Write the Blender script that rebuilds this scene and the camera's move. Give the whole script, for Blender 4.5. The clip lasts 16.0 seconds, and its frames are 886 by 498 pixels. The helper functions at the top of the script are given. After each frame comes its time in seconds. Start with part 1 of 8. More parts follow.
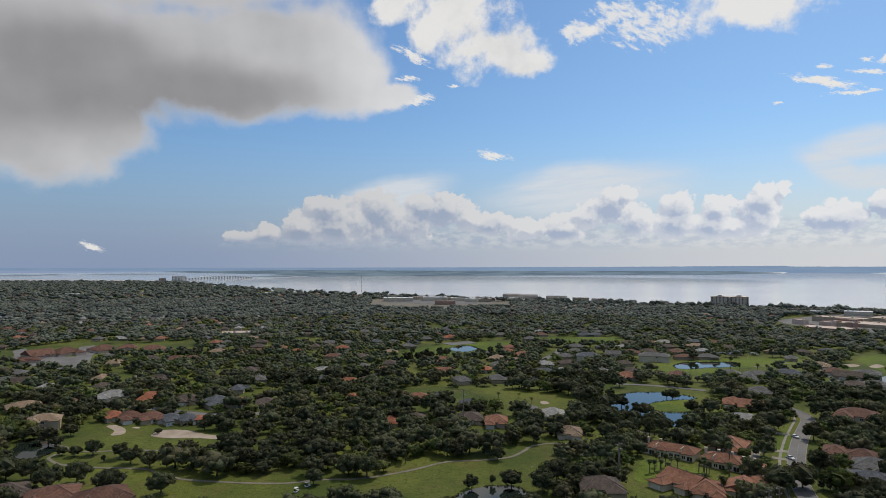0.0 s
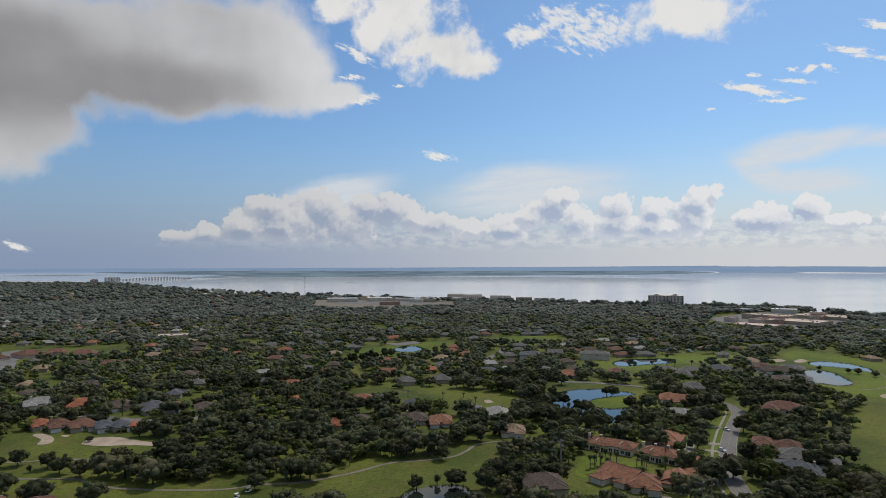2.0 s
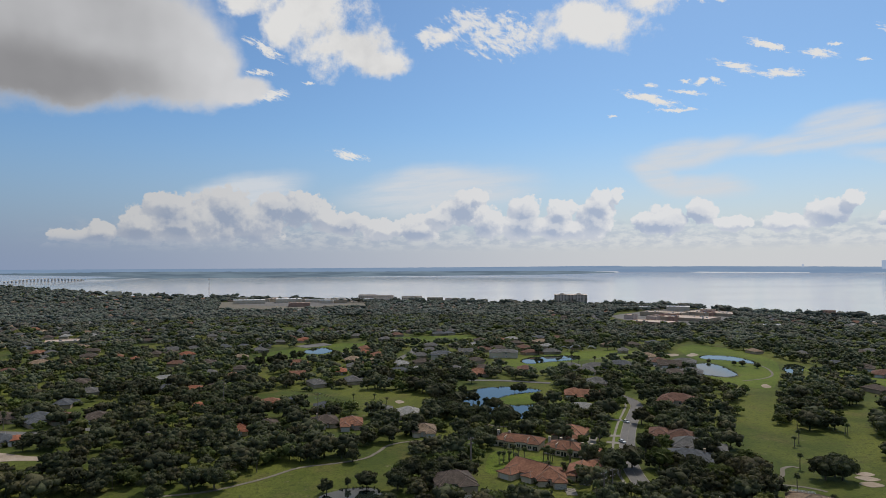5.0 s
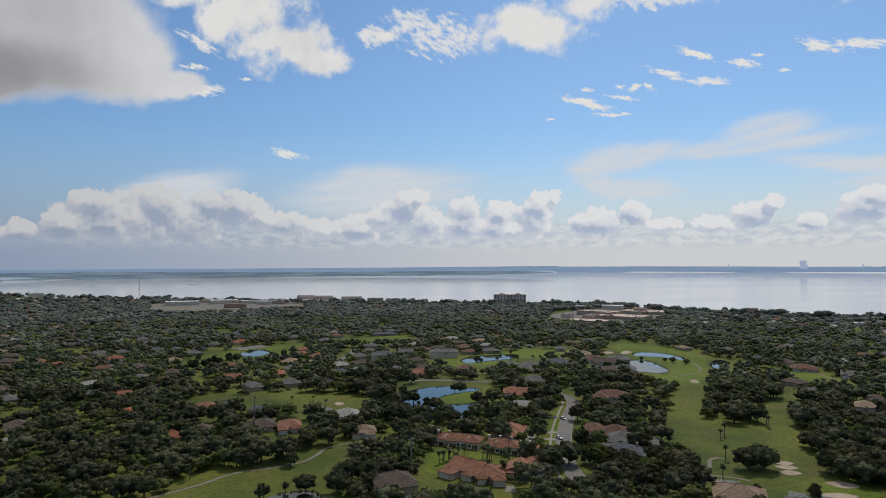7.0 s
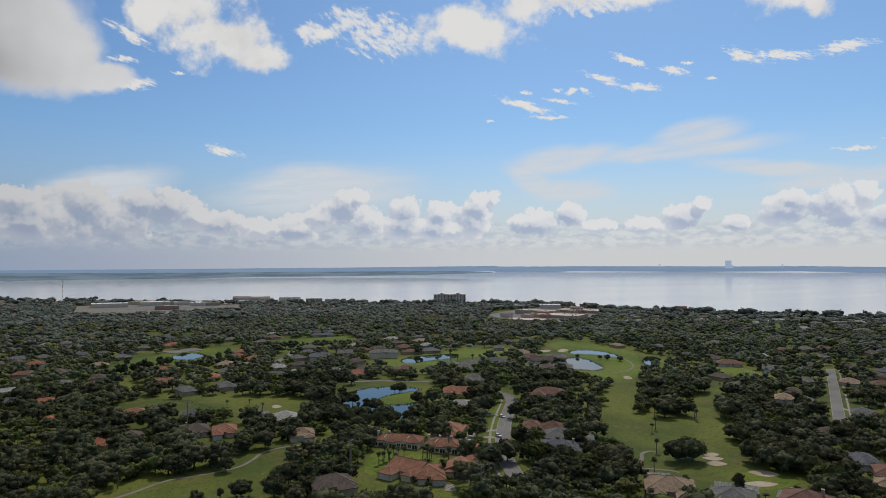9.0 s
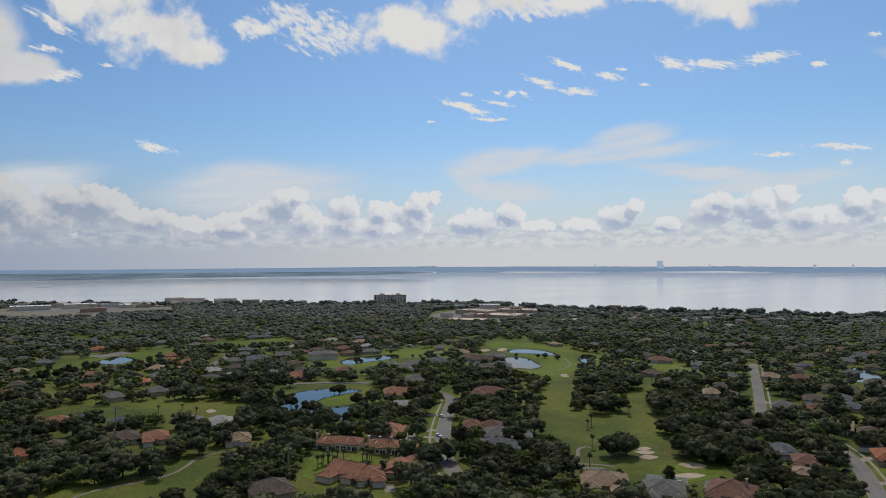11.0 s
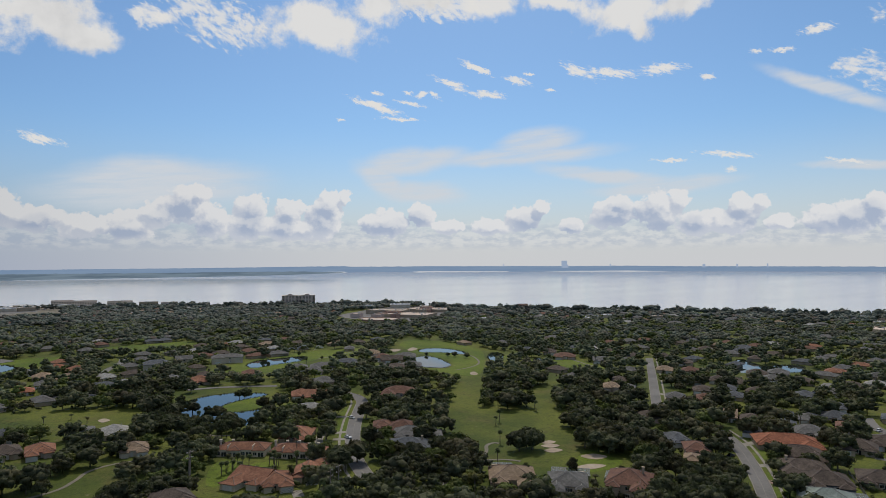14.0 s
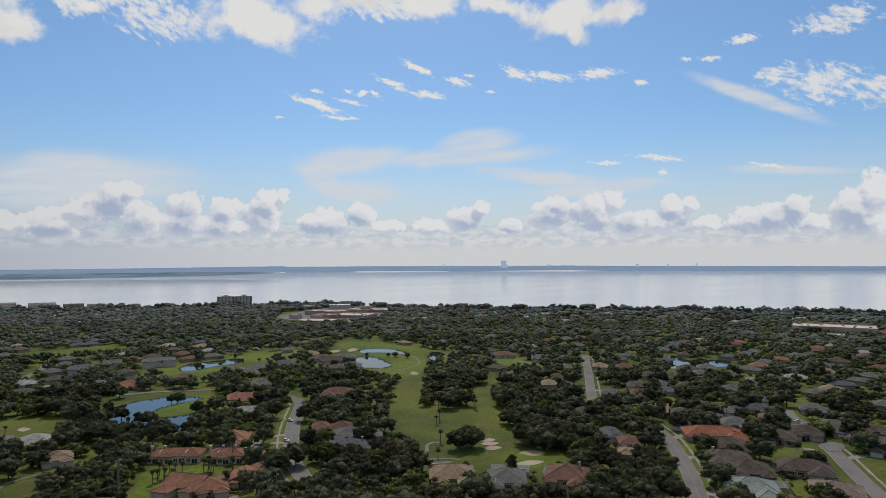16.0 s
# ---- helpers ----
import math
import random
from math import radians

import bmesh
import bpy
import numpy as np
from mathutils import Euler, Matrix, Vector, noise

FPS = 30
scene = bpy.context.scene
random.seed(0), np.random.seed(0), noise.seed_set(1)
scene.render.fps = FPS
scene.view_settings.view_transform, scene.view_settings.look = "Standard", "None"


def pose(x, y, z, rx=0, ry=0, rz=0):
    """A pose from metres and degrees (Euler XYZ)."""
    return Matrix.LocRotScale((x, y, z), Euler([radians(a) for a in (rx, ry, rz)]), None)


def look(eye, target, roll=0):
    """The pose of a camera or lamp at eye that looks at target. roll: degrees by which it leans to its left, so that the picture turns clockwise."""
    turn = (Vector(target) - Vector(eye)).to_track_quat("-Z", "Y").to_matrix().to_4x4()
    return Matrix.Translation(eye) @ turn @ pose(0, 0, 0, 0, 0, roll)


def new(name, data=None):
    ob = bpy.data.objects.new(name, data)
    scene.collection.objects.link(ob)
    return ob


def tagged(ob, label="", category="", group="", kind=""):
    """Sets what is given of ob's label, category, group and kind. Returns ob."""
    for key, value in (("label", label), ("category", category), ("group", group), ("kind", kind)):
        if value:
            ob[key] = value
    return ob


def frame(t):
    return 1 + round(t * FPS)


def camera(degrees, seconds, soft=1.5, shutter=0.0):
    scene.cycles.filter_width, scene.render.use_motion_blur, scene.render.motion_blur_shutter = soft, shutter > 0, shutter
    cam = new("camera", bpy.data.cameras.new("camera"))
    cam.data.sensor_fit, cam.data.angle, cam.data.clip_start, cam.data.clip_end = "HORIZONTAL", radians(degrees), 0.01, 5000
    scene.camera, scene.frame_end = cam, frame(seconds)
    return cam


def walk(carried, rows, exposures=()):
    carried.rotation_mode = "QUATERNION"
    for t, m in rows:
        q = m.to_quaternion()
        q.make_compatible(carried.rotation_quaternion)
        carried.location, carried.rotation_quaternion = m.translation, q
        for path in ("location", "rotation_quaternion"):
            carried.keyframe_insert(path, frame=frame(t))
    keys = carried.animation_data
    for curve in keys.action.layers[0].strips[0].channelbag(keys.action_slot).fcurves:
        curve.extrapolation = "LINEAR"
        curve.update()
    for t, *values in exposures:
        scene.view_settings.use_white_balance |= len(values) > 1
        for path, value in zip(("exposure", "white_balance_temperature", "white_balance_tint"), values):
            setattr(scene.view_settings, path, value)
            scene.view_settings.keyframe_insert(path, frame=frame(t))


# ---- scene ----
cam = camera(69.11, 16.0, soft=0.6)
walk(cam, [
    (0, pose(0, 0, 95, 91.298, -0.000, 0.000)),
    (0.5, pose(0, 0, 95, 91.284, 0.022, -0.979)),
    (1, pose(0, 0, 95, 91.294, 0.047, -2.252)),
    (1.5, pose(0, 0, 95, 91.309, 0.039, -3.576)),
    (2, pose(0, 0, 95, 91.317, 0.049, -4.905)),
    (2.5, pose(0, 0, 95, 91.312, 0.063, -6.217)),
    (3, pose(0, 0, 95, 91.322, 0.088, -7.524)),
    (3.5, pose(0, 0, 95, 91.334, 0.099, -8.831)),
    (4, pose(0, 0, 95, 91.349, 0.101, -10.141)),
    (6.5, pose(0, 0, 95, 91.338, 0.135, -16.743)),
    (7, pose(0, 0, 95, 91.354, 0.128, -18.067)),
    (7.5, pose(0, 0, 95, 91.347, 0.139, -19.393)),
    (8, pose(0, 0, 95, 91.360, 0.167, -20.720)),
    (8.5, pose(0, 0, 95, 91.353, 0.169, -22.055)),
    (9, pose(0, 0, 95, 91.347, 0.179, -23.388)),
    (11.5, pose(0, 0, 95, 91.356, 0.216, -30.007)),
    (12, pose(0, 0, 95, 91.346, 0.248, -31.341)),
    (12.5, pose(0, 0, 95, 91.337, 0.251, -32.666)),
    (13, pose(0, 0, 95, 91.328, 0.248, -33.983)),
    (13.5, pose(0, 0, 95, 91.314, 0.250, -35.302)),
    (14, pose(0, 0, 95, 91.309, 0.261, -36.630)),
    (14.5, pose(0, 0, 95, 91.301, 0.264, -37.962)),
    (15, pose(0, 0, 95, 91.291, 0.280, -39.263)),
    (15.5, pose(0, 0, 95, 91.298, 0.307, -40.595)),
    (16, pose(0, 0, 95, 91.279, 0.306, -41.907)),
], exposures=[(0.0, 0.0), (3.0, -0.05), (8.0, -0.1), (12.0, -0.12), (16.0, -0.1)])
scene.view_settings.exposure = 0.0

# ---- world and sun ----
SUN_AZ, SUN_EL = 38.0, 54.0          # degrees clockwise from +y, and above the horizon


class Nodes:
    """A short way to write node arithmetic."""

    def __init__(self, tree):
        self.t = tree

    def add(self, kind):
        return self.t.nodes.new(kind)

    def put(self, socket, v):
        if isinstance(v, bpy.types.NodeSocket):
            self.t.links.new(v, socket)
        else:
            socket.default_value = v

    def m(self, op, a, b=0.0, c=0.0, clamp=False):
        n = self.add("ShaderNodeMath")
        n.operation, n.use_clamp = op, clamp
        for s, v in zip(n.inputs, (a, b, c)):
            self.put(s, v)
        return n.outputs[0]

    def v(self, op, a, b=(0, 0, 0), out=0):
        n = self.add("ShaderNodeVectorMath")
        n.operation = op
        self.put(n.inputs[0], a)
        self.put(n.inputs[1], b)
        return n.outputs[out]

    def scale(self, a, s):
        n = self.add("ShaderNodeVectorMath")
        n.operation = "SCALE"
        self.put(n.inputs[0], a)
        self.put(n.inputs["Scale"], s)
        return n.outputs[0]

    def xyz(self, x, y, z):
        n = self.add("ShaderNodeCombineXYZ")
        for s, v in zip(n.inputs, (x, y, z)):
            self.put(s, v)
        return n.outputs[0]

    def noise(self, p, scale, detail=3.0, rough=0.5, lac=2.0, dist=0.0, out=0):
        n = self.add("ShaderNodeTexNoise")
        self.put(n.inputs["Vector"], p)
        for k, v in (("Scale", scale), ("Detail", detail), ("Roughness", rough), ("Lacunarity", lac), ("Distortion", dist)):
            n.inputs[k].default_value = v
        return n.outputs[out]

    def step(self, x, a, b, lo=0.0, hi=1.0, smooth=True):
        n = self.add("ShaderNodeMapRange")
        n.interpolation_type = "SMOOTHSTEP" if smooth else "LINEAR"
        for s, v in zip(n.inputs, (x, a, b, lo, hi)):
            self.put(s, v)
        return n.outputs[0]

    def mix(self, f, a, b, kind="MIX"):
        n = self.add("ShaderNodeMix")
        n.data_type, n.blend_type = "RGBA", kind
        self.put(n.inputs[0], f)
        for s, v in ((n.inputs[6], a), (n.inputs[7], b)):
            self.put(s, v if isinstance(v, bpy.types.NodeSocket) or len(v) == 4 else (*v, 1))
        return n.outputs[2]


# Clouds: each lobe is (azimuth, elevation, half width, half height), in degrees.
GREY_CLOUD = [(-32.67, 17.65, 11.87, 4.68), (-34.69, 10.96, 7.87, 4.83), (-28.1, 14.29, 10.25, 3.8), (-21.88, 16.32, 8.73, 5.01), (-16, 17.77, 8.44, 4.9), (-11.21, 17.65, 6.34, 5.23), (-8.25, 16.18, 4.22, 3.72), (-4.75, 14.55, 2.77, 1.52), (-18.74, 14.4, 9.08, 2.8), (-11.2, 14.66, 7.31, 2.57), (-28.84, 10.59, 5.05, 3.01), (-31.85, 9.64, 6.93, 3.14), (-39.57, 14.04, 9.04, 9.23), (-27.41, 23.31, 20.05, 4.61)]
BELLY = [(-32.62, 13.27, 8.27, 2.84), (-25.26, 13.56, 8.28, 2.39), (-18.74, 13.94, 5.45, 2.04), (-30.44, 16.03, 7.54, 2.44), (-41.03, 13.02, 5.77, 5.46)]

# shreds and veils: (azimuth, elevation, half length, half thickness, slant)
CUMULUS_A = [(-18.65, 1.37, 0.63, 0.29), (-15.43, 2.51, 1.64, 0.87), (-17.28, 2.25, 1.38, 0.58), (-12.11, 3.29, 1.93, 1.57), (-10.42, 4.89, 1.95, 1.23), (-9.19, 3.42, 2.94, 1.98), (-5.73, 4.84, 1.9, 1.75), (-7.22, 3.33, 2.48, 1.99), (-3.22, 3.61, 2.51, 1.76), (-1.71, 5.12, 1.51, 1.1), (0.3, 4.87, 2.02, 1.4), (2.32, 3.96, 1.26, 1.25), (4.33, 3.6, 1.75, 1), (7.56, 3.08, 1.98, 1), (10.75, 3.2, 1.94, 1.19), (12.69, 4.01, 1.44, 0.98), (14.84, 4.95, 2.12, 1.45), (16.01, 5.88, 0.93, 0.72)]
CUMULUS_B = [(16.93, 3.94, 1.38, 1.44), (20.1, 4.57, 1.56, 1.32), (19.87, 3.63, 1.78, 1.42), (23.15, 4.48, 1.28, 1.15), (22.72, 3.33, 1.93, 1.16), (26.68, 5.02, 1.41, 1.34), (27.89, 5.63, 0.59, 0.8), (26.06, 3.7, 1.63, 1.58), (24.41, 3.06, 1.67, 0.92), (31.75, 3.59, 2.44, 1.09), (34.71, 4.35, 1.24, 1), (37.2, 3.26, 1.5, 0.6), (40.72, 3.25, 2.01, 0.7), (43.74, 4.08, 1.51, 1), (45.26, 4.82, 0.75, 0.8), (48, 3.29, 1, 0.7), (51.22, 4.24, 1.96, 1.24), (51.96, 4.97, 1.22, 0.84), (55.1, 4.41, 2.15, 1.37), (56.77, 5.09, 0.94, 0.97), (58.39, 3.36, 1.85, 1.2)]
CUMULUS_C = [(61.81, 4.46, 1.34, 1.04), (62.92, 4.89, 0.79, 0.66), (60.67, 3.3, 1.81, 1.05), (64.21, 3.21, 1.08, 0.56), (67.57, 3.33, 1.84, 1.13), (69.19, 3.5, 1.59, 1.34), (70.77, 4.1, 0.97, 1.06), (71.9, 2.96, 1.13, 0.87), (74.5, 3.92, 1.43, 1.48), (75.92, 4.89, 1.39, 1.66), (75.54, 3.03, 1.75, 1.67), (78.26, 3.73, 1.96, 2.02), (81.39, 3.16, 2.1, 1.55)]
CORES = [(-5.97, 3.59, 1.49, 1.4), (-0.71, 4.11, 2.01, 1.25), (4.32, 3.35, 1.1, 0.6), (-9.93, 3.31, 1.47, 0.99), (-12.59, 2.3, 1.2, 0.49), (14.12, 4.48, 1.19, 0.88), (15.29, 2.85, 1.41, 0.39), (19.88, 3.87, 0.98, 1.04), (22.72, 3.33, 0.77, 0.7), (25.86, 4.16, 1.02, 0.9), (29.98, 3.13, 1.13, 0.52), (10.26, 2.56, 1.22, 0.4), (-4.22, 1.95, 2, 0.4)]
CORES_B = [(30.78, 3.09, 1.7, 0.49), (33.97, 3.95, 1.09, 0.7), (44.49, 3.58, 1.41, 0.75), (47.75, 3.04, 0.7, 0.4), (52.69, 3.97, 2.19, 0.89), (54.61, 3.09, 1.68, 0.49), (57.92, 3.37, 0.93, 0.58), (61.13, 3.77, 1.12, 0.66), (62.46, 3.26, 0.8, 0.47), (69.58, 3.04, 1.78, 0.62), (70.19, 3.91, 0.86, 0.8), (74.48, 3.08, 1.25, 1.27), (66.32, 2.46, 1.04, 0.37), (-15.43, 2.03, 1.17, 0.39)]
SHREDS = [(30.8, 13.79, 2.38, 0.35, -17), (32.88, 12.68, 2, 0.15, -4), (33.82, 14.07, 1.39, 0.2, -11), (33.67, 14.97, 0.48, 0.15, -11), (34.86, 14.83, 0.65, 0.25, 22), (35.91, 14.81, 0.71, 0.2, -33), (30.74, 14.88, 0.64, 0.2, -4), (37.5, 15.64, 1.8, 0.35, -20), (40.45, 14.81, 1.91, 0.3, -8), (39.77, 16.95, 1.66, 0.25, -26), (43.36, 15.84, 1.44, 0.35, -13), (44.45, 16.32, 0.54, 0.15, -11), (48.68, 16.37, 1.48, 0.45, -26), (51.44, 16.01, 2.51, 0.4, -8), (55.58, 16.04, 1.82, 0.5, -0), (59.17, 15.07, 0.67, 0.25, -8)]
SHREDS_B = [(67.1, 17.53, 1.24, 0.35, 0), (62.86, 16.58, 0.51, 0.2, -10), (64.65, 16.38, 0.89, 0.2, -5), (60.5, 8.8, 2.08, 0.25, -8), (60.86, 7.56, 0.48, 0.25, -15), (56.21, 8.59, 1.45, 0.15, -2), (68.84, 7.62, 1.59, 0.15, -13), (4.53, 9.54, 1.68, 0.35, -10), (-2.81, 18.02, 1.78, 0.45, -27), (-3.11, 16.08, 1.13, 0.25, 1), (0.89, 15.49, 0.48, 0.15, -0), (-2.28, 14.39, 1.48, 0.5, 12), (-28.66, 1.31, 0.96, 0.3, -19), (30.72, 13.67, 2.35, 0.3, -18), (27.6, 12.54, 0.34, 0.1, -11), (39.74, 16.89, 1.54, 0.25, -21), (46.25, 14.91, 0.47, 0.1, -14)]
FLOCKS = [(17.96, 19.77, 4.36, 2.07), (15.17, 20.69, 2.84, 1.51), (18.38, 19.2, 3.2, 1.76), (73.64, 17.85, 3.49, 1.26), (72.82, 13.42, 3.54, 1.86), (69.76, 14.6, 2.38, 1.05), (37.27, 21.75, 5.03, 1.32), (76.4, 12.41, 2.06, 1.4), (17.91, 19.41, 5.06, 1.59), (11.8, 19.5, 1.65, 1.24)]
VEILS = [(34.25, 9.03, 4.55, 1.01, 9), (43.75, 9.42, 8.2, 0.8, 3), (44.91, 10.59, 3.75, 1.16, 8), (31.28, 7.27, 2.74, 1.16, -33), (34.98, 6.21, 3.7, 1.01, -2), (55.62, 6.55, 5.81, 0.72, 4), (67.98, 13, 5.25, 0.58, -25), (11.41, 7.13, 5.66, 1.59, 7), (12.65, 6.4, 8.64, 2.03, 5), (-4.46, 6.09, 5.22, 1.45, 12), (33.08, 8.86, 3.88, 1.3, 8), (70.29, 7.19, 4.49, 0.36, -4), (51.87, 7.4, 7.18, 0.72, -8)]
WHITE_CLOUD = [(0.81, 21.37, 5.84, 3.11), (4.35, 18.48, 4.79, 2.29), (-3.25, 22.66, 4.05, 1.53), (6.86, 17.62, 2.25, 1.38), (-4.76, 21.75, 2.52, 1.76), (-0.71, 20.48, 3.55, 2.02), (26.23, 19.55, 4.49, 1.83), (24.6, 20.55, 4.16, 1.93), (27.42, 19.93, 2.38, 1.97), (30.8, 21.48, 2.93, 1.52), (34.76, 22.11, 4.49, 1.09), (40.81, 22.11, 3.55, 1.23), (52.12, 21.43, 4.17, 1.83), (56.72, 21.07, 2.85, 1.29), (53.58, 20.02, 1.46, 1.33), (46.39, 22.37, 3.03, 0.87), (12.1, 19.67, 1.72, 0.71), (7.55, 17.66, 2.25, 1.61)]

def make_sky():
    w = bpy.data.worlds.new("sky")
    scene.world = w
    w.use_nodes = True
    w.node_tree.nodes.clear()
    n = Nodes(w.node_tree)
    sky = n.add("ShaderNodeTexSky")
    sky.sky_type, sky.sun_disc, sky.altitude = "NISHITA", False, 90
    sky.sun_elevation, sky.sun_rotation = radians(SUN_EL), radians(SUN_AZ)
    sky.air_density, sky.dust_density, sky.ozone_density = 1.0, 0.8, 2.5
    d = n.add("ShaderNodeTexCoord").outputs["Generated"]
    sep = n.add("ShaderNodeSeparateXYZ")
    n.put(sep.inputs[0], d)
    az = n.m("MULTIPLY", n.m("ARCTAN2", sep.outputs[0], sep.outputs[1]), 180 / math.pi)
    el = n.m("MULTIPLY", n.m("ARCSINE", sep.outputs[2]), 180 / math.pi)
    p = n.xyz(az, el, 0.0)

    def warped(p, scale, amount, detail=4.0, rough=0.55):
        c = n.noise(p, scale, detail, rough, out=1)
        return n.v("ADD", p, n.v("MULTIPLY", n.v("SUBTRACT", c, (0.5, 0.5, 0.5)), (amount, amount * 0.8, 0)))

    def lobes(p, rows, soft=0.12):
        best = None
        for a, e, w_, h_, *slant in rows:
            if slant:
                c, z = math.cos(radians(slant[0])), math.sin(radians(slant[0]))
                q = n.v("SUBTRACT", p, (a, e, 0))
                q = n.xyz(n.v("DOT_PRODUCT", q, (c / w_, z / w_, 0), out=1), n.v("DOT_PRODUCT", q, (-z / h_, c / h_, 0), out=1), 0.0)
            else:
                q = n.v("MULTIPLY", n.v("SUBTRACT", p, (a, e, 0)), (1 / w_, 1 / h_, 0))
            s = n.m("SUBTRACT", 1.0, n.v("LENGTH", q, out=1))
            best = s if best is None else n.m("SMOOTH_MAX", best, s, soft)
        return best

    colour = n.mix(1.0, sky.outputs[0], SKY_TINT, "MULTIPLY")
    haze = n.step(el, -1.0, 13.0, 1.0, 0.0)
    colour = n.mix(n.m("MULTIPLY", n.m("POWER", haze, 1.2), 1.0), colour, n.mix(n.step(az, -30.0, 40.0), HORIZON_L, HORIZON))

    deep = n.step(az, -25.0, 32.0, 0.90, 1.0)         # deeper blue away from the sun
    colour = n.mix(1.0, colour, n.xyz(deep, deep, n.m("ADD", n.m("MULTIPLY", deep, 0.75), 0.25)), "MULTIPLY")

    # thin high veils, drawn out along the wind
    pv = warped(warped(p, 0.12, 1.2, 3.0, 0.55), 0.5, 0.7, 4.0, 0.6)
    streak = n.noise(n.v("MULTIPLY", n.xyz(n.m("ADD", az, el), n.m("SUBTRACT", el, n.m("MULTIPLY", az, 0.10)), 0.0), (0.12, 1.1, 0)), 1.0, 6.0, 0.62)
    veil = n.m("MULTIPLY", n.step(lobes(pv, VEILS, 0.25), -0.30, 0.55), n.step(streak, 0.30, 0.60, 0.55, 1.0))
    colour = n.mix(n.m("MULTIPLY", veil, 0.88), colour, CLOUD_VEIL)

    # flocks of small crisp clouds
    slant = warped(n.xyz(n.m("ADD", n.m("MULTIPLY", az, 0.8), n.m("MULTIPLY", el, 0.25)), n.m("ADD", n.m("MULTIPLY", el, 1.15), n.m("MULTIPLY", az, 0.30)), 0.0), 0.35, 1.6, 3.0, 0.5)
    flock = n.noise(slant, 1.5, 6.0, 0.62)
    flocks = n.step(n.m("ADD", flock, n.m("MULTIPLY", n.m("MINIMUM", lobes(p, FLOCKS, 0.2), 0.6), 0.38)), 0.55, 0.80)
    colour = n.mix(n.m("MULTIPLY", flocks, 0.85), colour, CLOUD_LIT)

    # single ragged shreds
    pp = warped(warped(p, 0.8, 0.9, 5.0, 0.65), 3.0, 0.45, 4.0, 0.65)
    for rows in (SHREDS, SHREDS_B):
        base = lobes(pp, rows, 0.03)
        rag = n.m("SUBTRACT", n.noise(n.v("MULTIPLY", slant, (0.7, 1.5, 1)), 2.2, 8.0, 0.72), 0.50)
        shred = n.step(n.m("ADD", base, n.m("MULTIPLY", rag, 3.6)), -0.15, 0.75)
        shred = n.m("MULTIPLY", shred, n.step(base, -1.3, -0.2))
        colour = n.mix(n.m("MULTIPLY", shred, 0.95), colour, CLOUD_LIT)

    # the cumulus row over the far shore: white rims, blue-grey cores, bases lost in the haze
    dim = n.step(az, -24.0, 30.0, 0.72, 1.0)

    def toned(c):
        return n.mix(1.0, c, n.xyz(dim, dim, dim), "MULTIPLY")

    far_base = n.m("MULTIPLY", n.step(n.m("ADD", el, n.m("MULTIPLY", n.noise(p, 0.55, 4.0, 0.6), 2.6)), 5.2, 3.9), n.step(az, -22.0, -8.0))
    far_base = n.m("MULTIPLY", far_base, n.step(el, 0.9, 2.0))
    colour = n.mix(n.m("MULTIPLY", far_base, 0.40), colour, toned(n.mix(n.step(n.noise(n.v("MULTIPLY", p, (1, 2.2, 0)), 0.8, 5.0, 0.6), 0.38, 0.62), CLOUD_SHADE, CLOUD_HEAP)))
    def billow(p):
        a = n.noise(p, 0.55, 2.0, 0.5)
        return n.m("ADD", n.m("MULTIPLY", a, 0.75), n.m("MULTIPLY", n.noise(p, 1.5, 5.0, 0.60), 0.55))

    pc = warped(p, 0.9, 0.9, 4.0, 0.6)
    core = n.m("MAXIMUM", lobes(warped(p, 0.6, 1.6, 5.0, 0.62), CORES, 0.3), lobes(warped(p, 0.6, 1.6, 5.0, 0.62), CORES_B, 0.3))
    core = n.step(core, -0.9, 0.7)
    low = n.step(n.noise(n.v("ADD", p, (31.0, 4.0, 0)), 0.20, 3.0, 0.5), 0.34, 0.62, 0.30, 1.0)
    for rows in (CUMULUS_A, CUMULUS_B, CUMULUS_C):
        here = n.m("ADD", lobes(pc, rows, 0.10), n.m("MULTIPLY", n.m("SUBTRACT", billow(p), 0.59), 1.7))
        ahead = n.v("ADD", p, (0.26, 0.56, 0))
        there = n.m("ADD", lobes(n.v("ADD", pc, (0.26, 0.56, 0)), rows, 0.10), n.m("MULTIPLY", n.m("SUBTRACT", billow(ahead), 0.59), 1.7))
        body = n.step(here, -0.04, 0.14)
        thick = n.m("MULTIPLY", n.step(here, 0.10, 0.95), low)          # thin edges let the light through
        side = n.step(n.m("SUBTRACT", here, there), -0.34, 0.46, 1.0, 0.0)
        dark = n.m("ADD", n.m("MULTIPLY", thick, 0.30), n.m("ADD", n.m("MULTIPLY", core, 0.42), n.m("SUBTRACT", n.m("MULTIPLY", side, 0.80), 0.26)), clamp=True)
        tone = n.mix(dark, CLOUD_HEAP, CLOUD_SHADE)
        tone = n.mix(n.step(el, 1.3, 2.6, 0.7, 0.0), toned(tone), n.mix(n.step(az, -30.0, 34.0), HORIZON_L, HORIZON))
        colour = n.mix(n.m("MULTIPLY", n.m("MULTIPLY", body, n.step(el, 1.2, 2.3)), 0.95), colour, tone)

    # the bright broken clouds
    pg = warped(warped(p, 0.09, 4.0, 3.0, 0.5), 0.6, 1.6, 5.0, 0.6)
    near = n.m("ADD", lobes(pg, WHITE_CLOUD, 0.2), n.m("MULTIPLY", n.m("SUBTRACT", n.noise(p, 0.36, 7.0, 0.62), 0.5), 2.3))
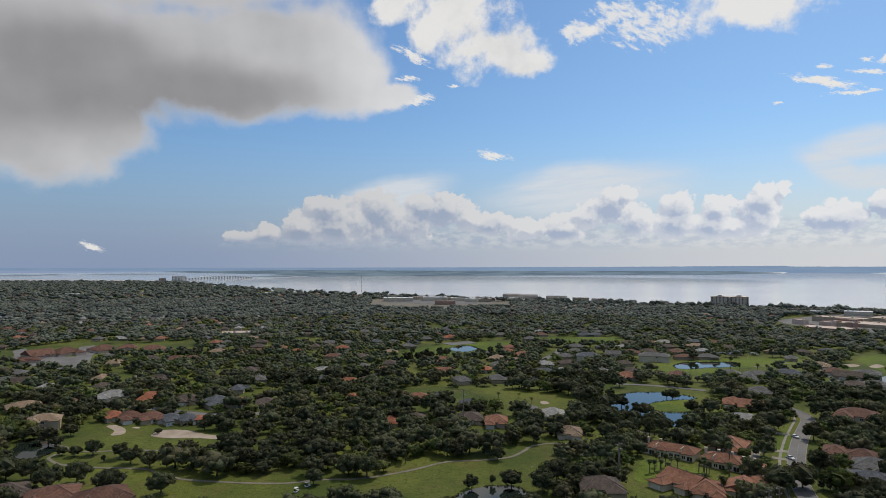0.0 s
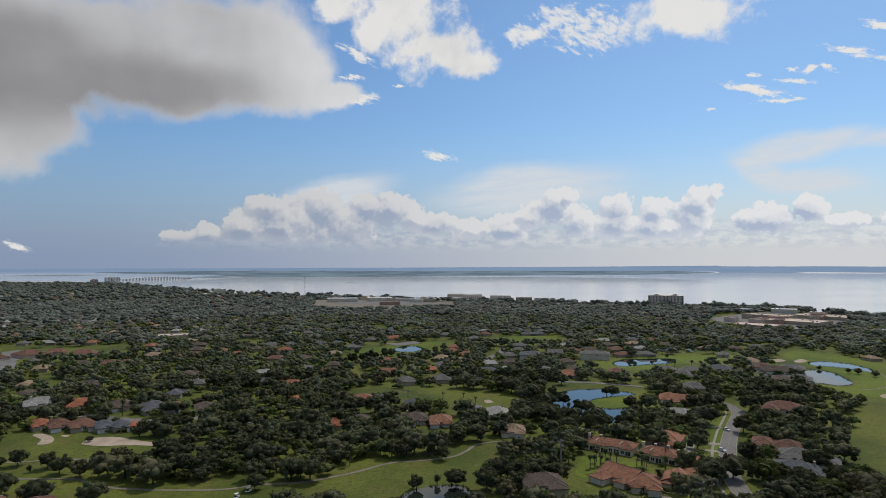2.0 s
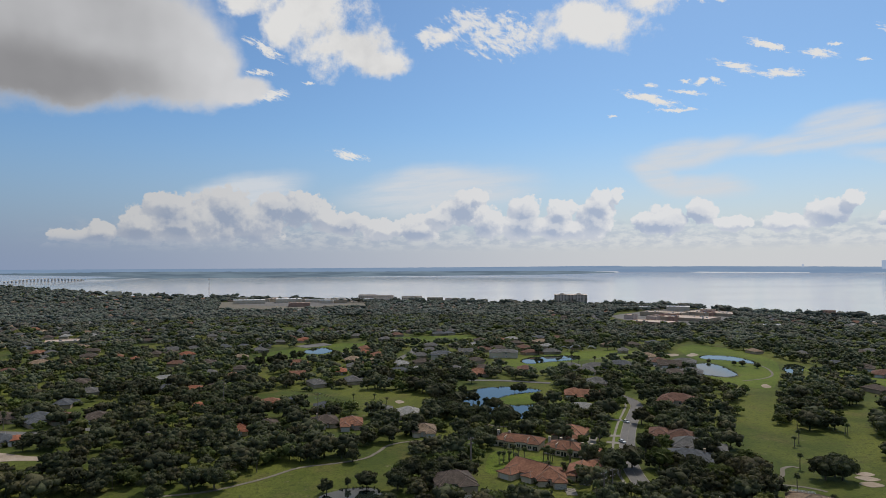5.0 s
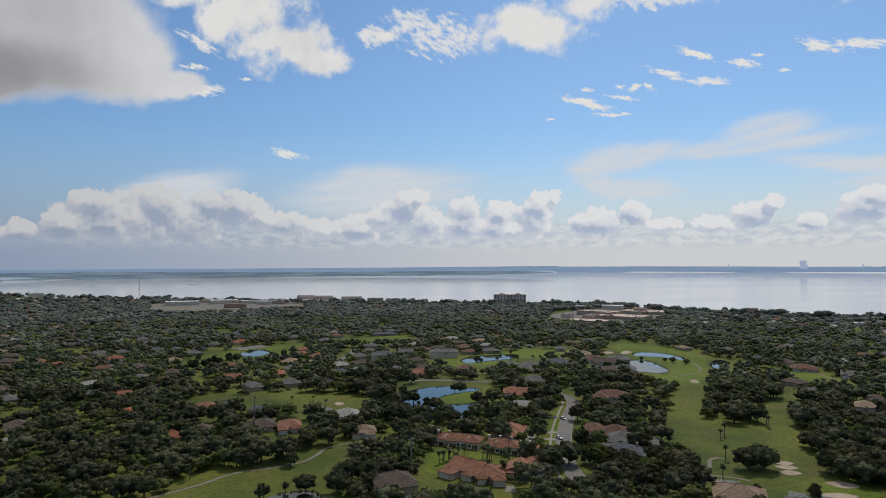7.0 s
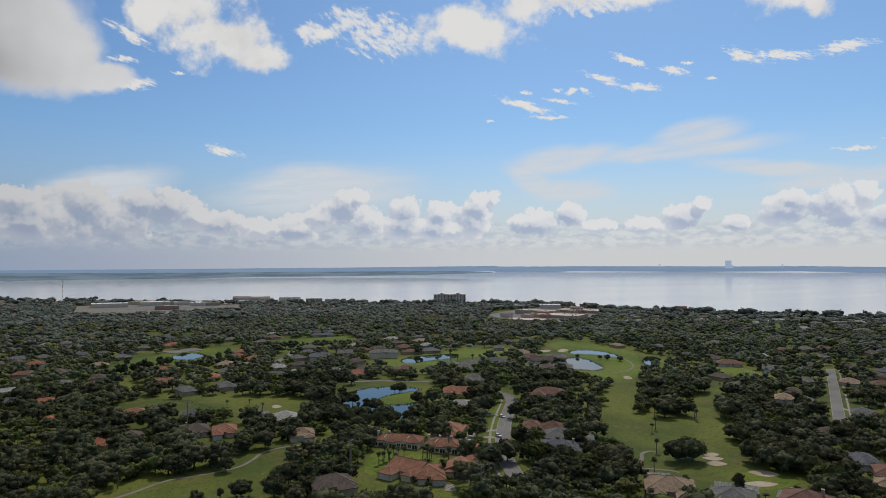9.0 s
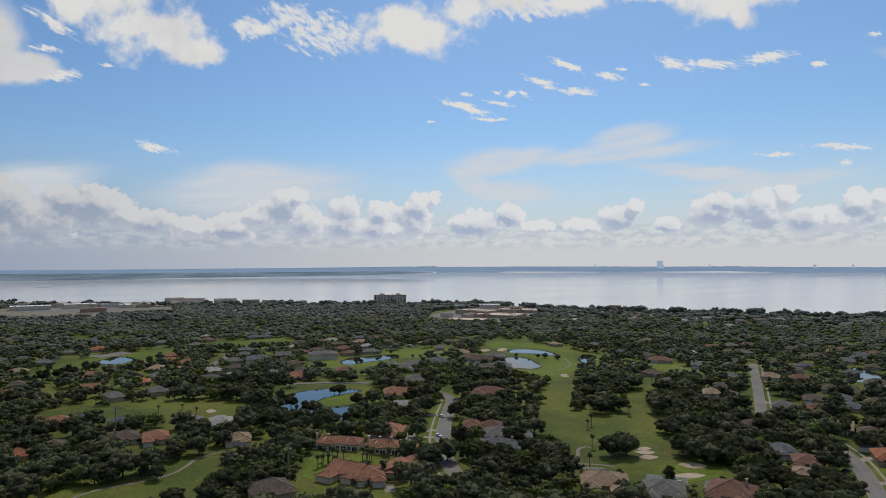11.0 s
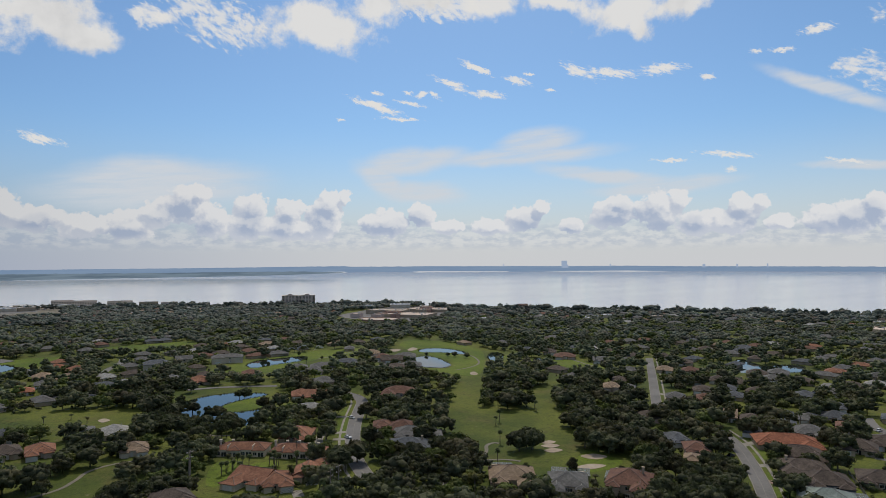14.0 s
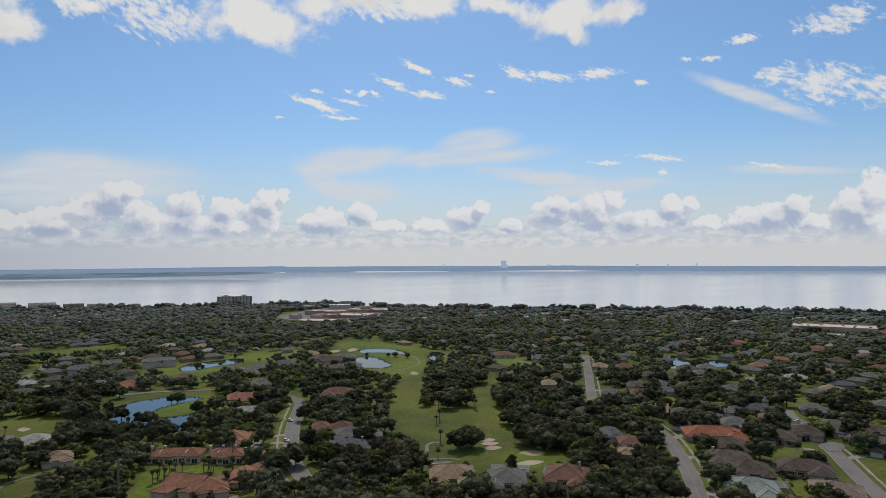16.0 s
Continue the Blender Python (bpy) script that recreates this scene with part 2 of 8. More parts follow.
    tone = n.mix(n.step(n.noise(n.v("ADD", p, (9.0, 2.0, 0)), 0.22, 5.0, 0.55), 0.48, 0.75, 0.0, 0.32), CLOUD_LIT, CLOUD_MID)
    colour = n.mix(n.m("MULTIPLY", n.step(near, -0.08, 0.60), 0.95), colour, tone)

    # the large grey cloud: bright at its sunny end, dark along its belly
    near = n.m("ADD", lobes(pg, GREY_CLOUD, 0.2), n.m("MULTIPLY", n.m("SUBTRACT", n.noise(p, 0.26, 6.0, 0.52), 0.5), 0.70))
    pd = warped(p, 0.10, 5.0, 4.0, 0.5)
    belly = n.step(lobes(pd, BELLY, 0.5), -0.75, 0.6)
    relief = n.m("SUBTRACT", n.noise(p, 0.15, 3.5, 0.48), n.noise(n.v("ADD", p, (1.2, 1.5, 0)), 0.15, 3.5, 0.48))
    tone = n.mix(n.step(az, -16.0, 0.0, 0.85, 0.0), CLOUD_WHITE, CLOUD_MID)
    tone = n.mix(belly, tone, CLOUD_GREY)
    lift = n.m("ADD", 1.0, n.m("MULTIPLY", relief, 0.42))
    tone = n.mix(1.0, tone, n.xyz(lift, lift, lift), "MULTIPLY")
    tone = n.mix(n.step(near, 0.05, 0.45, 0.5, 0.0), tone, CLOUD_WHITE)
    colour = n.mix(n.m("MULTIPLY", n.step(near, -0.06, 0.42), 0.98), colour, tone)

    # the broken cloud deck goes on overhead and behind
    flat = n.v("MULTIPLY", d, n.xyz(*[n.m("DIVIDE", 1.0, n.m("MAXIMUM", sep.outputs[2], 0.2))] * 2, 0.0))
    deck = n.step(n.noise(flat, 1.6, 5.0, 0.55), 0.36, 0.60)
    colour = n.mix(n.m("MULTIPLY", n.m("MULTIPLY", deck, n.step(el, 25.0, 36.0)), 0.9), colour, CLOUD_DECK)

    bg = n.add("ShaderNodeBackground")
    n.put(bg.inputs[0], colour)
    bg.inputs[1].default_value = SKY_STRENGTH
    n.put(n.add("ShaderNodeOutputWorld").inputs[0], bg.outputs[0])


# radiance of the clouds, in the sky's own units
SKY_TINT = (0.75, 0.965, 1.11)
CLOUD_LIT = (8.0, 7.85, 7.6)
CLOUD_HEAP = (7.7, 7.75, 7.9)
CLOUD_WHITE = (7.2, 7.2, 7.3)
CLOUD_VEIL = (6.6, 6.9, 7.3)
CLOUD_MID = (4.4, 4.4, 4.5)
CLOUD_SHADE = (4.0, 4.7, 6.1)
CLOUD_DECK = (6.2, 6.1, 6.0)
CLOUD_GREY = (2.85, 2.8, 2.85)
HORIZON = (6.3, 6.4, 6.6)
HORIZON_L = (2.7, 3.45, 4.9)
SKY_STRENGTH = 0.10
make_sky()

sun_lamp = new("sun", bpy.data.lights.new("sun", "SUN"))
sun_lamp.data.energy, sun_lamp.data.angle, sun_lamp.data.color = 2.4, radians(2.5), (1.0, 0.90, 0.76)
a_, e_ = radians(SUN_AZ), radians(SUN_EL)
sun_lamp.matrix_world = look((0, 0, 400), (-math.sin(a_) * math.cos(e_) * 100, -math.cos(a_) * math.cos(e_) * 100, 400 - math.sin(e_) * 100))

# ---- materials ----
def material(name, a, b, scale=1.0, rough=0.8, fine=8.0, bump=0.0, spread=0.0, metal=0.0, spec=0.3, islands=False, stretch=(1, 1, 1)):
    """Two colours mixed by broad and fine noise in metres; spread: how much single objects differ in brightness."""
    mt = bpy.data.materials.new(name)
    mt.use_nodes = True
    n = Nodes(mt.node_tree)
    sh = mt.node_tree.nodes["Principled BSDF"]
    p = n.v("MULTIPLY", n.add("ShaderNodeNewGeometry").outputs["Position"], stretch)
    broad = n.noise(p, scale, 4.0, 0.6)
    grain = n.noise(p, fine, 3.0, 0.6)
    f = n.step(n.m("ADD", n.m("MULTIPLY", broad, 0.65), n.m("MULTIPLY", grain, 0.35)), 0.34, 0.66)
    col = n.mix(f, a, b)
    if spread:
        if islands:
            r = n.add("ShaderNodeNewGeometry").outputs["Random Per Island"]
        else:
            r = n.add("ShaderNodeObjectInfo").outputs["Random"]
        k = n.m("ADD", 1.0 - spread, n.m("MULTIPLY", r, 2 * spread))
        col = n.mix(1.0, col, n.xyz(k, k, k), "MULTIPLY")
    n.put(sh.inputs["Base Color"], col)
    sh.inputs["Roughness"].default_value = rough
    sh.inputs["Metallic"].default_value = metal
    sh.inputs["Specular IOR Level"].default_value = spec
    if bump:
        bp = n.add("ShaderNodeBump")
        bp.inputs["Strength"].default_value = bump
        n.put(bp.inputs["Height"], grain)
        n.put(sh.inputs["Normal"], bp.outputs[0])
    return mt


def foliage(name, a, b, spread=0.15, islands=False):
    """Leaves: fine grain, a tint of its own for each clump and each stand, some light through them."""
    mt = material(name, a, b, 0.25, 0.75, 2.4, 0.0, spread, 0.0, 0.15, islands)
    sh = mt.node_tree.nodes["Principled BSDF"]
    n = Nodes(mt.node_tree)
    was = sh.inputs["Base Color"].links[0].from_socket
    p = n.add("ShaderNodeNewGeometry").outputs["Position"]
    stand = n.step(n.noise(p, 0.014, 3.0, 0.6), 0.32, 0.68, 0.70, 1.30)
    single = n.noise(n.v("MULTIPLY", p, (1, 1, 0.3)), 0.085, 2.0, 0.5)
    k = n.m("MULTIPLY", stand, n.step(single, 0.30, 0.70, 0.72, 1.30))
    warm = n.step(n.noise(n.v("ADD", p, (70, 20, 0)), 0.06, 2.0, 0.5), 0.45, 0.70, 0.98, 1.22)
    col = n.mix(1.0, was, n.xyz(n.m("MULTIPLY", k, warm), k, n.m("MULTIPLY", k, 0.95)), "MULTIPLY")
    n.put(sh.inputs["Base Color"], col)
    bp = n.add("ShaderNodeBump")
    bp.inputs["Strength"].default_value = 0.8
    bp.inputs["Distance"].default_value = 0.35
    n.put(bp.inputs["Height"], n.noise(p, 1.8, 4.0, 0.65))
    n.put(sh.inputs["Normal"], bp.outputs[0])
    tr = n.add("ShaderNodeBsdfTranslucent")
    n.put(tr.inputs["Normal"], bp.outputs[0])
    n.put(tr.inputs[0], n.mix(1.0, col, (1.15, 1.35, 0.7), "MULTIPLY"))
    mx = n.add("ShaderNodeMixShader")
    mx.inputs[0].default_value = 0.28
    n.put(mx.inputs[1], sh.outputs[0])
    n.put(mx.inputs[2], tr.outputs[0])
    n.put(mt.node_tree.nodes["Material Output"].inputs[0], mx.outputs[0])
    return mt


def ground_material(name="turf and lawns", a=(0.058, 0.082, 0.014), b=(0.132, 0.148, 0.025), dry=0.7):
    mt = bpy.data.materials.new(name)
    mt.use_nodes = True
    n = Nodes(mt.node_tree)
    sh = mt.node_tree.nodes["Principled BSDF"]
    p = n.add("ShaderNodeNewGeometry").outputs["Position"]
    col = n.mix(n.step(n.noise(p, 0.012, 4.0, 0.6), 0.38, 0.62), a, b)
    col = n.mix(n.m("MULTIPLY", n.step(n.noise(p, 0.045, 5.0, 0.65), 0.50, 0.72), dry), col, (0.140, 0.116, 0.042))
    col = n.mix(n.m("MULTIPLY", n.step(n.noise(p, 0.16, 5.0, 0.7), 0.60, 0.72), 0.8), col, (0.20, 0.165, 0.10))
    col = n.mix(n.m("MULTIPLY", n.step(n.noise(p, 0.9, 4.0, 0.6), 0.35, 0.65), 0.45), col, (0.036, 0.052, 0.009))
    col = n.mix(n.m("MULTIPLY", n.step(n.noise(n.v("ADD", p, (40, 9, 0)), 0.32, 5.0, 0.7), 0.50, 0.66), 0.55), col, (0.030, 0.040, 0.010))
    tuft = n.step(n.noise(p, 2.3, 3.0, 0.7), 0.30, 0.70, 0.70, 1.30)
    col = n.mix(1.0, col, n.xyz(tuft, tuft, tuft), "MULTIPLY")
    n.put(sh.inputs["Base Color"], col)
    sh.inputs["Roughness"].default_value = 0.9
    sh.inputs["Specular IOR Level"].default_value = 0.15
    return mt


def water_material(name, base, rough, wave, scale, ior=1.33):
    mt = bpy.data.materials.new(name)
    mt.use_nodes = True
    n = Nodes(mt.node_tree)
    sh = mt.node_tree.nodes["Principled BSDF"]
    p = n.add("ShaderNodeNewGeometry").outputs["Position"]
    broad = n.noise(n.v("MULTIPLY", p, (0.0009, 0.004, 0)), 1.0, 4.0, 0.6)
    n.put(sh.inputs["Base Color"], (*base, 1))
    n.put(sh.inputs["Roughness"], n.step(broad, 0.3, 0.7, rough * 0.85, rough * 1.2))
    sh.inputs["IOR"].default_value = ior
    bp = n.add("ShaderNodeBump")
    bp.inputs["Strength"].default_value = wave
    bp.inputs["Distance"].default_value = 0.2
    n.put(bp.inputs["Height"], n.noise(p, scale, 3.0, 0.6))
    n.put(sh.inputs["Normal"], bp.outputs[0])
    return mt


def roof_material(name, a, b, course=0.34):
    """Roof covering with its courses running along the slope, darker stains and a tint of its own for each roof."""
    mt = material(name, a, b, 0.25, 0.85, 2.5, 0.0, 0.14, 0.0, 0.2)
    n = Nodes(mt.node_tree)
    sh = mt.node_tree.nodes["Principled BSDF"]
    p = n.add("ShaderNodeNewGeometry").outputs["Position"]
    z = n.add("ShaderNodeSeparateXYZ")
    n.put(z.inputs[0], p)
    wave = n.m("FRACT", n.m("MULTIPLY", z.outputs[2], 1 / (course * 0.4)))
    was = sh.inputs["Base Color"].links[0].from_socket
    line = n.step(wave, 0.0, 0.35, 0.55, 1.0)
    patch = n.step(n.noise(p, 1.1, 4.0, 0.7), 0.3, 0.7, 0.72, 1.25)
    k = n.m("MULTIPLY", line, patch)
    n.put(sh.inputs["Base Color"], n.mix(1.0, was, n.xyz(k, k, k), "MULTIPLY"))
    bp = n.add("ShaderNodeBump")
    bp.inputs["Strength"].default_value = 0.5
    bp.inputs["Distance"].default_value = 0.05
    n.put(bp.inputs["Height"], n.m("ADD", wave, n.noise(p, 3.0, 2.0)))
    n.put(sh.inputs["Normal"], bp.outputs[0])
    return mt


M = dict(
    ground=ground_material(),
    lawn=ground_material("watered lawn", (0.080, 0.124, 0.012), (0.138, 0.182, 0.020), 0.35),
    # pale lagoon base colour stands in for part of the reflected sky
    lagoon=water_material("lagoon water with sky sheen", (0.50, 0.485, 0.475), 0.10, 0.0, 0.35, 1.6),
    pond=water_material("pond water", (0.015, 0.022, 0.018), 0.03, 0.02, 0.6),
    oak=foliage("oak leaves", (0.056, 0.062, 0.036), (0.104, 0.111, 0.060), 0.18, True),
    light=foliage("bright leaves", (0.070, 0.090, 0.028), (0.138, 0.160, 0.050), 0.18, True),
    palm=foliage("palm fronds", (0.050, 0.062, 0.026), (0.092, 0.105, 0.044)),
    # each farther tier is paler and bluer: distance haze put into leaf colour
    woods=foliage("lightly hazed far woods", (0.082, 0.094, 0.058), (0.150, 0.166, 0.100), 0.14, True),
    hazed_mid_woods=foliage("hazed middle woods", (0.094, 0.106, 0.084), (0.158, 0.173, 0.130), 0.10, True),
    haze_woods=foliage("hazed distant woods", (0.112, 0.128, 0.116), (0.168, 0.187, 0.160), 0.07, True),
    bark=material("bark", (0.10, 0.075, 0.05), (0.20, 0.17, 0.13), 1.0, 0.95, 6.0),
    asphalt=material("worn asphalt", (0.120, 0.116, 0.112), (0.180, 0.174, 0.166), 0.05, 0.9, 0.8, 0.0),
    path=material("dusty cart path", (0.13, 0.118, 0.09), (0.20, 0.18, 0.14), 0.15, 0.9, 2.0),
    concrete=material("pale concrete", (0.19, 0.175, 0.15), (0.29, 0.272, 0.24), 0.15, 0.9, 2.0),
    sand=material("bunker sand", (0.27, 0.215, 0.16), (0.40, 0.335, 0.265), 0.12, 0.95, 1.2),
    stucco=material("stucco", (0.36, 0.28, 0.19), (0.48, 0.39, 0.28), 0.2, 0.9, 3.0, 0.0, 0.15),
    white=material("white stucco", (0.50, 0.42, 0.31), (0.64, 0.55, 0.43), 0.2, 0.85, 3.0, 0.0, 0.06),
    pink=material("pink stucco", (0.48, 0.36, 0.29), (0.60, 0.46, 0.38), 0.2, 0.9, 3.0, 0.0, 0.1),
    rose=material("rose tower paint", (0.62, 0.42, 0.34), (0.72, 0.52, 0.43), 0.1, 0.9, 1.0),
    glass=material("dark window glass", (0.015, 0.018, 0.02), (0.03, 0.035, 0.04), 0.5, 0.08, 2.0, 0.0, 0.0, 0.0, 0.6),
    trim=material("painted trim", (0.66, 0.64, 0.60), (0.78, 0.76, 0.72), 0.5, 0.6, 4.0),
    door=material("garage door paint", (0.55, 0.53, 0.48), (0.65, 0.63, 0.58), 0.5, 0.6, 4.0, 0.0, 0.2),
    metal=material("grey metal", (0.30, 0.31, 0.32), (0.42, 0.43, 0.44), 0.5, 0.45, 4.0, 0.0, 0.0, 0.8),
    screen=material("pool screen frame", (0.10, 0.10, 0.10), (0.16, 0.16, 0.15), 0.5, 0.5, 4.0),
    rubber=material("tyre rubber", (0.02, 0.02, 0.02), (0.04, 0.04, 0.04), 2.0, 0.9, 9.0),
    flat=material("pale flat roof", (0.42, 0.33, 0.27), (0.60, 0.50, 0.42), 0.05, 0.9, 0.7, 0.0, 0.15),
    brick=material("brick wall", (0.28, 0.17, 0.13), (0.38, 0.25, 0.19), 0.2, 0.9, 4.0),
    tower=material("tan concrete tower", (0.56, 0.45, 0.36), (0.68, 0.57, 0.47), 0.1, 0.9, 1.0),
    wood=material("grey pole timber", (0.16, 0.13, 0.10), (0.26, 0.22, 0.18), 0.5, 0.9, 5.0),
    mesh=None,
    wall_blue=material("blue-grey siding", (0.075, 0.085, 0.105), (0.115, 0.125, 0.145), 0.3, 0.85, 3.0),
    paver=material("pink brick paving", (0.20, 0.135, 0.11), (0.29, 0.20, 0.165), 0.3, 0.9, 5.0),
    paint_white=material("white car paint", (0.70, 0.70, 0.70), (0.78, 0.78, 0.78), 0.5, 0.25, 4.0, 0.0, 0.05, 0.0, 0.5),
    paint_dark=material("dark car paint", (0.03, 0.035, 0.05), (0.06, 0.06, 0.07), 0.5, 0.25, 4.0, 0.0, 0.1, 0.0, 0.5),
    paint_silver=material("silver car paint", (0.35, 0.36, 0.38), (0.45, 0.46, 0.48), 0.5, 0.3, 4.0, 0.0, 0.1, 0.5, 0.5),
)
ROOFS = dict(
    orange=roof_material("orange roof tile", (0.21, 0.078, 0.044), (0.33, 0.13, 0.072)),
    terra=roof_material("weathered terracotta tile", (0.17, 0.075, 0.045), (0.29, 0.14, 0.085)),
    rust=roof_material("rust brown tile", (0.11, 0.055, 0.040), (0.18, 0.095, 0.065)),
    brown=roof_material("brown shingle", (0.060, 0.046, 0.038), (0.115, 0.09, 0.072)),
    tan=roof_material("tan tile", (0.20, 0.145, 0.095), (0.30, 0.22, 0.15)),
    grey=roof_material("grey shingle", (0.085, 0.083, 0.08), (0.15, 0.147, 0.14)),
    slate=roof_material("blue-grey shingle", (0.060, 0.066, 0.075), (0.11, 0.12, 0.132)),
    pale=roof_material("pale grey tile", (0.22, 0.215, 0.20), (0.34, 0.335, 0.315)),
    clay=roof_material("faded clay tile", (0.155, 0.115, 0.095), (0.235, 0.175, 0.145)),
    mint=roof_material("pale green metal roof", (0.17, 0.21, 0.185), (0.26, 0.30, 0.27)),
)
ROOF_WORDS = dict(orange="bright orange tiled", terra="weathered terracotta tiled", rust="rust-brown tiled", brown="brown shingle",
                  tan="tan tiled", grey="grey shingle", slate="blue-grey shingle", pale="pale grey tiled", mint="pale green metal", clay="faded pinkish-brown tiled")


def screen_cloth():
    """Fine insect screen: half open, half grey cloth."""
    mt = bpy.data.materials.new("insect screen")
    mt.use_nodes = True
    n = Nodes(mt.node_tree)
    sh = mt.node_tree.nodes["Principled BSDF"]
    n.put(sh.inputs["Base Color"], (0.17, 0.18, 0.18, 1))
    sh.inputs["Roughness"].default_value = 0.7
    mx = n.add("ShaderNodeMixShader")
    mx.inputs[0].default_value = 0.5
    n.put(mx.inputs[1], sh.outputs[0])
    n.put(mx.inputs[2], n.add("ShaderNodeBsdfTransparent").outputs[0])
    n.put(mt.node_tree.nodes["Material Output"].inputs[0], mx.outputs[0])
    return mt


M["mesh"] = screen_cloth()

# ---- the plan, in metres from the point below the camera: x to the side, y ahead ----
SHORE_AZ = [-70.0, -42.5, -34.5, -29.1, -21.7, -20.0, -17.3, -13.0, -7.2, -1.7, 3.3, 10.7, 15.5, 20.0, 24.3, 28.4, 32.1, 37.7, 45.2, 52.6, 59.7, 66.2, 72.2, 76.4, 88.4, 112.0]
SHORE_R = [4200, 3900, 3958, 3731, 3407, 3015, 2508, 2171, 1942, 1771, 1664, 1571, 1536, 1514, 1502, 1498, 1502, 1339, 1309, 1301, 1315, 1302, 1333, 1359, 1386, 1900]
WATER_RISE = 34.0
FAR_ISLAND = [(-35.9, 52.6, 68.3), (-31, 46.5, 66.7), (-23, 39, 64.6), (-9.2, 30.7, 64.5), (0.8, 29.9, 66.3), (15.5, 36.4, 71.4), (28.4, 30.2, 75.4), (34.5, 37.8, 76.6), (33.6, 33.9, 75.2), (42.4, 35.5, 74.5), (52.6, 39.1, 74.4), (27.9, 38.6, 80.2), (42.7, 30, 75), (47.7, 36.6, 72.8), (57.4, 31.9, 69.1), (66.3, 27.3, 66.3), (76.4, 21.7, 62.3), (78.2, 22.3, 62)]
NEAR_ISLAND = [(-23.4, 46, 49.2), (-19.5, 38.1, 51.3), (-14.9, 29.9, 53.6), (-11.1, 15.1, 54.7), (0.8, 17, 50.4), (10.7, 21.9, 49.4), (20.1, 26.7, 51.4), (24.4, 33.6, 51.2), (27.8, 41.6, 44.7)]
SPITS = [(-33.5, 4500, 25.16, 2.01, 5.93), (-31.35, 4550, 26.09, 1.26, 4), (-25.94, 4545, 26.1, 3.52, 4.79), (-14.94, 3995, 16.39, 2.01, 7.02), (-10.64, 3770, 13.04, 0.4, 8.28), (-7.21, 4135, 18.65, 2.52, 5.45), (-12.57, 4170, 19.25, 2.52, 7.33), (-3.22, 3085, 5.25, 0.5, 2.71)]
LAWNS = []
LAWNS.append([(84.6, 284.5), (94.2, 310.2), (108.1, 319.2), (103.6, 298.4), (92.8, 283)])
LAWNS.append([(103.3, 288.2), (110.8, 301.7), (121.3, 298.4), (114.9, 286)])
LAWNS.append([(177.5, 586.3), (220.2, 619.7), (293.2, 649.2), (348, 645.4), (347.7, 619.7), (305.6, 595.9), (269.9, 586.3), (248.9, 562.1), (210.1, 550.8), (190.3, 571)])
LAWNS.append([(410.8, 639.5), (450.6, 669.5), (470.4, 626.2), (457.9, 552.4), (424.2, 501), (371.1, 441.4), (344.5, 423.1), (333.5, 473.3), (333.4, 481.9), (356.3, 468.5), (380.1, 501.6), (388.9, 551.9), (387.6, 570.7)])
LAWNS.append([(236.3, 213), (255.2, 219.7), (255.6, 206.5), (252.2, 196.4), (232.4, 195.2), (220.6, 203)])
LAWNS.append([(273.2, 136.2), (283.3, 131.9), (271.3, 124.4), (263.5, 126.1), (262.7, 128.6)])
LAWNS.append([(320.3, 169.9), (326.2, 167.3), (312.3, 157.9), (306.2, 159.5)])
LAWNS.append([(291.8, 148.2), (297.7, 143.9), (287.2, 137.8), (282.3, 141.3)])
LAWNS.append([(288.4, 125.2), (314.1, 134.6), (314.9, 127.9), (297.7, 111.5), (277.2, 94.4), (269.2, 97.8), (278.9, 110)])
LAWNS.append([(-37.9, 626.9), (-25.3, 657.1), (9.4, 673.4), (40.4, 699.3), (79.2, 747.3), (79.2, 779.4), (45.1, 779.4), (4.0, 752.5), (-30.8, 717.7), (-45.4, 657.1)])
LAWNS.append([(109.6, 802.4), (127.5, 826.8), (216, 833.1), (225.6, 802.4), (146.4, 773.8)])
LAWNS.append([(168.5, 326.9), (189.9, 365), (205, 384.2), (193.1, 359), (170, 317.4), (164, 312.9)])
LAWNS.append([(136.6, 432.8), (146.9, 447), (174, 454.4), (161.7, 419.6), (143.5, 414.8), (135.5, 417.9)])
LAWNS.append([(442.3, 506), (459.2, 472.7), (481.5, 434.9), (465.1, 381.8), (443.4, 393.7), (447.3, 437), (438.8, 476.1)])
PONDS = []
PONDS.append([(-217.9, 326.9), (-224.3, 345.4), (-218.1, 350.9), (-203.2, 339), (-196.2, 326.9), (-198.7, 315.6), (-207.5, 314.7)])
PONDS.append([(-0.9, 251.9), (9.7, 270.5), (20.7, 276.6), (30.7, 275.2), (34.2, 269.2), (33.9, 257.8), (20.8, 249.1)])
PONDS.append([(96.8, 416.4), (112.8, 454.4), (135.2, 474.2), (158.6, 476.3), (177, 462.1), (175.6, 452.6), (159.3, 448.8), (142.6, 439.8), (135.5, 426.1), (138.1, 414.8), (147.8, 411.7), (156.9, 410.1), (151.2, 395.3), (135, 376.3), (125.3, 381.5), (116, 395.3), (102.2, 395.3)])
PONDS.append([(214, 599.2), (232.1, 619.7), (259.6, 623.2), (282.6, 619.7), (270.1, 595.9), (239.1, 586.3), (215.2, 580.1)])
PONDS.append([(7.6, 722.5), (20.3, 747.3), (33.1, 742.2), (39.0, 717.7), (26.8, 694.8), (11.0, 699.3)])
PONDS.append([(363.9, 537.7), (379.8, 543.9), (383.5, 529.5), (372.9, 493.8), (364.2, 478.8), (351.9, 472.8), (340.7, 483.5), (340.6, 501.4)])
PONDS.append([(399.4, 583.6), (417.2, 592), (433.1, 576.6), (432, 545.8), (421.2, 532.2), (411.8, 553.2), (396.6, 567.9)])
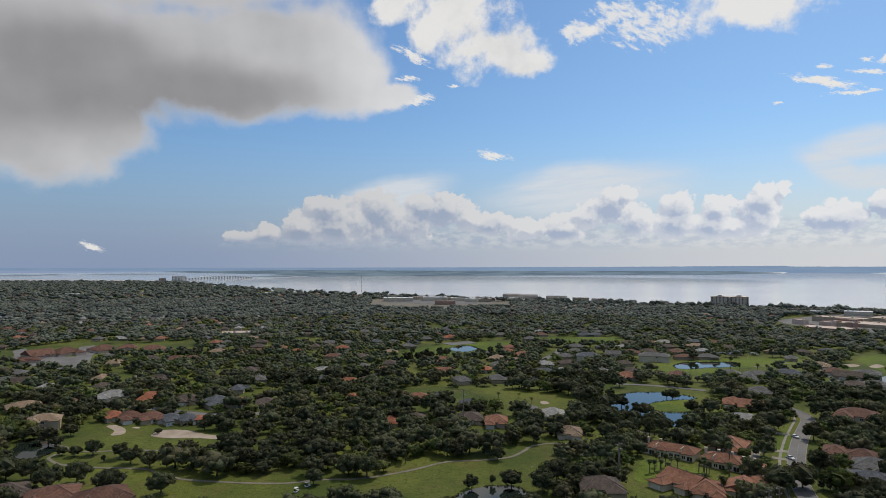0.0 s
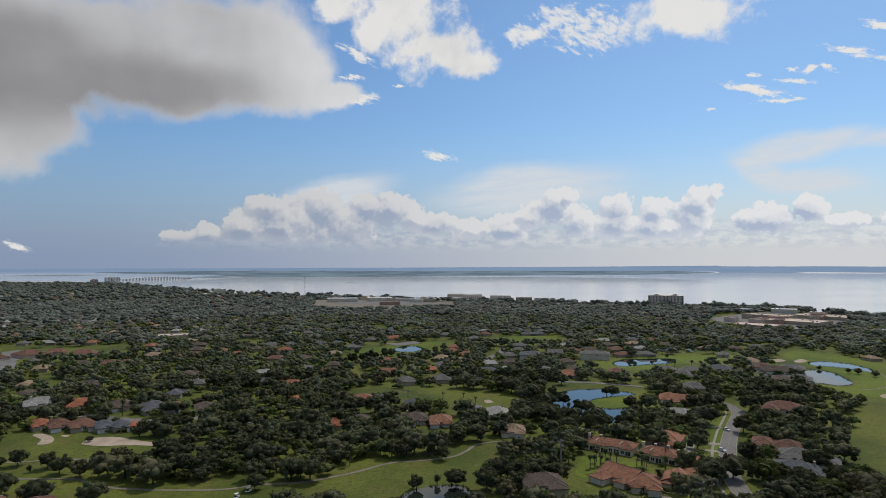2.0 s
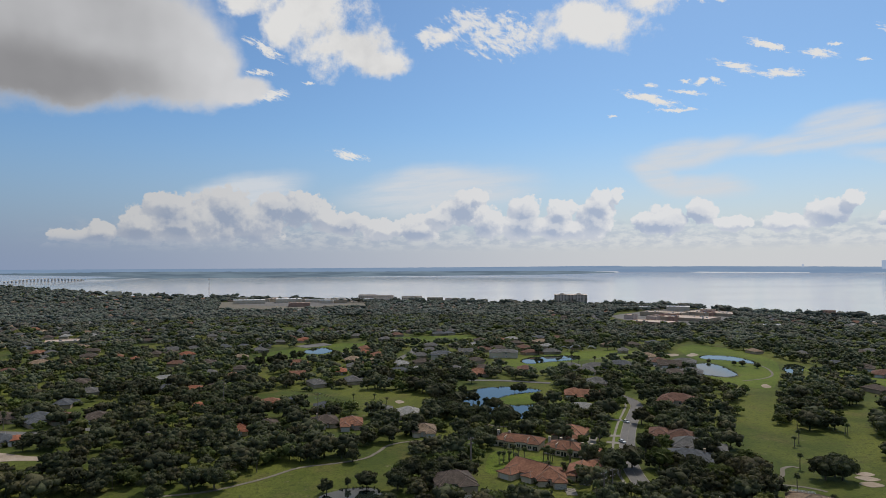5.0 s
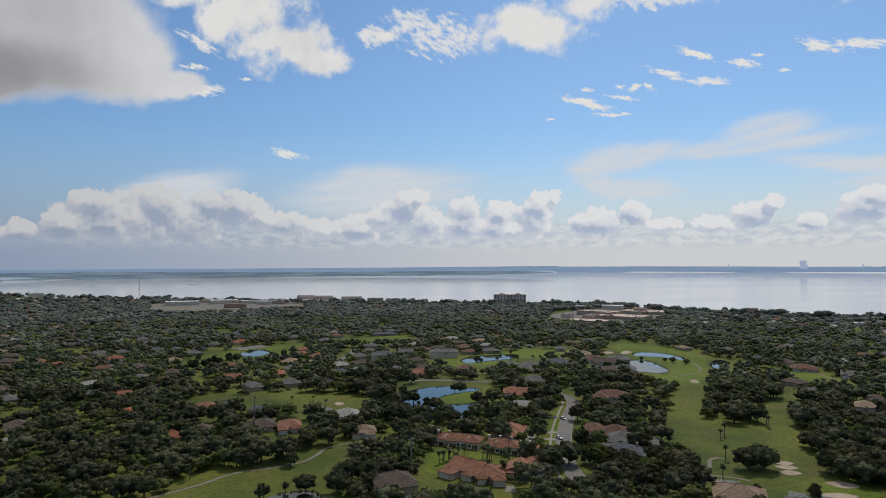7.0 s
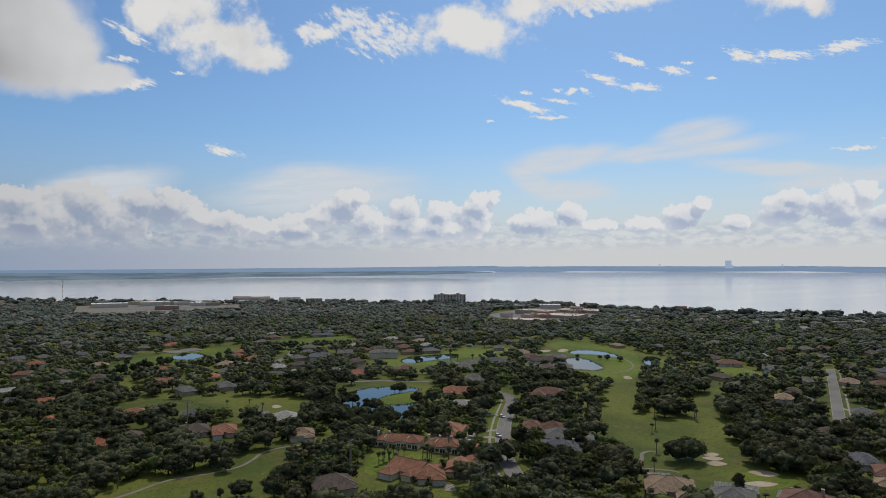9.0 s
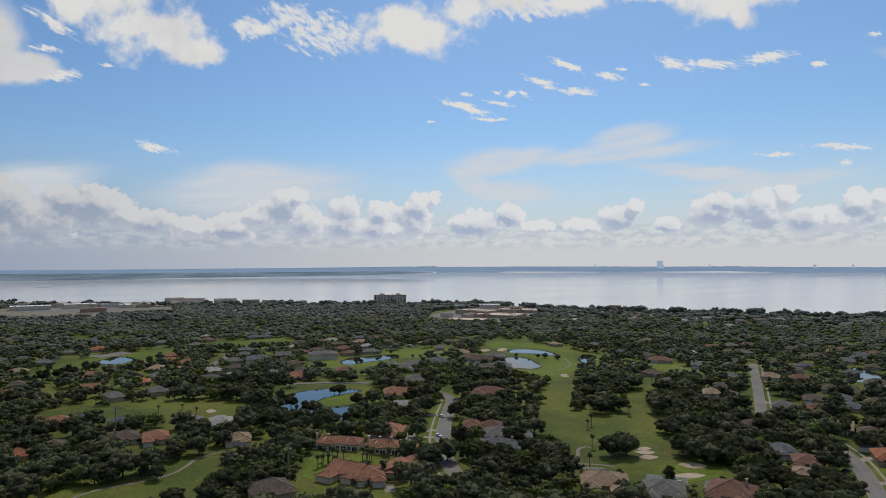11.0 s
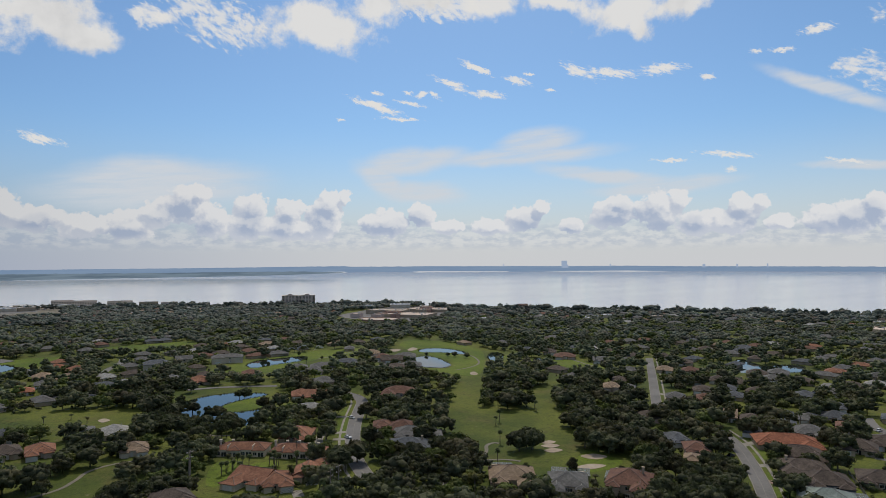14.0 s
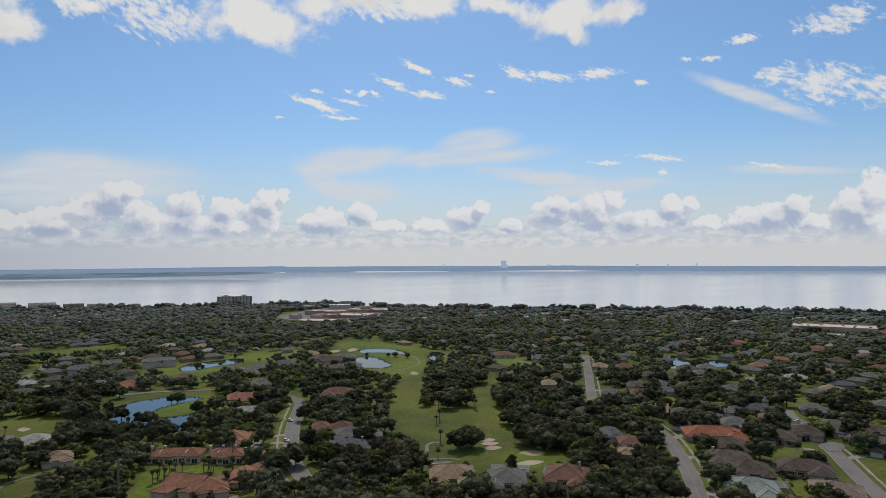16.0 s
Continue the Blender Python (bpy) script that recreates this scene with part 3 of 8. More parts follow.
PONDS.append([(426.7, 498.6), (451.8, 520.4), (454.3, 506.1), (428.9, 480.3), (415, 478.1)])
PONDS.append([(432.9, 441), (459, 461.9), (457, 448), (438.3, 435.8)])
PONDS.append([(591.1, 329), (611, 331.4), (589, 300.5), (610.1, 290.1), (613.9, 276.5), (579.6, 263.1), (557.4, 284.4), (538.1, 294.2)])
BUNKERS = []
BUNKERS.append([(-160.7, 356.6), (-161.1, 366.2), (-156.3, 369.9), (-146.1, 368.6), (-131.7, 360.2), (-117.2, 354.3), (-106.6, 350.9), (-112, 347.6), (-133.4, 352.1), (-148.7, 352.1)])
BUNKERS.append([(-196.5, 377.6), (-192.2, 380.2), (-182.1, 371.1), (-178, 360.2), (-183.7, 357.8), (-186.7, 367.4)])
BUNKERS.append([(-180.1, 375), (-177.8, 376.3), (-174.9, 373.7), (-176.9, 372.4)])
BUNKERS.append([(245.5, 244.3), (252, 244.9), (253.2, 240.8), (247.5, 240)])
BUNKERS.append([(241.4, 240.3), (248, 239.8), (249.8, 234.8), (243.3, 234.4)])
BUNKERS.append([(236.6, 233.2), (243.4, 233.5), (244.8, 228), (237.6, 228)])
BUNKERS.append([(244, 215.6), (252.2, 214.4), (253.8, 207.2), (245.8, 207.6)])
BUNKERS.append([(229.8, 205.3), (238.7, 204.3), (242.3, 198.4), (232.5, 199)])
BUNKERS.append([(351.9, 435.3), (359.9, 439.7), (355.4, 428.1), (348.7, 426.7)])
BUNKERS.append([(392.9, 595.4), (408.9, 608.8), (406.8, 595.3), (392.5, 586.4)])
BUNKERS.append([(374.4, 605.9), (387.1, 609.3), (387, 599.2), (374, 592.7)])
BUNKERS.append([(66.3, 443.4), (70.3, 447), (72.3, 439.8), (67.9, 436.3)])
CLEARINGS = []
CLEARINGS.append([(-189.5, 277.3), (-208.5, 312.9), (-214.8, 365), (-200.7, 386.9), (-161.3, 381.5), (-105, 349.8), (-98.1, 326.9), (-136.8, 324), (-125.8, 292.1), (-66.3, 288.2), (-22, 300), (-1.1, 312.9), (21.4, 322.1), (46.6, 342.2), (81.7, 339), (61.6, 326.9), (46.7, 304.2), (36, 249.1), (-105, 249.1), (-172, 251.9)])
CLEARINGS.append([(366.5, 457.4), (392.2, 463.7), (341.6, 400.9), (272.5, 322.6), (294.2, 301.1), (333, 342.9), (393.7, 383.3), (428.8, 395.4), (370.6, 348.9), (315.2, 301), (317.6, 283.8), (302.8, 272.4), (274.7, 254), (253.3, 232.8), (245.6, 220.5), (261.5, 211.3), (264.2, 203.7), (246.8, 190.4), (200.5, 205.8), (198.2, 238.7), (206.7, 264.8), (223.4, 305.2), (276.3, 362.1), (317.5, 409.1)])
CLEARINGS.append([(400.5, 635.4), (453.9, 674.4), (470.4, 626.2), (467, 543.6), (467.7, 481.4), (487.2, 440.1), (467, 380.1), (436.9, 391.3), (444.7, 434.5), (439.9, 485.8), (407.9, 474.9), (356.7, 419.1), (339.4, 413.2), (328.1, 474.3), (354.3, 526.5)])
CLEARINGS.append([(176.9, 592.7), (222.7, 626.8), (293.2, 649.2), (370.6, 645.4), (339.9, 605.9), (300.7, 586.3), (246.3, 556.4), (206.9, 542.6), (190.3, 571)])
CLEARINGS.append([(109.6, 802.4), (128.4, 833.1), (217.7, 839.5), (229.1, 802.4), (214.2, 773.8), (145.4, 768.4)])
CLEARINGS.append([(-39.7, 482.6), (-10.6, 504.9), (37.3, 495.7), (88, 466.1), (97.3, 443.4), (81.7, 432.8), (44.6, 439.8), (6.3, 450.7)])
CLEARINGS.append([(136.6, 432.8), (148.1, 450.7), (176.7, 458.3), (189.9, 466.1), (175.4, 426.1), (158, 405.5), (141.9, 410.1)])
CLEARINGS.append([(82.8, 377.6), (89.1, 391), (103.9, 395.3), (111.9, 381.5), (101, 366.2)])
CLEARINGS.append([(106.7, 363.8), (115.3, 381.5), (129.2, 373.7), (127.2, 359), (112.8, 353.2)])
CLEARINGS.append([(134.5, 486.9), (152.1, 502.6), (194, 476.3), (184.2, 462.1), (140.5, 478.3)])
CLEARINGS.append([(83.3, 284.5), (94.4, 312.9), (107.5, 319.2), (103.6, 300), (93.2, 284.5)])
CLEARINGS.append([(103.3, 288.2), (110.8, 301.7), (121.3, 298.4), (114.9, 286)])
CLEARINGS.append([(-42.3, 336.9), (-41.1, 365), (-30.7, 373.7), (-25.1, 342.2), (-30.4, 334.8)])
CLEARINGS.append([(9.7, 359), (10.2, 377.6), (25.5, 384.2), (36, 371.1), (32.7, 353.2)])
CLEARINGS.append([(-348.4, 699.2), (-344, 779.4), (-284, 747.2), (-272.3, 708.3), (-308.6, 699.2)])
CLEARINGS.append([(-182.8, 790.7), (-185.4, 833.1), (-158.6, 826.8), (-152.9, 779.4)])
CLEARINGS.append([(-23.9, 941.3), (-21.3, 1011.4), (-3.5, 1002), (0.8, 941.3)])
CLEARINGS.append([(24.9, 917.4), (29.3, 983.9), (39.3, 975.1), (38.3, 909.8)])
CLEARINGS.append([(-144.2, 466.1), (-151.9, 504.9), (-140.9, 500.3), (-132.8, 466.1)])
CLEARINGS.append([(-237.1, 365), (-232.9, 384.2), (-212, 371.1), (-207.8, 353.2), (-225.4, 356.6)])
CLEARINGS.append([(290, 128.8), (336.4, 146.3), (344.8, 138.4), (353, 117.2), (342.9, 111.4), (313, 118.3), (292.9, 106.3), (278.9, 92.9), (266.2, 96.7), (273.9, 105.9), (287.9, 120.6)])
CLEARINGS.append([(228.6, 127.6), (266.1, 151), (304.6, 175.9), (322.6, 181.2), (331.5, 172.9), (310, 157.3), (280.8, 137.4), (261.2, 121.9), (245.9, 111.6)])
CLEARINGS.append([(359.6, 124.7), (376.3, 123.5), (387.9, 109.7), (369.3, 102.1), (330.4, 81.2), (289.5, 71.4), (288.3, 76.2), (339.1, 105.4)])
CLEARINGS.append([(139.2, 277.3), (177.8, 347.6), (210.4, 391), (228.2, 398.2), (217.5, 371.1), (184.2, 326.9), (157.3, 277.3)])
CLEARINGS.append([(410.4, 252), (361, 253.4), (406.4, 284.1), (418.1, 288.2)])
CLEARINGS.append([(352.2, 562.1), (392.8, 626.8), (456.7, 699.2), (456.5, 665.1), (375.9, 548)])
CLEARINGS.append([(897.2, 735.5), (808.3, 668.6), (799.4, 649.8), (927.2, 740.5)])
CLEARINGS.append([(-275.1, 529.4), (-279.9, 562.1), (-262.1, 550.8), (-251.6, 519.3)])
CLEARINGS.append([(-430.1, 626.8), (-486.3, 708.3), (-461.6, 699.2), (-413.7, 626.8)])
CLEARINGS.append([(231.4, 230.5), (259.4, 204.4), (235.9, 181.2), (209.7, 205.4)])
CLEARINGS.append([(200.6, 240.2), (221.5, 220.7), (212.4, 211.7), (195.2, 227.6)])
CLEARINGS.append([(175, 586.3), (191.5, 641.6), (228, 641.6), (212.9, 599.2)])
CLEARINGS.append([(78, 260.2), (95.8, 312.9), (106, 331.8), (132, 331.8), (140.4, 284.5), (132, 257.8)])
CLEARINGS.append([(294.7, 202.7), (303.5, 194.5), (291, 185.9), (282.9, 193.4)])
CLEARINGS.append([(280.7, 184.6), (294.1, 177.4), (276.3, 166.1), (267.3, 174.5)])
CLEARINGS.append([(384.5, 609.9), (435.6, 647.3), (451.3, 600.8), (448, 521.5), (448.7, 461.9), (467.5, 422.3), (448.2, 364.8), (419.2, 375.5), (426.7, 416.9), (422.1, 466.1), (391.3, 455.6), (342.2, 402.1), (325.7, 396.5), (314.9, 455.2), (340, 505.3)])
CLEARINGS.append([(170, 569.6), (214.2, 602.8), (282.3, 625.1), (357.4, 622.5), (327.8, 584.3), (289.7, 565.1), (237.1, 535.7), (199, 521.9), (183, 548.9)])
CLEARINGS.append([(105.2, 770), (123.3, 799.6), (209.1, 806.4), (220.1, 770.9), (205.7, 743.5), (139.5, 737.6)])
CLEARINGS.append([(-38.1, 463.1), (-10.2, 484.4), (35.8, 475.7), (84.5, 447.5), (93.4, 425.8), (78.4, 415.6), (42.8, 422.1), (6, 432.5)])
CLEARINGS.append([(131.2, 416.1), (142.4, 433.3), (169.9, 440.9), (182.7, 448.6), (168.8, 410.1), (152, 390.2), (136.4, 394.4)])
CLEARINGS.append([(79.5, 362.6), (85.6, 375.6), (99.8, 379.8), (107.6, 366.7), (97.1, 351.9)])
CLEARINGS.append([(102.5, 349.6), (110.8, 366.7), (124.2, 359.4), (122.4, 345.3), (108.5, 339.6)])
CLEARINGS.append([(129.2, 467.8), (146.1, 483), (186.7, 458.3), (177.2, 444.7), (135, 459.7)])
CLEARINGS.append([(80.1, 273.5), (90.7, 300.8), (103.4, 307), (99.6, 288.6), (89.6, 273.6)])
CLEARINGS.append([(99.3, 277.3), (106.5, 290.2), (116.7, 287.2), (110.6, 275.3)])
CLEARINGS.append([(-40.6, 323.4), (-39.4, 350.3), (-29.4, 358.6), (-24.1, 328.4), (-29.2, 321.4)])
CLEARINGS.append([(9.3, 344.5), (9.8, 362.3), (24.5, 368.7), (34.5, 356.2), (31.4, 339)])
CLEARINGS.append([(-335.6, 673.7), (-331.2, 750.3), (-273.2, 718.8), (-261.9, 681.4), (-297, 673.2)])
CLEARINGS.append([(-175.6, 759.3), (-178, 800), (-152.3, 793.7), (-146.8, 748.3)])
CLEARINGS.append([(-22.9, 903), (-20.4, 970.2), (-3.4, 961.2), (0.8, 903)])
CLEARINGS.append([(23.9, 880.1), (28.1, 943.9), (37.7, 935.4), (36.7, 872.8)])
CLEARINGS.append([(-138.6, 448), (-146, 485.3), (-135.3, 480.7), (-127.6, 447.9)])
CLEARINGS.append([(-228.9, 352.5), (-224.7, 370.8), (-204.4, 358.1), (-200.5, 340.8), (-217.6, 344.4)])
CLEARINGS.append([(279.3, 124.1), (324, 141), (332.3, 133.4), (340.5, 113.2), (330.8, 107.6), (301.7, 114.1), (282.4, 102.5), (269, 89.7), (256.6, 93.3), (264, 102.1), (277.3, 116.2)])
CLEARINGS.append([(219.8, 122.8), (255.9, 145.3), (292.9, 169.2), (310.2, 174.3), (318.9, 166.4), (298.3, 151.4), (270.3, 132.3), (251.5, 117.4), (236.8, 107.5)])
CLEARINGS.append([(346.8, 120.3), (363, 119.2), (374.6, 106), (356.7, 98.6), (319.2, 78.5), (279.7, 69), (278.5, 73.7), (327.2, 101.8)])
CLEARINGS.append([(134.1, 267.3), (171.3, 335), (202.8, 377.1), (220.1, 384.1), (209.8, 358.1), (177.7, 315.3), (151.7, 267.5)])
CLEARINGS.append([(394.4, 242.2), (346.7, 243.4), (390.3, 273), (401.6, 276.9)])
CLEARINGS.append([(339.9, 542.7), (379.2, 605.1), (441.1, 675.3), (441, 642.6), (363.2, 529.6)])
CLEARINGS.append([(861, 705.9), (775.7, 641.7), (767.2, 623.6), (889.9, 710.7)])
CLEARINGS.append([(-265.1, 510.3), (-269.6, 541.6), (-252.5, 530.5), (-242.4, 500.3)])
CLEARINGS.append([(-415.6, 605.7), (-469.8, 684.4), (-445.8, 675.4), (-399.5, 605.4)])
CLEARINGS.append([(222.1, 221.2), (249.1, 196.3), (226.5, 174), (201.3, 197.2)])
CLEARINGS.append([(192.5, 230.5), (212.6, 211.8), (203.9, 203.1), (187.3, 218.5)])
CLEARINGS.append([(168.1, 563.5), (184, 616.6), (219.2, 617), (204.7, 576.3)])
CLEARINGS.append([(74.9, 250.2), (92.1, 300.8), (101.9, 319), (127, 319.3), (135.2, 274.2), (127.2, 248.5)])
CLEARINGS.append([(283, 194.8), (291.6, 186.9), (279.6, 178.7), (271.8, 185.8)])
CLEARINGS.append([(269.7, 177.4), (282.7, 170.6), (265.6, 159.8), (256.8, 167.7)])
CLEARINGS.append([(93.8, 403.5), (109.3, 440.4), (131, 459.7), (153.8, 461.9), (171.7, 448.4), (170.4, 439.1), (154.5, 435.4), (138.3, 426.5), (131.4, 413.2), (133.9, 402.3), (143.4, 399.3), (152.2, 397.9), (146.7, 383.5), (131, 365), (121.5, 370), (112.5, 383.2), (99, 383.1)])
CLEARINGS.append([(90.9, 391.4), (106, 427.2), (127.1, 446), (149.3, 448.3), (166.7, 435.4), (165.5, 426.5), (150, 422.7), (134.2, 414), (127.5, 401), (129.9, 390.5), (139.2, 387.7), (147.8, 386.4), (142.5, 372.5), (127.2, 354.4), (117.9, 359.1), (109.1, 371.9), (96.1, 371.7)])
CLEARINGS.append([(88.6, 381.5), (103.4, 416.5), (123.9, 435), (145.6, 437.3), (162.6, 424.9), (161.5, 416.2), (146.3, 412.4), (130.9, 403.8), (124.4, 391.2), (126.7, 380.9), (135.8, 378.3), (144.2, 377.1), (139, 363.5), (124.1, 345.8), (115, 350.4), (106.4, 362.7), (93.7, 362.4)])
CLEARINGS.append([(207.5, 581.2), (225.2, 601.1), (252, 604.8), (274.3, 601.7), (262.3, 578.6), (232, 569), (208.8, 562.7)])
CLEARINGS.append([(201.4, 564.3), (218.6, 583.7), (244.7, 587.5), (266.5, 584.7), (254.8, 562.3), (225.3, 552.7), (202.7, 546.4)])
CLEARINGS.append([(196.5, 550.5), (213.3, 569.5), (238.8, 573.4), (260.2, 570.8), (248.8, 549), (219.9, 539.4), (197.7, 533.1)])
CLEARINGS.append([(352.4, 520.8), (367.8, 526.7), (371.3, 512.7), (361.1, 478.2), (352.6, 463.6), (340.7, 457.8), (329.9, 468.2), (329.8, 485.6)])
CLEARINGS.append([(341.6, 504.8), (356.5, 510.6), (359.9, 496.9), (349.9, 463.5), (341.7, 449.3), (330.2, 443.7), (319.8, 453.8), (319.7, 470.8)])
CLEARINGS.append([(332.9, 491.9), (347.4, 497.5), (350.7, 484.2), (341, 451.6), (332.9, 437.8), (321.7, 432.3), (311.6, 442.2), (311.5, 458.7)])
CLEARINGS.append([(386.8, 565.2), (404, 573.3), (419.3, 558.3), (418.2, 528.5), (407.8, 515.3), (398.7, 535.7), (384, 550)])
CLEARINGS.append([(374.9, 547.9), (391.6, 555.7), (406.4, 541.1), (405.3, 512.2), (395.2, 499.4), (386.4, 519.2), (372.2, 533.1)])
CLEARINGS.append([(365.3, 533.9), (381.5, 541.4), (395.9, 527.2), (394.9, 499), (385, 486.6), (376.5, 505.8), (362.7, 519.5)])
CLEARINGS.append([(413.1, 482.7), (437.4, 503.9), (439.8, 489.9), (415.2, 465), (401.8, 462.9)])
CLEARINGS.append([(400.3, 467.8), (423.9, 488.3), (426.2, 474.8), (402.4, 450.7), (389.4, 448.6)])
CLEARINGS.append([(390, 455.8), (412.9, 475.7), (415.2, 462.6), (392, 439.1), (379.3, 437.1)])
CLEARINGS.append([(419.1, 427), (444.4, 447.2), (442.4, 433.7), (424.3, 421.9)])
CLEARINGS.append([(406.1, 413.8), (430.7, 433.4), (428.8, 420.4), (411.3, 408.9)])
CLEARINGS.append([(395.7, 403.2), (419.6, 422.3), (417.7, 409.6), (400.7, 398.4)])
CLEARINGS.append([(573.2, 319.1), (592.6, 321.5), (571.4, 291.5), (592.1, 281.5), (596, 268.4), (562.6, 255.4), (540.8, 276), (521.9, 285.4)])
CLEARINGS.append([(556.4, 309.8), (575.3, 312.1), (554.9, 283.1), (575.1, 273.5), (579, 260.8), (546.6, 248.2), (525.1, 268), (506.6, 277.1)])
CLEARINGS.append([(542.7, 302.2), (561.2, 304.5), (541.4, 276.3), (561.3, 267), (565.2, 254.6), (533.6, 242.3), (512.4, 261.5), (494.2, 270.3)])
CLEARINGS.append([(-44.8, 609.3), (-22.2, 649.3), (8.8, 626.9), (38.4, 665.1), (77.1, 727.3), (80.3, 790.8), (45.7, 790.8), (4.0, 763.0), (-31.2, 727.3), (-48.3, 657.1)])
CLEARINGS.append([(-456.1, 677.5), (-473.8, 747.3), (-432.2, 790.8), (-377.6, 757.7), (-308.5, 802.4), (-282.1, 742.2), (-333.1, 699.3), (-339.2, 641.6), (-316.7, 562.2), (-376.6, 586.4)])
CLEARINGS.append([(-154.8, 1368.2), (-62.4, 1318.4), (148.9, 1403.6), (174.4, 1714.0), (-193.9, 1714.0)])
CLEARINGS.append([(494.1, 962.1), (541.6, 862.0), (725.1, 955.0), (858.9, 1140.6), (612.2, 1166.7)])
CLEARINGS.append([(-289.0, 826.8), (-257.3, 866.3), (-281.3, 933.3), (-312.8, 894.9)])
CLEARINGS.append([(-587.1, 2201.1), (-596.5, 2035.8), (-488.8, 1962.1), (-509.8, 2201.1)])
GROVES = []
GROVES.append([(-100.5, 334.8), (-70.7, 361.3), (-29, 353.2), (-4.3, 353.2), (13.2, 329.8), (-3.9, 315.6), (-22.2, 303.4), (-62.1, 292.1), (-85.9, 290.5)])
GROVES.append([(17.5, 328.8), (45.5, 356.6), (52.8, 347.6), (34.5, 326.9)])
GROVES.append([(48.4, 315.6), (71.9, 322.1), (62.3, 264), (41.8, 265.3)])
GROVES.append([(312.2, 275.4), (353.3, 274.4), (283.5, 218.4), (269.1, 225.8), (273, 242.6)])
GROVES.append([(-132.1, 312.9), (-97.4, 315.6), (-70.3, 317.4), (-63.8, 288.2), (-87.3, 283), (-117.5, 290.5)])
GROVES.append([(-60.3, 308.5), (-25.9, 315.6), (-22.5, 290.5), (-44.1, 290.5)])
GROVES.append([(323.1, 385.1), (399.2, 461.3), (483.9, 501.1), (469.1, 453.3), (397.7, 381.9), (334.8, 342.3), (299.9, 309), (278.4, 310.5), (275.5, 326.1)])
GROVES.append([(266.7, 241.3), (299.1, 254.6), (315.9, 248.6), (260.5, 203.4), (254.3, 209.2), (248.6, 221.2)])
GROVES.append([(306.0, 288.5), (353.1, 329.3), (391.6, 359.8), (410.8, 351.1), (391.2, 326.4), (331.6, 277.0)])
GROVES.append([(259.2, 225.3), (281.1, 242.5), (308.9, 238.1), (315.7, 218.3), (259.1, 181.9), (240.5, 179.6), (252.8, 195.2), (263.7, 212.1)])
SANDY_YARD = [(-154.8, 1368.2), (-62.4, 1318.4), (148.9, 1403.6), (174.4, 1714.0), (-193.9, 1714.0)]
YARDS = []
YARDS.append([(-466.5, 699.3), (-467.5, 722.5), (-416.4, 657.1), (-373.3, 657.1), (-412.9, 732.2), (-405.1, 747.3), (-342.3, 626.9), (-335.6, 586.4), (-379.7, 599.3), (-408.9, 619.7)])
YARDS.append([(372.6, 119.6), (378.2, 117.4), (378.9, 112.3), (373.3, 109.2), (364.3, 108.1), (359.1, 111.5), (359.7, 116.3), (365.3, 119.4)])
YARDS.append([(550.2, 1071.2), (668.8, 1162.9), (762.7, 1215), (829.3, 1188.4), (828.3, 1103.8), (682.4, 909.8), (598.5, 880.3), (546.8, 909.8), (533.9, 957.9)])
YARDS.append([(535.1, 1020.7), (661.8, 1111.4), (785.7, 1094.2), (790.8, 1042.9), (684.4, 953.2), (615.7, 923.1), (563.1, 945.6)])
YARDS.append([(-156.4, 1713.9), (-38.5, 1829.5), (118, 1769.8), (174.4, 1713.9), (118.1, 1565.5), (20.8, 1480.1), (-129.1, 1565.5)])
YARDS.append([(-306.6, 866.3), (-294.1, 909.8), (-263.4, 894.8), (-257, 852.7), (-282.4, 839.5)])
YARDS.append([(-362.6, 592.7), (-378, 626.8), (-351.9, 634.1), (-324.5, 605.9), (-321.8, 580.1), (-338.5, 574)])
YARDS.append([(-388.2, 699.2), (-405.1, 747.2), (-391.2, 737.1), (-366.5, 681.7), (-357.5, 649.2)])
YARDS.append([(-433.1, 649.2), (-461.5, 708.3), (-449.4, 699.2), (-409.3, 626.8)])
YARDS.append([(910, 313.2), (986.1, 256.8), (944.4, 242.9), (872, 296.9)])
YARDS.append([(-2.7, 768.4), (31.9, 790.7), (41, 768.4), (10.5, 747.2)])
DRIVES = []
DRIVES.append(([(256.3, 129.1), (261.4, 120.9)], 5))
DRIVES.append(([(277.3, 144.9), (283.8, 136.7)], 4.5))
DRIVES.append(([(293.4, 157.5), (304.8, 151.8)], 4))
DRIVES.append(([(356.2, 118.3), (354.3, 126.9)], 4))
DRIVES.append(([(352.8, 102.3), (366.9, 96.6)], 4))
DRIVES.append(([(314.9, 177.9), (327.1, 177.1), (336.9, 175.7)], 4.5))
DRIVES.append(([(405.8, 284.7), (404.7, 274.1)], 4))
DRIVES.append(([(411.5, 136.4), (412.6, 126.5)], 4))
DRIVES.append(([(192.4, 359), (183.5, 365)], 4))
DRIVES.append(([(174.5, 326.9), (168.1, 328.8)], 4))
DRIVES.append(([(166.9, 313.8), (161.1, 317.4)], 4))
DRIVES.append(([(150.9, 308.5), (153.5, 319.2), (159.5, 328.8)], 4.5))
DRIVES.append(([(-181.1, 419.6), (-183.1, 432.8)], 4))
DRIVES.append(([(-219.3, 426.1), (-228.4, 436.3)], 4))
DRIVES.append(([(110.5, 247.8), (112.7, 255.7)], 4.5))
DRIVES.append(([(172.6, 199.6), (178.5, 201.1), (184.8, 204.5)], 4.5))
DRIVES.append(([(191.5, 173.6), (199.1, 182)], 4.5))
DRIVES.append(([(156.1, 213.1), (165.4, 222.5), (171.1, 226.8)], 4))
PATHS = []
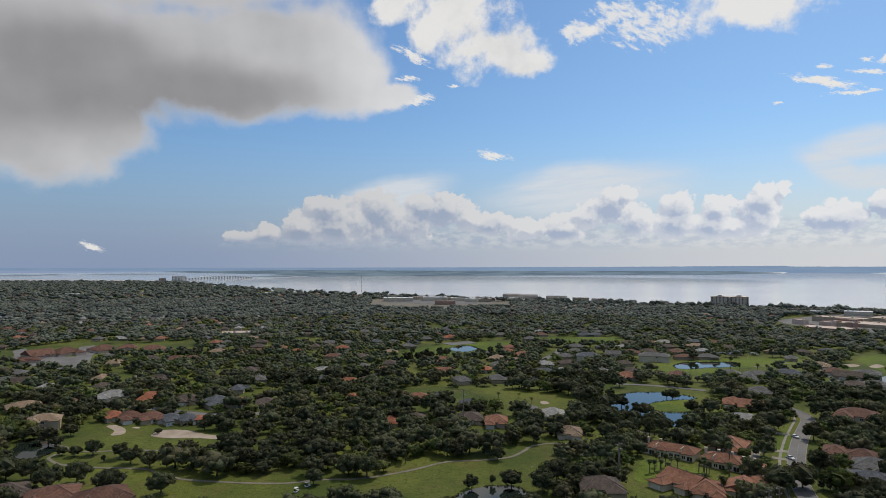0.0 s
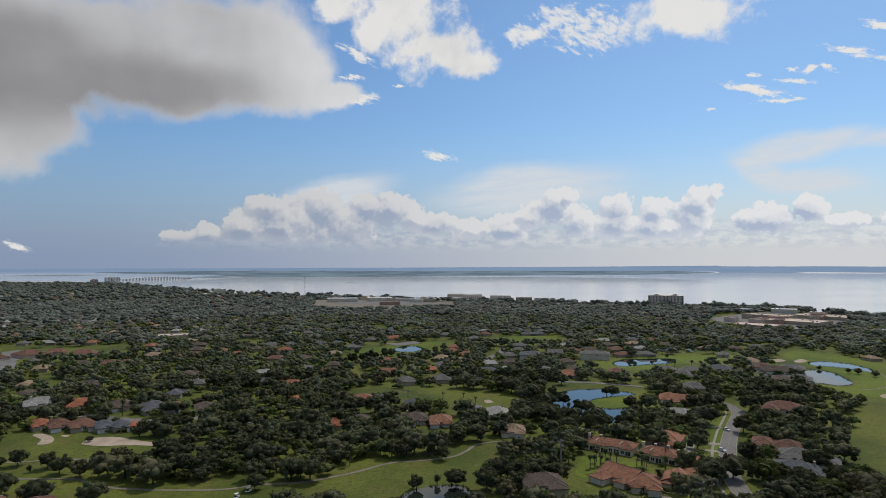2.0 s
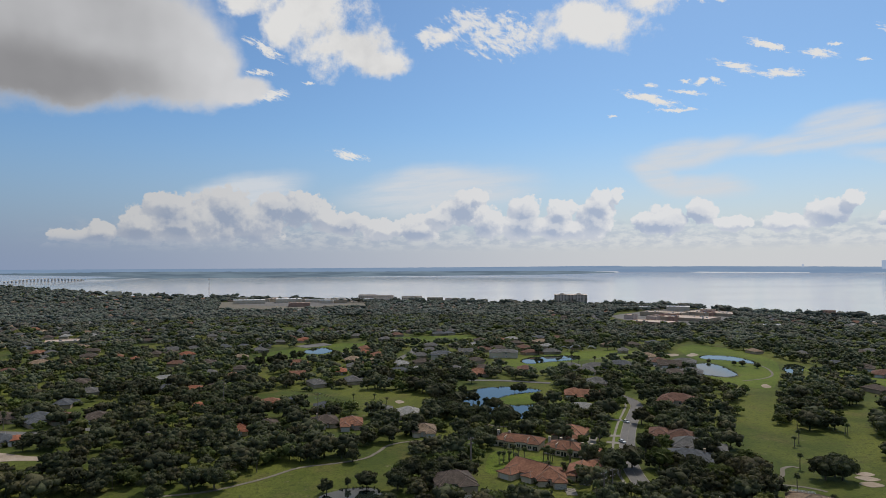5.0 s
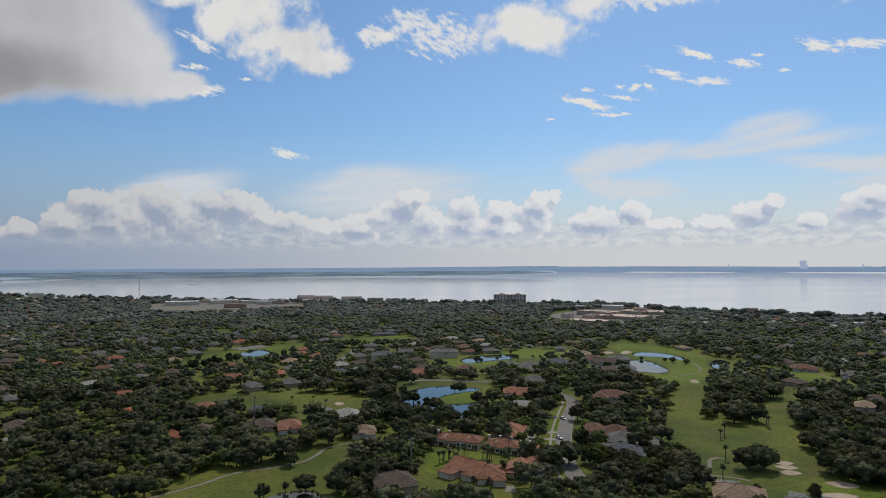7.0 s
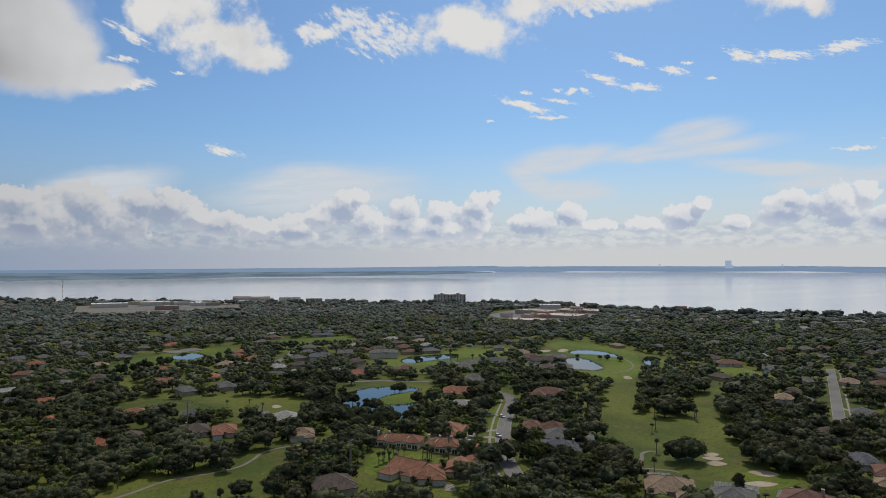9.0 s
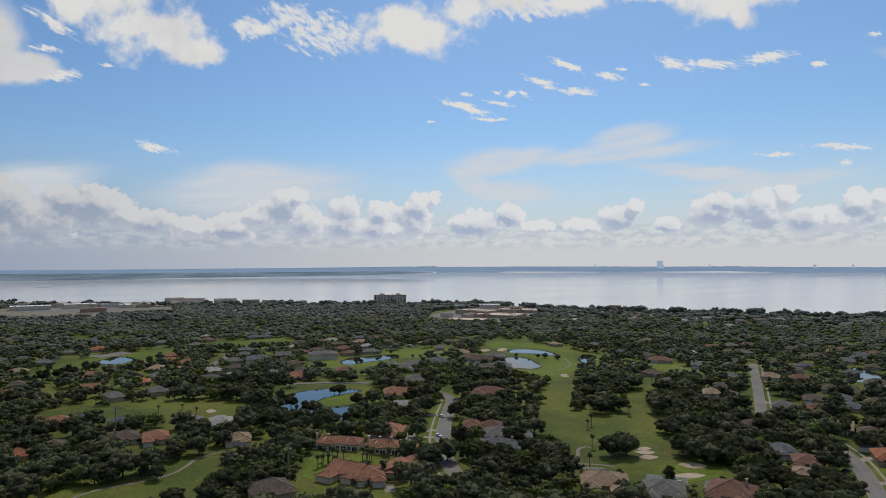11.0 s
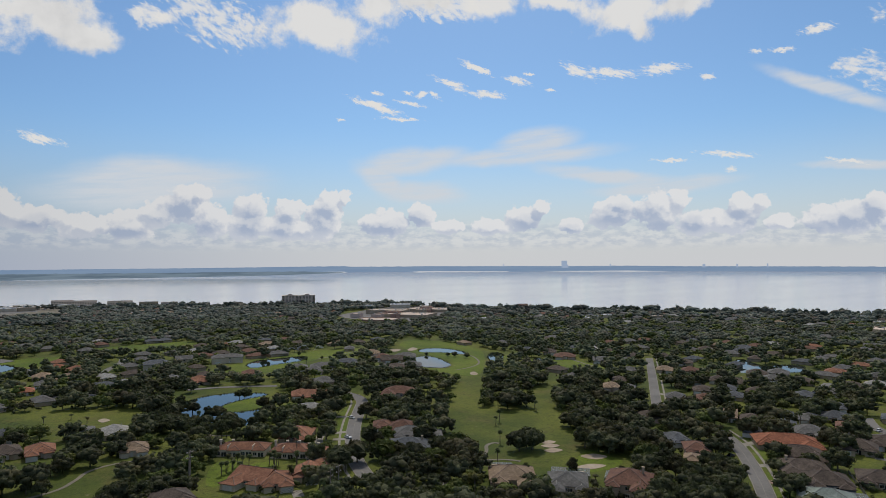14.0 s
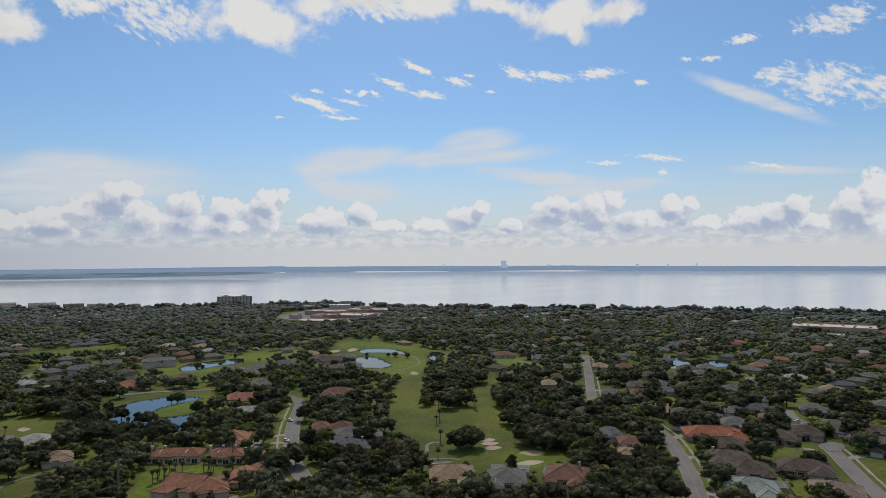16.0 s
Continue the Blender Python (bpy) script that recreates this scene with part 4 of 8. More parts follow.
PATHS.append(([(-192.4, 315.6), (-181.6, 306.7), (-164.2, 301.7), (-139.7, 300), (-129, 293.6), (-115.7, 286), (-94.2, 281.6), (-69.3, 280.1), (-55.5, 284.5), (-36, 286.7), (-21.5, 293.6), (-11.5, 300), (1.6, 310.2), (18, 312.9), (32.1, 317.4), (40.2, 326.9), (47.5, 337.9), (61.5, 342.2), (78.2, 336.9)], 1.9))
PATHS.append(([(-205.4, 340), (-194.6, 334.8), (-191.1, 328.8), (-176.5, 326.9), (-159.4, 329.8), (-141.7, 328.8), (-134.3, 331.8)], 1.9))
PATHS.append(([(-192.4, 315.6), (-193, 321.1), (-190.5, 324.9)], 1.9))
PATHS.append(([(203.4, 242.7), (213.2, 250.6), (219.4, 257.7), (225.6, 259.4), (227.4, 256.9)], 1.9))
PATHS.append(([(199.8, 240.6), (208.2, 236.1), (213.1, 231.3), (215.1, 227.5)], 1.9))
PATHS.append(([(351.7, 455.8), (373.7, 460.6), (394, 473.6), (411, 497.6), (420.2, 521.6), (415.2, 538)], 1.9))
PATHS.append(([(481.5, 434.9), (469.3, 405.9), (466.5, 389.7)], 1.9))
PATHS.append(([(359.9, 626.8), (317.8, 609.3), (283.2, 592.7)], 2.2))
PATHS.append(([(127.2, 359), (115.5, 361.3), (109.8, 368.7)], 2.0))
ROADS = []
ROADS.append(([(144, 249.1), (149.2, 267.2), (157.8, 288.2), (173.3, 317.4), (191.7, 347.6), (210.2, 375), (221.4, 392.4), (226.3, 408.6), (225.6, 426.1), (222.4, 443.4), (225.4, 462.1), (236.7, 486.9)], 7.4))
ROADS.append(([(228.6, 109.6), (250.7, 125.6), (274.2, 141.4), (299.1, 159.7), (320.5, 177.1), (333.5, 190.4), (342.4, 201.2)], 6.8))
ROADS.append(([(358.2, 251.5), (387.7, 273.5), (422.7, 299.7), (464.9, 331.2), (511, 365.9), (547.2, 393.1)], 6.2))
ROADS.append(([(375.8, 263.8), (381.2, 253.7), (387.8, 242.5)], 6))
ROADS.append(([(292.9, 68.2), (316.4, 84.5), (340.1, 98.7), (357.6, 109.1), (368.4, 116.5)], 7))
ROADS.append(([(440.7, 162.5), (422.4, 152.6), (411.9, 143.2), (411.5, 136.4)], 6.5))
ROADS.append(([(411.5, 136.4), (396.5, 143.3), (387.4, 155.4), (380.8, 168.7)], 6.5))
ROADS.append(([(-77.3, 395.3), (-100.2, 404), (-123.3, 410.1), (-143.1, 405.5), (-167.5, 413.2), (-198.8, 426.1), (-222.9, 429.4)], 6.5))
ROADS.append(([(136.4, 509.6), (157.2, 504.9), (176, 495.7), (196.6, 482.6)], 6))
ROADS.append(([(322.3, 529.4), (332.5, 562.1), (348, 592.7)], 6))
ROADS.append(([(543.2, 226.2), (519.6, 220.8), (497.7, 215.8), (482.8, 217.7)], 6))
ROADS.append(([(96.6, 626.8), (107, 657), (120, 681.7), (129.5, 717.7)], 6))
ROADS.append(([(-385.7, 577), (-379.7, 599.2), (-359.4, 609.3), (-347.8, 626.8), (-382, 699.2)], 6))
ROADS.append(([(294.3, 494.4), (323.8, 531.5), (344.3, 561.9)], 6))
HOUSE_ROWS = []
HOUSE_ROWS.append([
    (-229.5, 372.3, 24, 17.0, 11.4, 2, "tan", "stucco"),
    (-271.7, 419.1, 43, 20.5, 14.1, 1, "tan", "stucco"),
    (-201.0, 394.1, 39, 10.5, 13.2, 1, "orange", "stucco"),
    (-189.6, 393.2, 34, 13.0, 14.1, 1, "rust", "stucco"),
    (-175.4, 390.6, 30, 14.3, 14.1, 1, "rust", "stucco"),
    (-162.6, 387.2, 37, 10.6, 12.3, 1, "slate", "stucco"),
    (-152.9, 387.2, 36, 10.5, 12.3, 1, "slate", "stucco"),
    (-145.3, 386.0, 21, 5.5, 9.7, 1, "orange", "stucco"),
    (-223.4, 439.1, 27, 19.1, 14.1, 2, "pale", "white"),
    (-202.0, 447.0, 29, 19.7, 15.8, 1, "orange", "stucco"),
])
HOUSE_ROWS.append([
    (-175.0, 441.1, 22, 16.2, 14.1, 1, "brown", "stucco"),
    (-151.2, 433.6, 34, 17.7, 15.8, 1, "slate", "stucco"),
    (-138.7, 433.6, 28, 13.5, 15.8, 1, "rust", "stucco"),
    (-250.3, 431.4, 30, 11.2, 12.3, 1, "rust", "stucco"),
    (-118.5, 432.0, 15, 12.0, 12.3, 1, "brown", "stucco"),
    (-231.9, 402.8, 30, 8.3, 10.6, 1, "brown", "stucco"),
    (-412.5, 658.2, 57, 24.3, 21.1, 1, "rust", "pink"),
    (-393.7, 674.2, 55, 25.6, 21.1, 1, "rust", "pink"),
    (-368.2, 699.7, 53, 25.9, 21.1, 1, "rust", "pink"),
    (-348.6, 714.7, 26, 17.9, 14.1, 1, "rust", "pink"),
])
HOUSE_ROWS.append([
    (-314.3, 698.4, 24, 25.2, 17.6, 1, "rust", "pink"),
    (-397.5, 617.2, 33, 22.0, 10.6, 1, "rust", "pink"),
    (-260.7, 628.5, 23, 16.3, 11.4, 1, "rust", "pink"),
    (-245.7, 632.1, 21, 14.2, 11.4, 1, "rust", "pink"),
    (-285.3, 628.0, 24, 15.5, 10.6, 1, "brown", "stucco"),
    (-345.2, 510.0, 34, 15.7, 12.3, 1, "grey", "stucco"),
    (-331.2, 507.7, 33, 13.6, 12.3, 1, "brown", "stucco"),
    (-359.5, 545.0, 33, 15.6, 12.3, 1, "grey", "stucco"),
    (-155.9, 258.7, 25, 18.9, 15.8, 1, "rust", "stucco"),
    (-135.3, 257.2, 38, 20.3, 15.8, 1, "rust", "stucco"),
])
HOUSE_ROWS.append([
    (-176.5, 261.8, 34, 16.3, 14.1, 1, "brown", "stucco"),
])
HOUSE_ROWS.append([
    (-74.0, 506.8, 13, 17.6, 13.2, 1, "orange", "stucco"),
    (-57.8, 516.2, 6, 16.3, 13.2, 1, "brown", "stucco"),
    (-107.1, 687.0, 19, 13.6, 10.6, 2, "orange", "white"),
    (-126.5, 864.7, 8, 11.2, 10.6, 1, "pale", "white"),
    (-155.2, 686.9, 13, 7.4, 10.6, 1, "orange", "stucco"),
    (-193.7, 678.8, 16, 13.8, 11.4, 1, "orange", "pink"),
    (-205.3, 662.5, 17, 10.4, 11.4, 1, "orange", "stucco"),
    (-178.3, 704.8, 14, 16.3, 11.4, 1, "terra", "stucco"),
    (-51.6, 567.4, 5, 8.5, 10.6, 1, "terra", "stucco"),
    (-1.1, 617.2, 0, 23.0, 15.8, 1, "terra", "pink"),
])
HOUSE_ROWS.append([
    (9.2, 809.4, -1, 17.0, 14.1, 1, "orange", "pink"),
    (0.5, 556.9, -0, 12.5, 12.3, 1, "terra", "stucco"),
    (36.8, 567.8, -4, 11.1, 11.4, 1, "orange", "stucco"),
    (44.1, 663.2, -4, 10.9, 12.3, 1, "pale", "white"),
    (53.2, 633.4, -5, 15.2, 13.2, 1, "tan", "stucco"),
    (68.2, 683.2, -6, 11.3, 11.4, 1, "orange", "stucco"),
    (80.9, 655.8, -7, 15.8, 13.2, 1, "terra", "stucco"),
    (68.6, 612.4, -6, 15.7, 13.2, 1, "tan", "stucco"),
    (49.7, 592.0, -5, 10.7, 11.4, 1, "grey", "stucco"),
    (-17.2, 446.9, 7, 16.6, 14.1, 1, "terra", "white"),
])
HOUSE_ROWS.append([
    (-1.6, 452.7, 0, 8.1, 11.4, 1, "slate", "white"),
    (17.9, 427.0, -2, 14.0, 15.0, 1, "slate", "stucco"),
    (16.3, 388.5, 3, 14.4, 14.1, 1, "brown", "stucco"),
    (31.4, 382.0, -5, 12.5, 14.1, 1, "terra", "pink"),
    (53.0, 409.6, -7, 12.9, 14.1, 1, "grey", "stucco"),
    (67.7, 399.4, -10, 13.8, 14.1, 1, "pale", "white"),
    (69.7, 356.7, -11, 12.9, 14.1, 1, "tan", "white"),
    (-31.3, 381.1, 5, 9.7, 12.3, 1, "orange", "stucco"),
    (-16.6, 387.6, 2, 11.5, 12.3, 1, "brown", "stucco"),
    (-62.4, 449.0, 8, 7.4, 11.4, 1, "orange", "stucco"),
])
HOUSE_ROWS.append([
    (-39.9, 438.5, 5, 7.9, 11.4, 1, "grey", "stucco"),
    (-73.4, 582.7, 7, 13.2, 11.4, 1, "grey", "stucco"),
    (151.4, 531.1, -16, 17.3, 14.1, 1, "terra", "stucco"),
    (196.8, 540.8, -20, 13.8, 13.2, 1, "rust", "white"),
    (136.2, 554.0, -14, 12.8, 12.3, 1, "grey", "stucco"),
    (-46.0, 819.7, 3, 12.3, 10.6, 1, "grey", "stucco"),
    (14.1, 1008.2, -1, 18.2, 12.3, 1, "brown", "stucco"),
    (105.5, 885.6, -7, 12.1, 10.6, 1, "terra", "stucco"),
])
HOUSE_ROWS.append([
    (179.8, 387.1, -29, 17.8, 12.3, 1, "pale", "white"),
    (204.2, 420.3, -34, 20.8, 15.8, 1, "terra", "stucco"),
    (195.0, 432.5, -24, 14.1, 14.1, 1, "terra", "stucco"),
    (229.8, 468.5, -26, 15.6, 14.1, 1, "grey", "stucco"),
    (147.6, 333.0, -36, 16.6, 17.6, 1, "terra", "stucco"),
])
HOUSE_ROWS.append([
    (63.5, 262.4, 1, 16.3, 13.2, 2, "brown", "stucco"),
    (246.1, 382.9, -43, 22.3, 15.8, 2, "rust", "white"),
    (200.9, 309.6, -43, 15.3, 15.0, 1, "rust", "stucco"),
    (194.2, 320.8, -31, 9.5, 12.3, 1, "rust", "stucco"),
    (196.6, 296.4, -34, 15.8, 14.1, 1, "grey", "stucco"),
    (182.8, 275.7, -40, 22.0, 15.8, 1, "slate", "stucco"),
])
HOUSE_ROWS.append([
    (201.8, 286.6, -35, 15.6, 14.1, 1, "grey", "stucco"),
    (291.9, 546.1, -28, 21.3, 14.1, 1, "slate", "stucco"),
    (341.4, 585.8, -30, 17.2, 13.2, 1, "tan", "stucco"),
    (262.9, 535.7, -26, 24.1, 14.1, 1, "grey", "stucco"),
    (335.3, 535.4, -32, 20.8, 14.1, 1, "brown", "stucco"),
    (358.3, 545.4, -33, 19.5, 13.2, 1, "grey", "stucco"),
    (336.1, 556.0, -31, 14.6, 12.3, 1, "brown", "stucco"),
    (329.8, 492.4, -34, 17.7, 13.2, 1, "grey", "stucco"),
    (340.7, 631.8, -28, 10.8, 11.4, 1, "grey", "stucco"),
    (205.9, 629.1, -18, 28.7, 12.3, 2, "grey", "white"),
])
HOUSE_ROWS.append([
    (141.0, 629.2, -13, 21.2, 12.3, 2, "slate", "white"),
    (169.4, 642.9, -15, 14.9, 10.6, 2, "grey", "white"),
    (241.5, 545.5, -24, 17.8, 12.3, 1, "grey", "white"),
    (246.0, 520.0, -25, 14.6, 12.3, 1, "grey", "stucco"),
])
HOUSE_ROWS.append([
    (193.4, 210.3, -39, 19.3, 17.6, 1, "tan", "stucco"),
    (206.7, 189.9, -47, 16.1, 16.7, 1, "grey", "white"),
    (221.7, 169.4, -59, 17.1, 17.6, 2, "rust", "stucco"),
    (380.1, 305.8, -51, 10.9, 12.3, 2, "tan", "pink"),
    (334.3, 240.2, -54, 14.7, 13.2, 1, "brown", "pink"),
    (395.8, 263.4, -56, 12.1, 12.3, 1, "grey", "stucco"),
    (433.9, 266.3, -58, 12.9, 12.3, 1, "brown", "stucco"),
    (406.9, 247.6, -59, 12.8, 12.3, 1, "rust", "stucco"),
    (450.0, 256.9, -60, 12.4, 12.3, 1, "slate", "stucco"),
    (431.2, 240.4, -61, 11.1, 12.3, 1, "slate", "stucco"),
])
HOUSE_ROWS.append([
    (457.3, 238.0, -63, 14.6, 12.3, 1, "brown", "stucco"),
    (434.1, 221.8, -63, 12.4, 12.3, 1, "rust", "stucco"),
    (443.8, 193.7, -66, 16.6, 14.1, 1, "grey", "stucco"),
    (449.9, 182.0, -68, 10.1, 12.3, 1, "slate", "stucco"),
    (470.7, 211.1, -66, 12.3, 12.3, 1, "slate", "stucco"),
    (496.2, 206.7, -67, 14.5, 12.3, 1, "grey", "stucco"),
    (400.3, 193.4, -64, 12.6, 12.3, 1, "slate", "stucco"),
    (404.5, 179.1, -66, 11.2, 12.3, 1, "grey", "stucco"),
    (420.1, 171.1, -68, 14.2, 13.2, 1, "slate", "stucco"),
    (400.1, 155.2, -69, 14.0, 13.2, 1, "rust", "stucco"),
])
HOUSE_ROWS.append([
    (376.5, 181.3, -64, 13.0, 13.2, 1, "slate", "white"),
    (374.1, 198.6, -62, 11.3, 13.2, 1, "brown", "stucco"),
    (373.4, 215.3, -60, 14.8, 13.2, 1, "tan", "stucco"),
    (302.6, 201.7, -36, 10.2, 14.1, 1, "slate", "stucco"),
    (294.7, 184.9, -50, 11.3, 14.1, 1, "rust", "pink"),
    (276.8, 175.6, -58, 6.8, 11.4, 1, "tan", "stucco"),
    (351.8, 186.2, -62, 9.5, 12.3, 1, "slate", "stucco"),
    (341.3, 162.9, -52, 30.1, 17.6, 1, "orange", "stucco"),
    (324.1, 149.0, -53, 22.1, 15.8, 1, "brown", "stucco"),
    (304.4, 138.4, -54, 20.2, 15.8, 1, "brown", "stucco"),
])
HOUSE_ROWS.append([
    (293.7, 124.0, -55, 18.3, 15.8, 1, "brown", "wall_blue"),
    (271.2, 113.7, -59, 19.9, 16.7, 1, "mint", "white"),
    (372.0, 164.9, -58, 15.1, 14.1, 1, "grey", "stucco"),
    (361.4, 137.8, -69, 17.8, 15.0, 1, "brown", "stucco"),
    (379.8, 130.2, -71, 16.7, 14.1, 1, "brown", "pink"),
    (402.2, 122.5, -81, 20.6, 15.8, 1, "grey", "stucco"),
    (389.1, 104.9, -75, 14.4, 13.2, 1, "brown", "stucco"),
    (376.4, 92.8, -76, 12.7, 13.2, 1, "brown", "stucco"),
    (315.3, 108.6, -65, 21.7, 15.8, 1, "brown", "stucco"),
    (291.9, 88.6, -69, 18.9, 15.8, 1, "clay", "stucco"),
])
HOUSE_ROWS.append([
    (412.4, 104.4, -76, 12.7, 12.3, 1, "brown", "stucco"),
    (433.2, 123.8, -74, 14.8, 13.2, 1, "brown", "stucco"),
    (443.0, 146.7, -72, 15.3, 12.3, 1, "slate", "stucco"),
    (421.2, 96.1, -77, 14.2, 12.3, 1, "grey", "stucco"),
])
HOUSE_ROWS.append([
    (482.8, 499.6, -44, 16.6, 13.2, 1, "slate", "stucco"),
    (493.3, 476.8, -46, 13.4, 12.3, 1, "brown", "stucco"),
    (481.7, 445.1, -47, 20.6, 15.0, 1, "rust", "pink"),
    (536.0, 525.3, -46, 10.1, 11.4, 1, "grey", "stucco"),
    (551.3, 511.0, -47, 11.3, 12.3, 1, "grey", "stucco"),
    (534.4, 480.1, -48, 11.8, 12.3, 1, "slate", "stucco"),
    (545.9, 475.3, -49, 10.8, 12.3, 1, "grey", "stucco"),
    (543.0, 459.0, -50, 10.7, 12.3, 1, "pale", "stucco"),
    (538.1, 434.0, -51, 15.5, 13.2, 1, "brown", "stucco"),
    (489.5, 405.4, -50, 15.2, 13.2, 1, "grey", "stucco"),
])
HOUSE_ROWS.append([
    (336.2, 533.3, -32, 18.9, 13.2, 1, "brown", "stucco"),
    (314.0, 492.6, -33, 17.5, 13.2, 1, "brown", "stucco"),
    (335.5, 552.9, -31, 14.5, 12.3, 1, "rust", "stucco"),
    (535.0, 402.3, -53, 12.0, 12.3, 1, "brown", "stucco"),
    (506.9, 388.0, -53, 12.4, 12.3, 1, "grey", "stucco"),
    (555.5, 382.5, -55, 12.1, 12.3, 1, "brown", "stucco"),
    (617.7, 392.5, -58, 15.4, 12.3, 1, "grey", "stucco"),
    (636.7, 386.7, -59, 13.4, 12.3, 1, "brown", "stucco"),
    (670.6, 394.2, -60, 15.2, 12.3, 1, "tan", "stucco"),
    (638.8, 439.7, -55, 14.0, 12.3, 1, "grey", "stucco"),
])
HOUSE_ROWS.append([
    (489.7, 336.2, -56, 13.3, 12.3, 1, "tan", "stucco"),
    (502.6, 319.6, -58, 13.4, 12.3, 1, "rust", "stucco"),
    (538.0, 348.2, -57, 14.4, 12.3, 1, "brown", "stucco"),
    (531.4, 276.3, -63, 16.1, 13.2, 1, "brown", "stucco"),
    (549.1, 267.3, -64, 15.5, 13.2, 1, "grey", "stucco"),
    (652.4, 322.1, -64, 18.5, 12.3, 1, "brown", "stucco"),
    (687.1, 312.3, -66, 15.8, 12.3, 1, "brown", "stucco"),
    (804.6, 425.6, -62, 16.4, 12.3, 1, "grey", "stucco"),
    (853.8, 358.2, -67, 20.8, 12.3, 1, "grey", "stucco"),
    (797.7, 283.7, -70, 21.6, 12.3, 1, "grey", "stucco"),
])
HOUSE_ROWS.append([
    (591.9, 209.6, -70, 13.2, 12.3, 1, "grey", "stucco"),
    (600.7, 189.8, -72, 14.1, 12.3, 1, "tan", "stucco"),
    (480.0, 266.5, -61, 13.9, 12.3, 1, "brown", "stucco"),
    (493.5, 240.4, -64, 13.9, 12.3, 1, "slate", "stucco"),
    (518.8, 257.4, -64, 13.0, 12.3, 1, "grey", "stucco"),
    (479.2, 281.0, -60, 12.5, 12.3, 1, "brown", "stucco"),
    (461.6, 291.0, -58, 12.2, 12.3, 1, "grey", "stucco"),
    (525.4, 236.8, -66, 12.9, 12.3, 1, "brown", "stucco"),
    (395.4, 302.9, -53, 11.2, 12.3, 1, "grey", "stucco"),
    (418.3, 328.9, -52, 11.1, 12.3, 1, "brown", "stucco"),
])
HOUSE_ROWS.append([
    (982.7, 658.0, -56, 21.3, 14.1, 1, "pale", "stucco"),
    (876.5, 581.8, -56, 20.5, 14.1, 1, "grey", "stucco"),
    (928.7, 584.2, -58, 16.5, 12.3, 1, "pale", "stucco"),
    (789.7, 770.9, -46, 16.6, 12.3, 1, "tan", "stucco"),
    (851.5, 662.5, -52, 16.2, 12.3, 1, "pale", "stucco"),
    (826.0, 631.5, -53, 18.7, 12.3, 1, "pale", "white"),
])
TERRACES = [
    (113.6, 321.9, -37, 24.6, 11.0, 4, 1),
    (131.9, 304.4, -40, 18.1, 12.0, 3, 1),
    (139.4, 291.1, -32, 8.7, 14.0, 2, 1),
]
HOUSE_ROWS.append([
    (103.7, 276.9, -58, 16.9, 16.0, 1, "terra", "white"),
    (108.4, 267.7, -16, 12.9, 15.0, 1, "terra", "white"),
    (124.0, 269.0, -32, 11.1, 13.0, 1, "terra", "white"),
    (134.0, 273.2, -17, 6.8, 13.0, 1, "terra", "white"),
])
BLOCKS = []
BLOCKS += [
    (545, 914, -51, 64, 45, 4.5, "brick", 0, "brown brick shopping centre building with pale flat roof"),
    (646, 975, -54, 90, 60, 4.5, "stucco", 0, "large cream department store with pale flat roof"),
    (754, 1055, -56, 89, 60, 4.5, "stucco", 0, "large cream store with pale flat roof"),
    (648, 1048, -52, 75, 40, 7, "stucco", 0, "long low store with white flat roof"),
    (758, 1176, -33, 44, 30, 7, "white", 0, "low white warehouse with flat roof"),
    (695, 1197, -30, 22, 20, 6, "white", 0, "small white flat-roofed store"),
    (-113, 1632, 4, 74, 40, 8, "white", 0, "low white hangar with a flat roof"),
    (-20, 1656, 1, 63, 40, 8, "white", 0, "low white hangar with a flat roof"),
    (5, 1493, -0, 47, 25, 7, "brick", 0, "long brown brick flat-roofed building"),
    (52, 1656, -2, 63, 40, 7, "white", 0, "white industrial shed with a flat roof"),
    (100, 1603, -4, 42, 30, 7, "stucco", 0, "pale industrial shed with a flat roof"),
    (-36, 1729, 1, 45, 30, 7, "pink", 0, "pale industrial shed with a flat roof"),
    (180, 1697, -6, 45, 20, 14, "tower", 4, "four-storey grey waterfront apartment block"),
]
BLOCKS += [
    (221, 1671, -8, 50, 20, 13, "tower", 4, "four-storey grey waterfront apartment block"),
    (222, 1574, -8, 56, 18, 6, "white", 0, "long low white waterfront building"),
    (286, 1622, -10, 52, 20, 12, "tower", 3, "grey waterfront apartment block"),
    (332, 1553, -12, 39, 20, 11, "stucco", 3, "pale waterfront apartment block"),
    (366, 1510, -14, 35, 20, 11, "tower", 3, "grey waterfront apartment block"),
    (-541, 2134, 14, 38, 40, 14, "white", 0, "white industrial building by the shore"),
    (-528, 1981, 15, 39, 40, 6, "white", 0, "white industrial shed by the shore"),
    (977, 297, -73, 98, 50, 7, "stucco", 1, "long low grey school with a pale flat roof"),
    (890, 271, -73, 24, 14, 4, "white", 0, "small pale shed with a flat roof"),
    (866, 1006, -41, 58, 20, 5, "white", 0, "long low white store with flat roof"),
    (967, 1014, -44, 24, 18, 6, "brick", 2, "two-storey brown apartment block on the shore"),
    (-1052, 1847, 30, 55, 40, 7, "white", 0, "long low white building among woods"),
    (-266, 847, 17, 46, 30, 4, "stucco", 0, "long low clubhouse with a pale flat roof"),
]
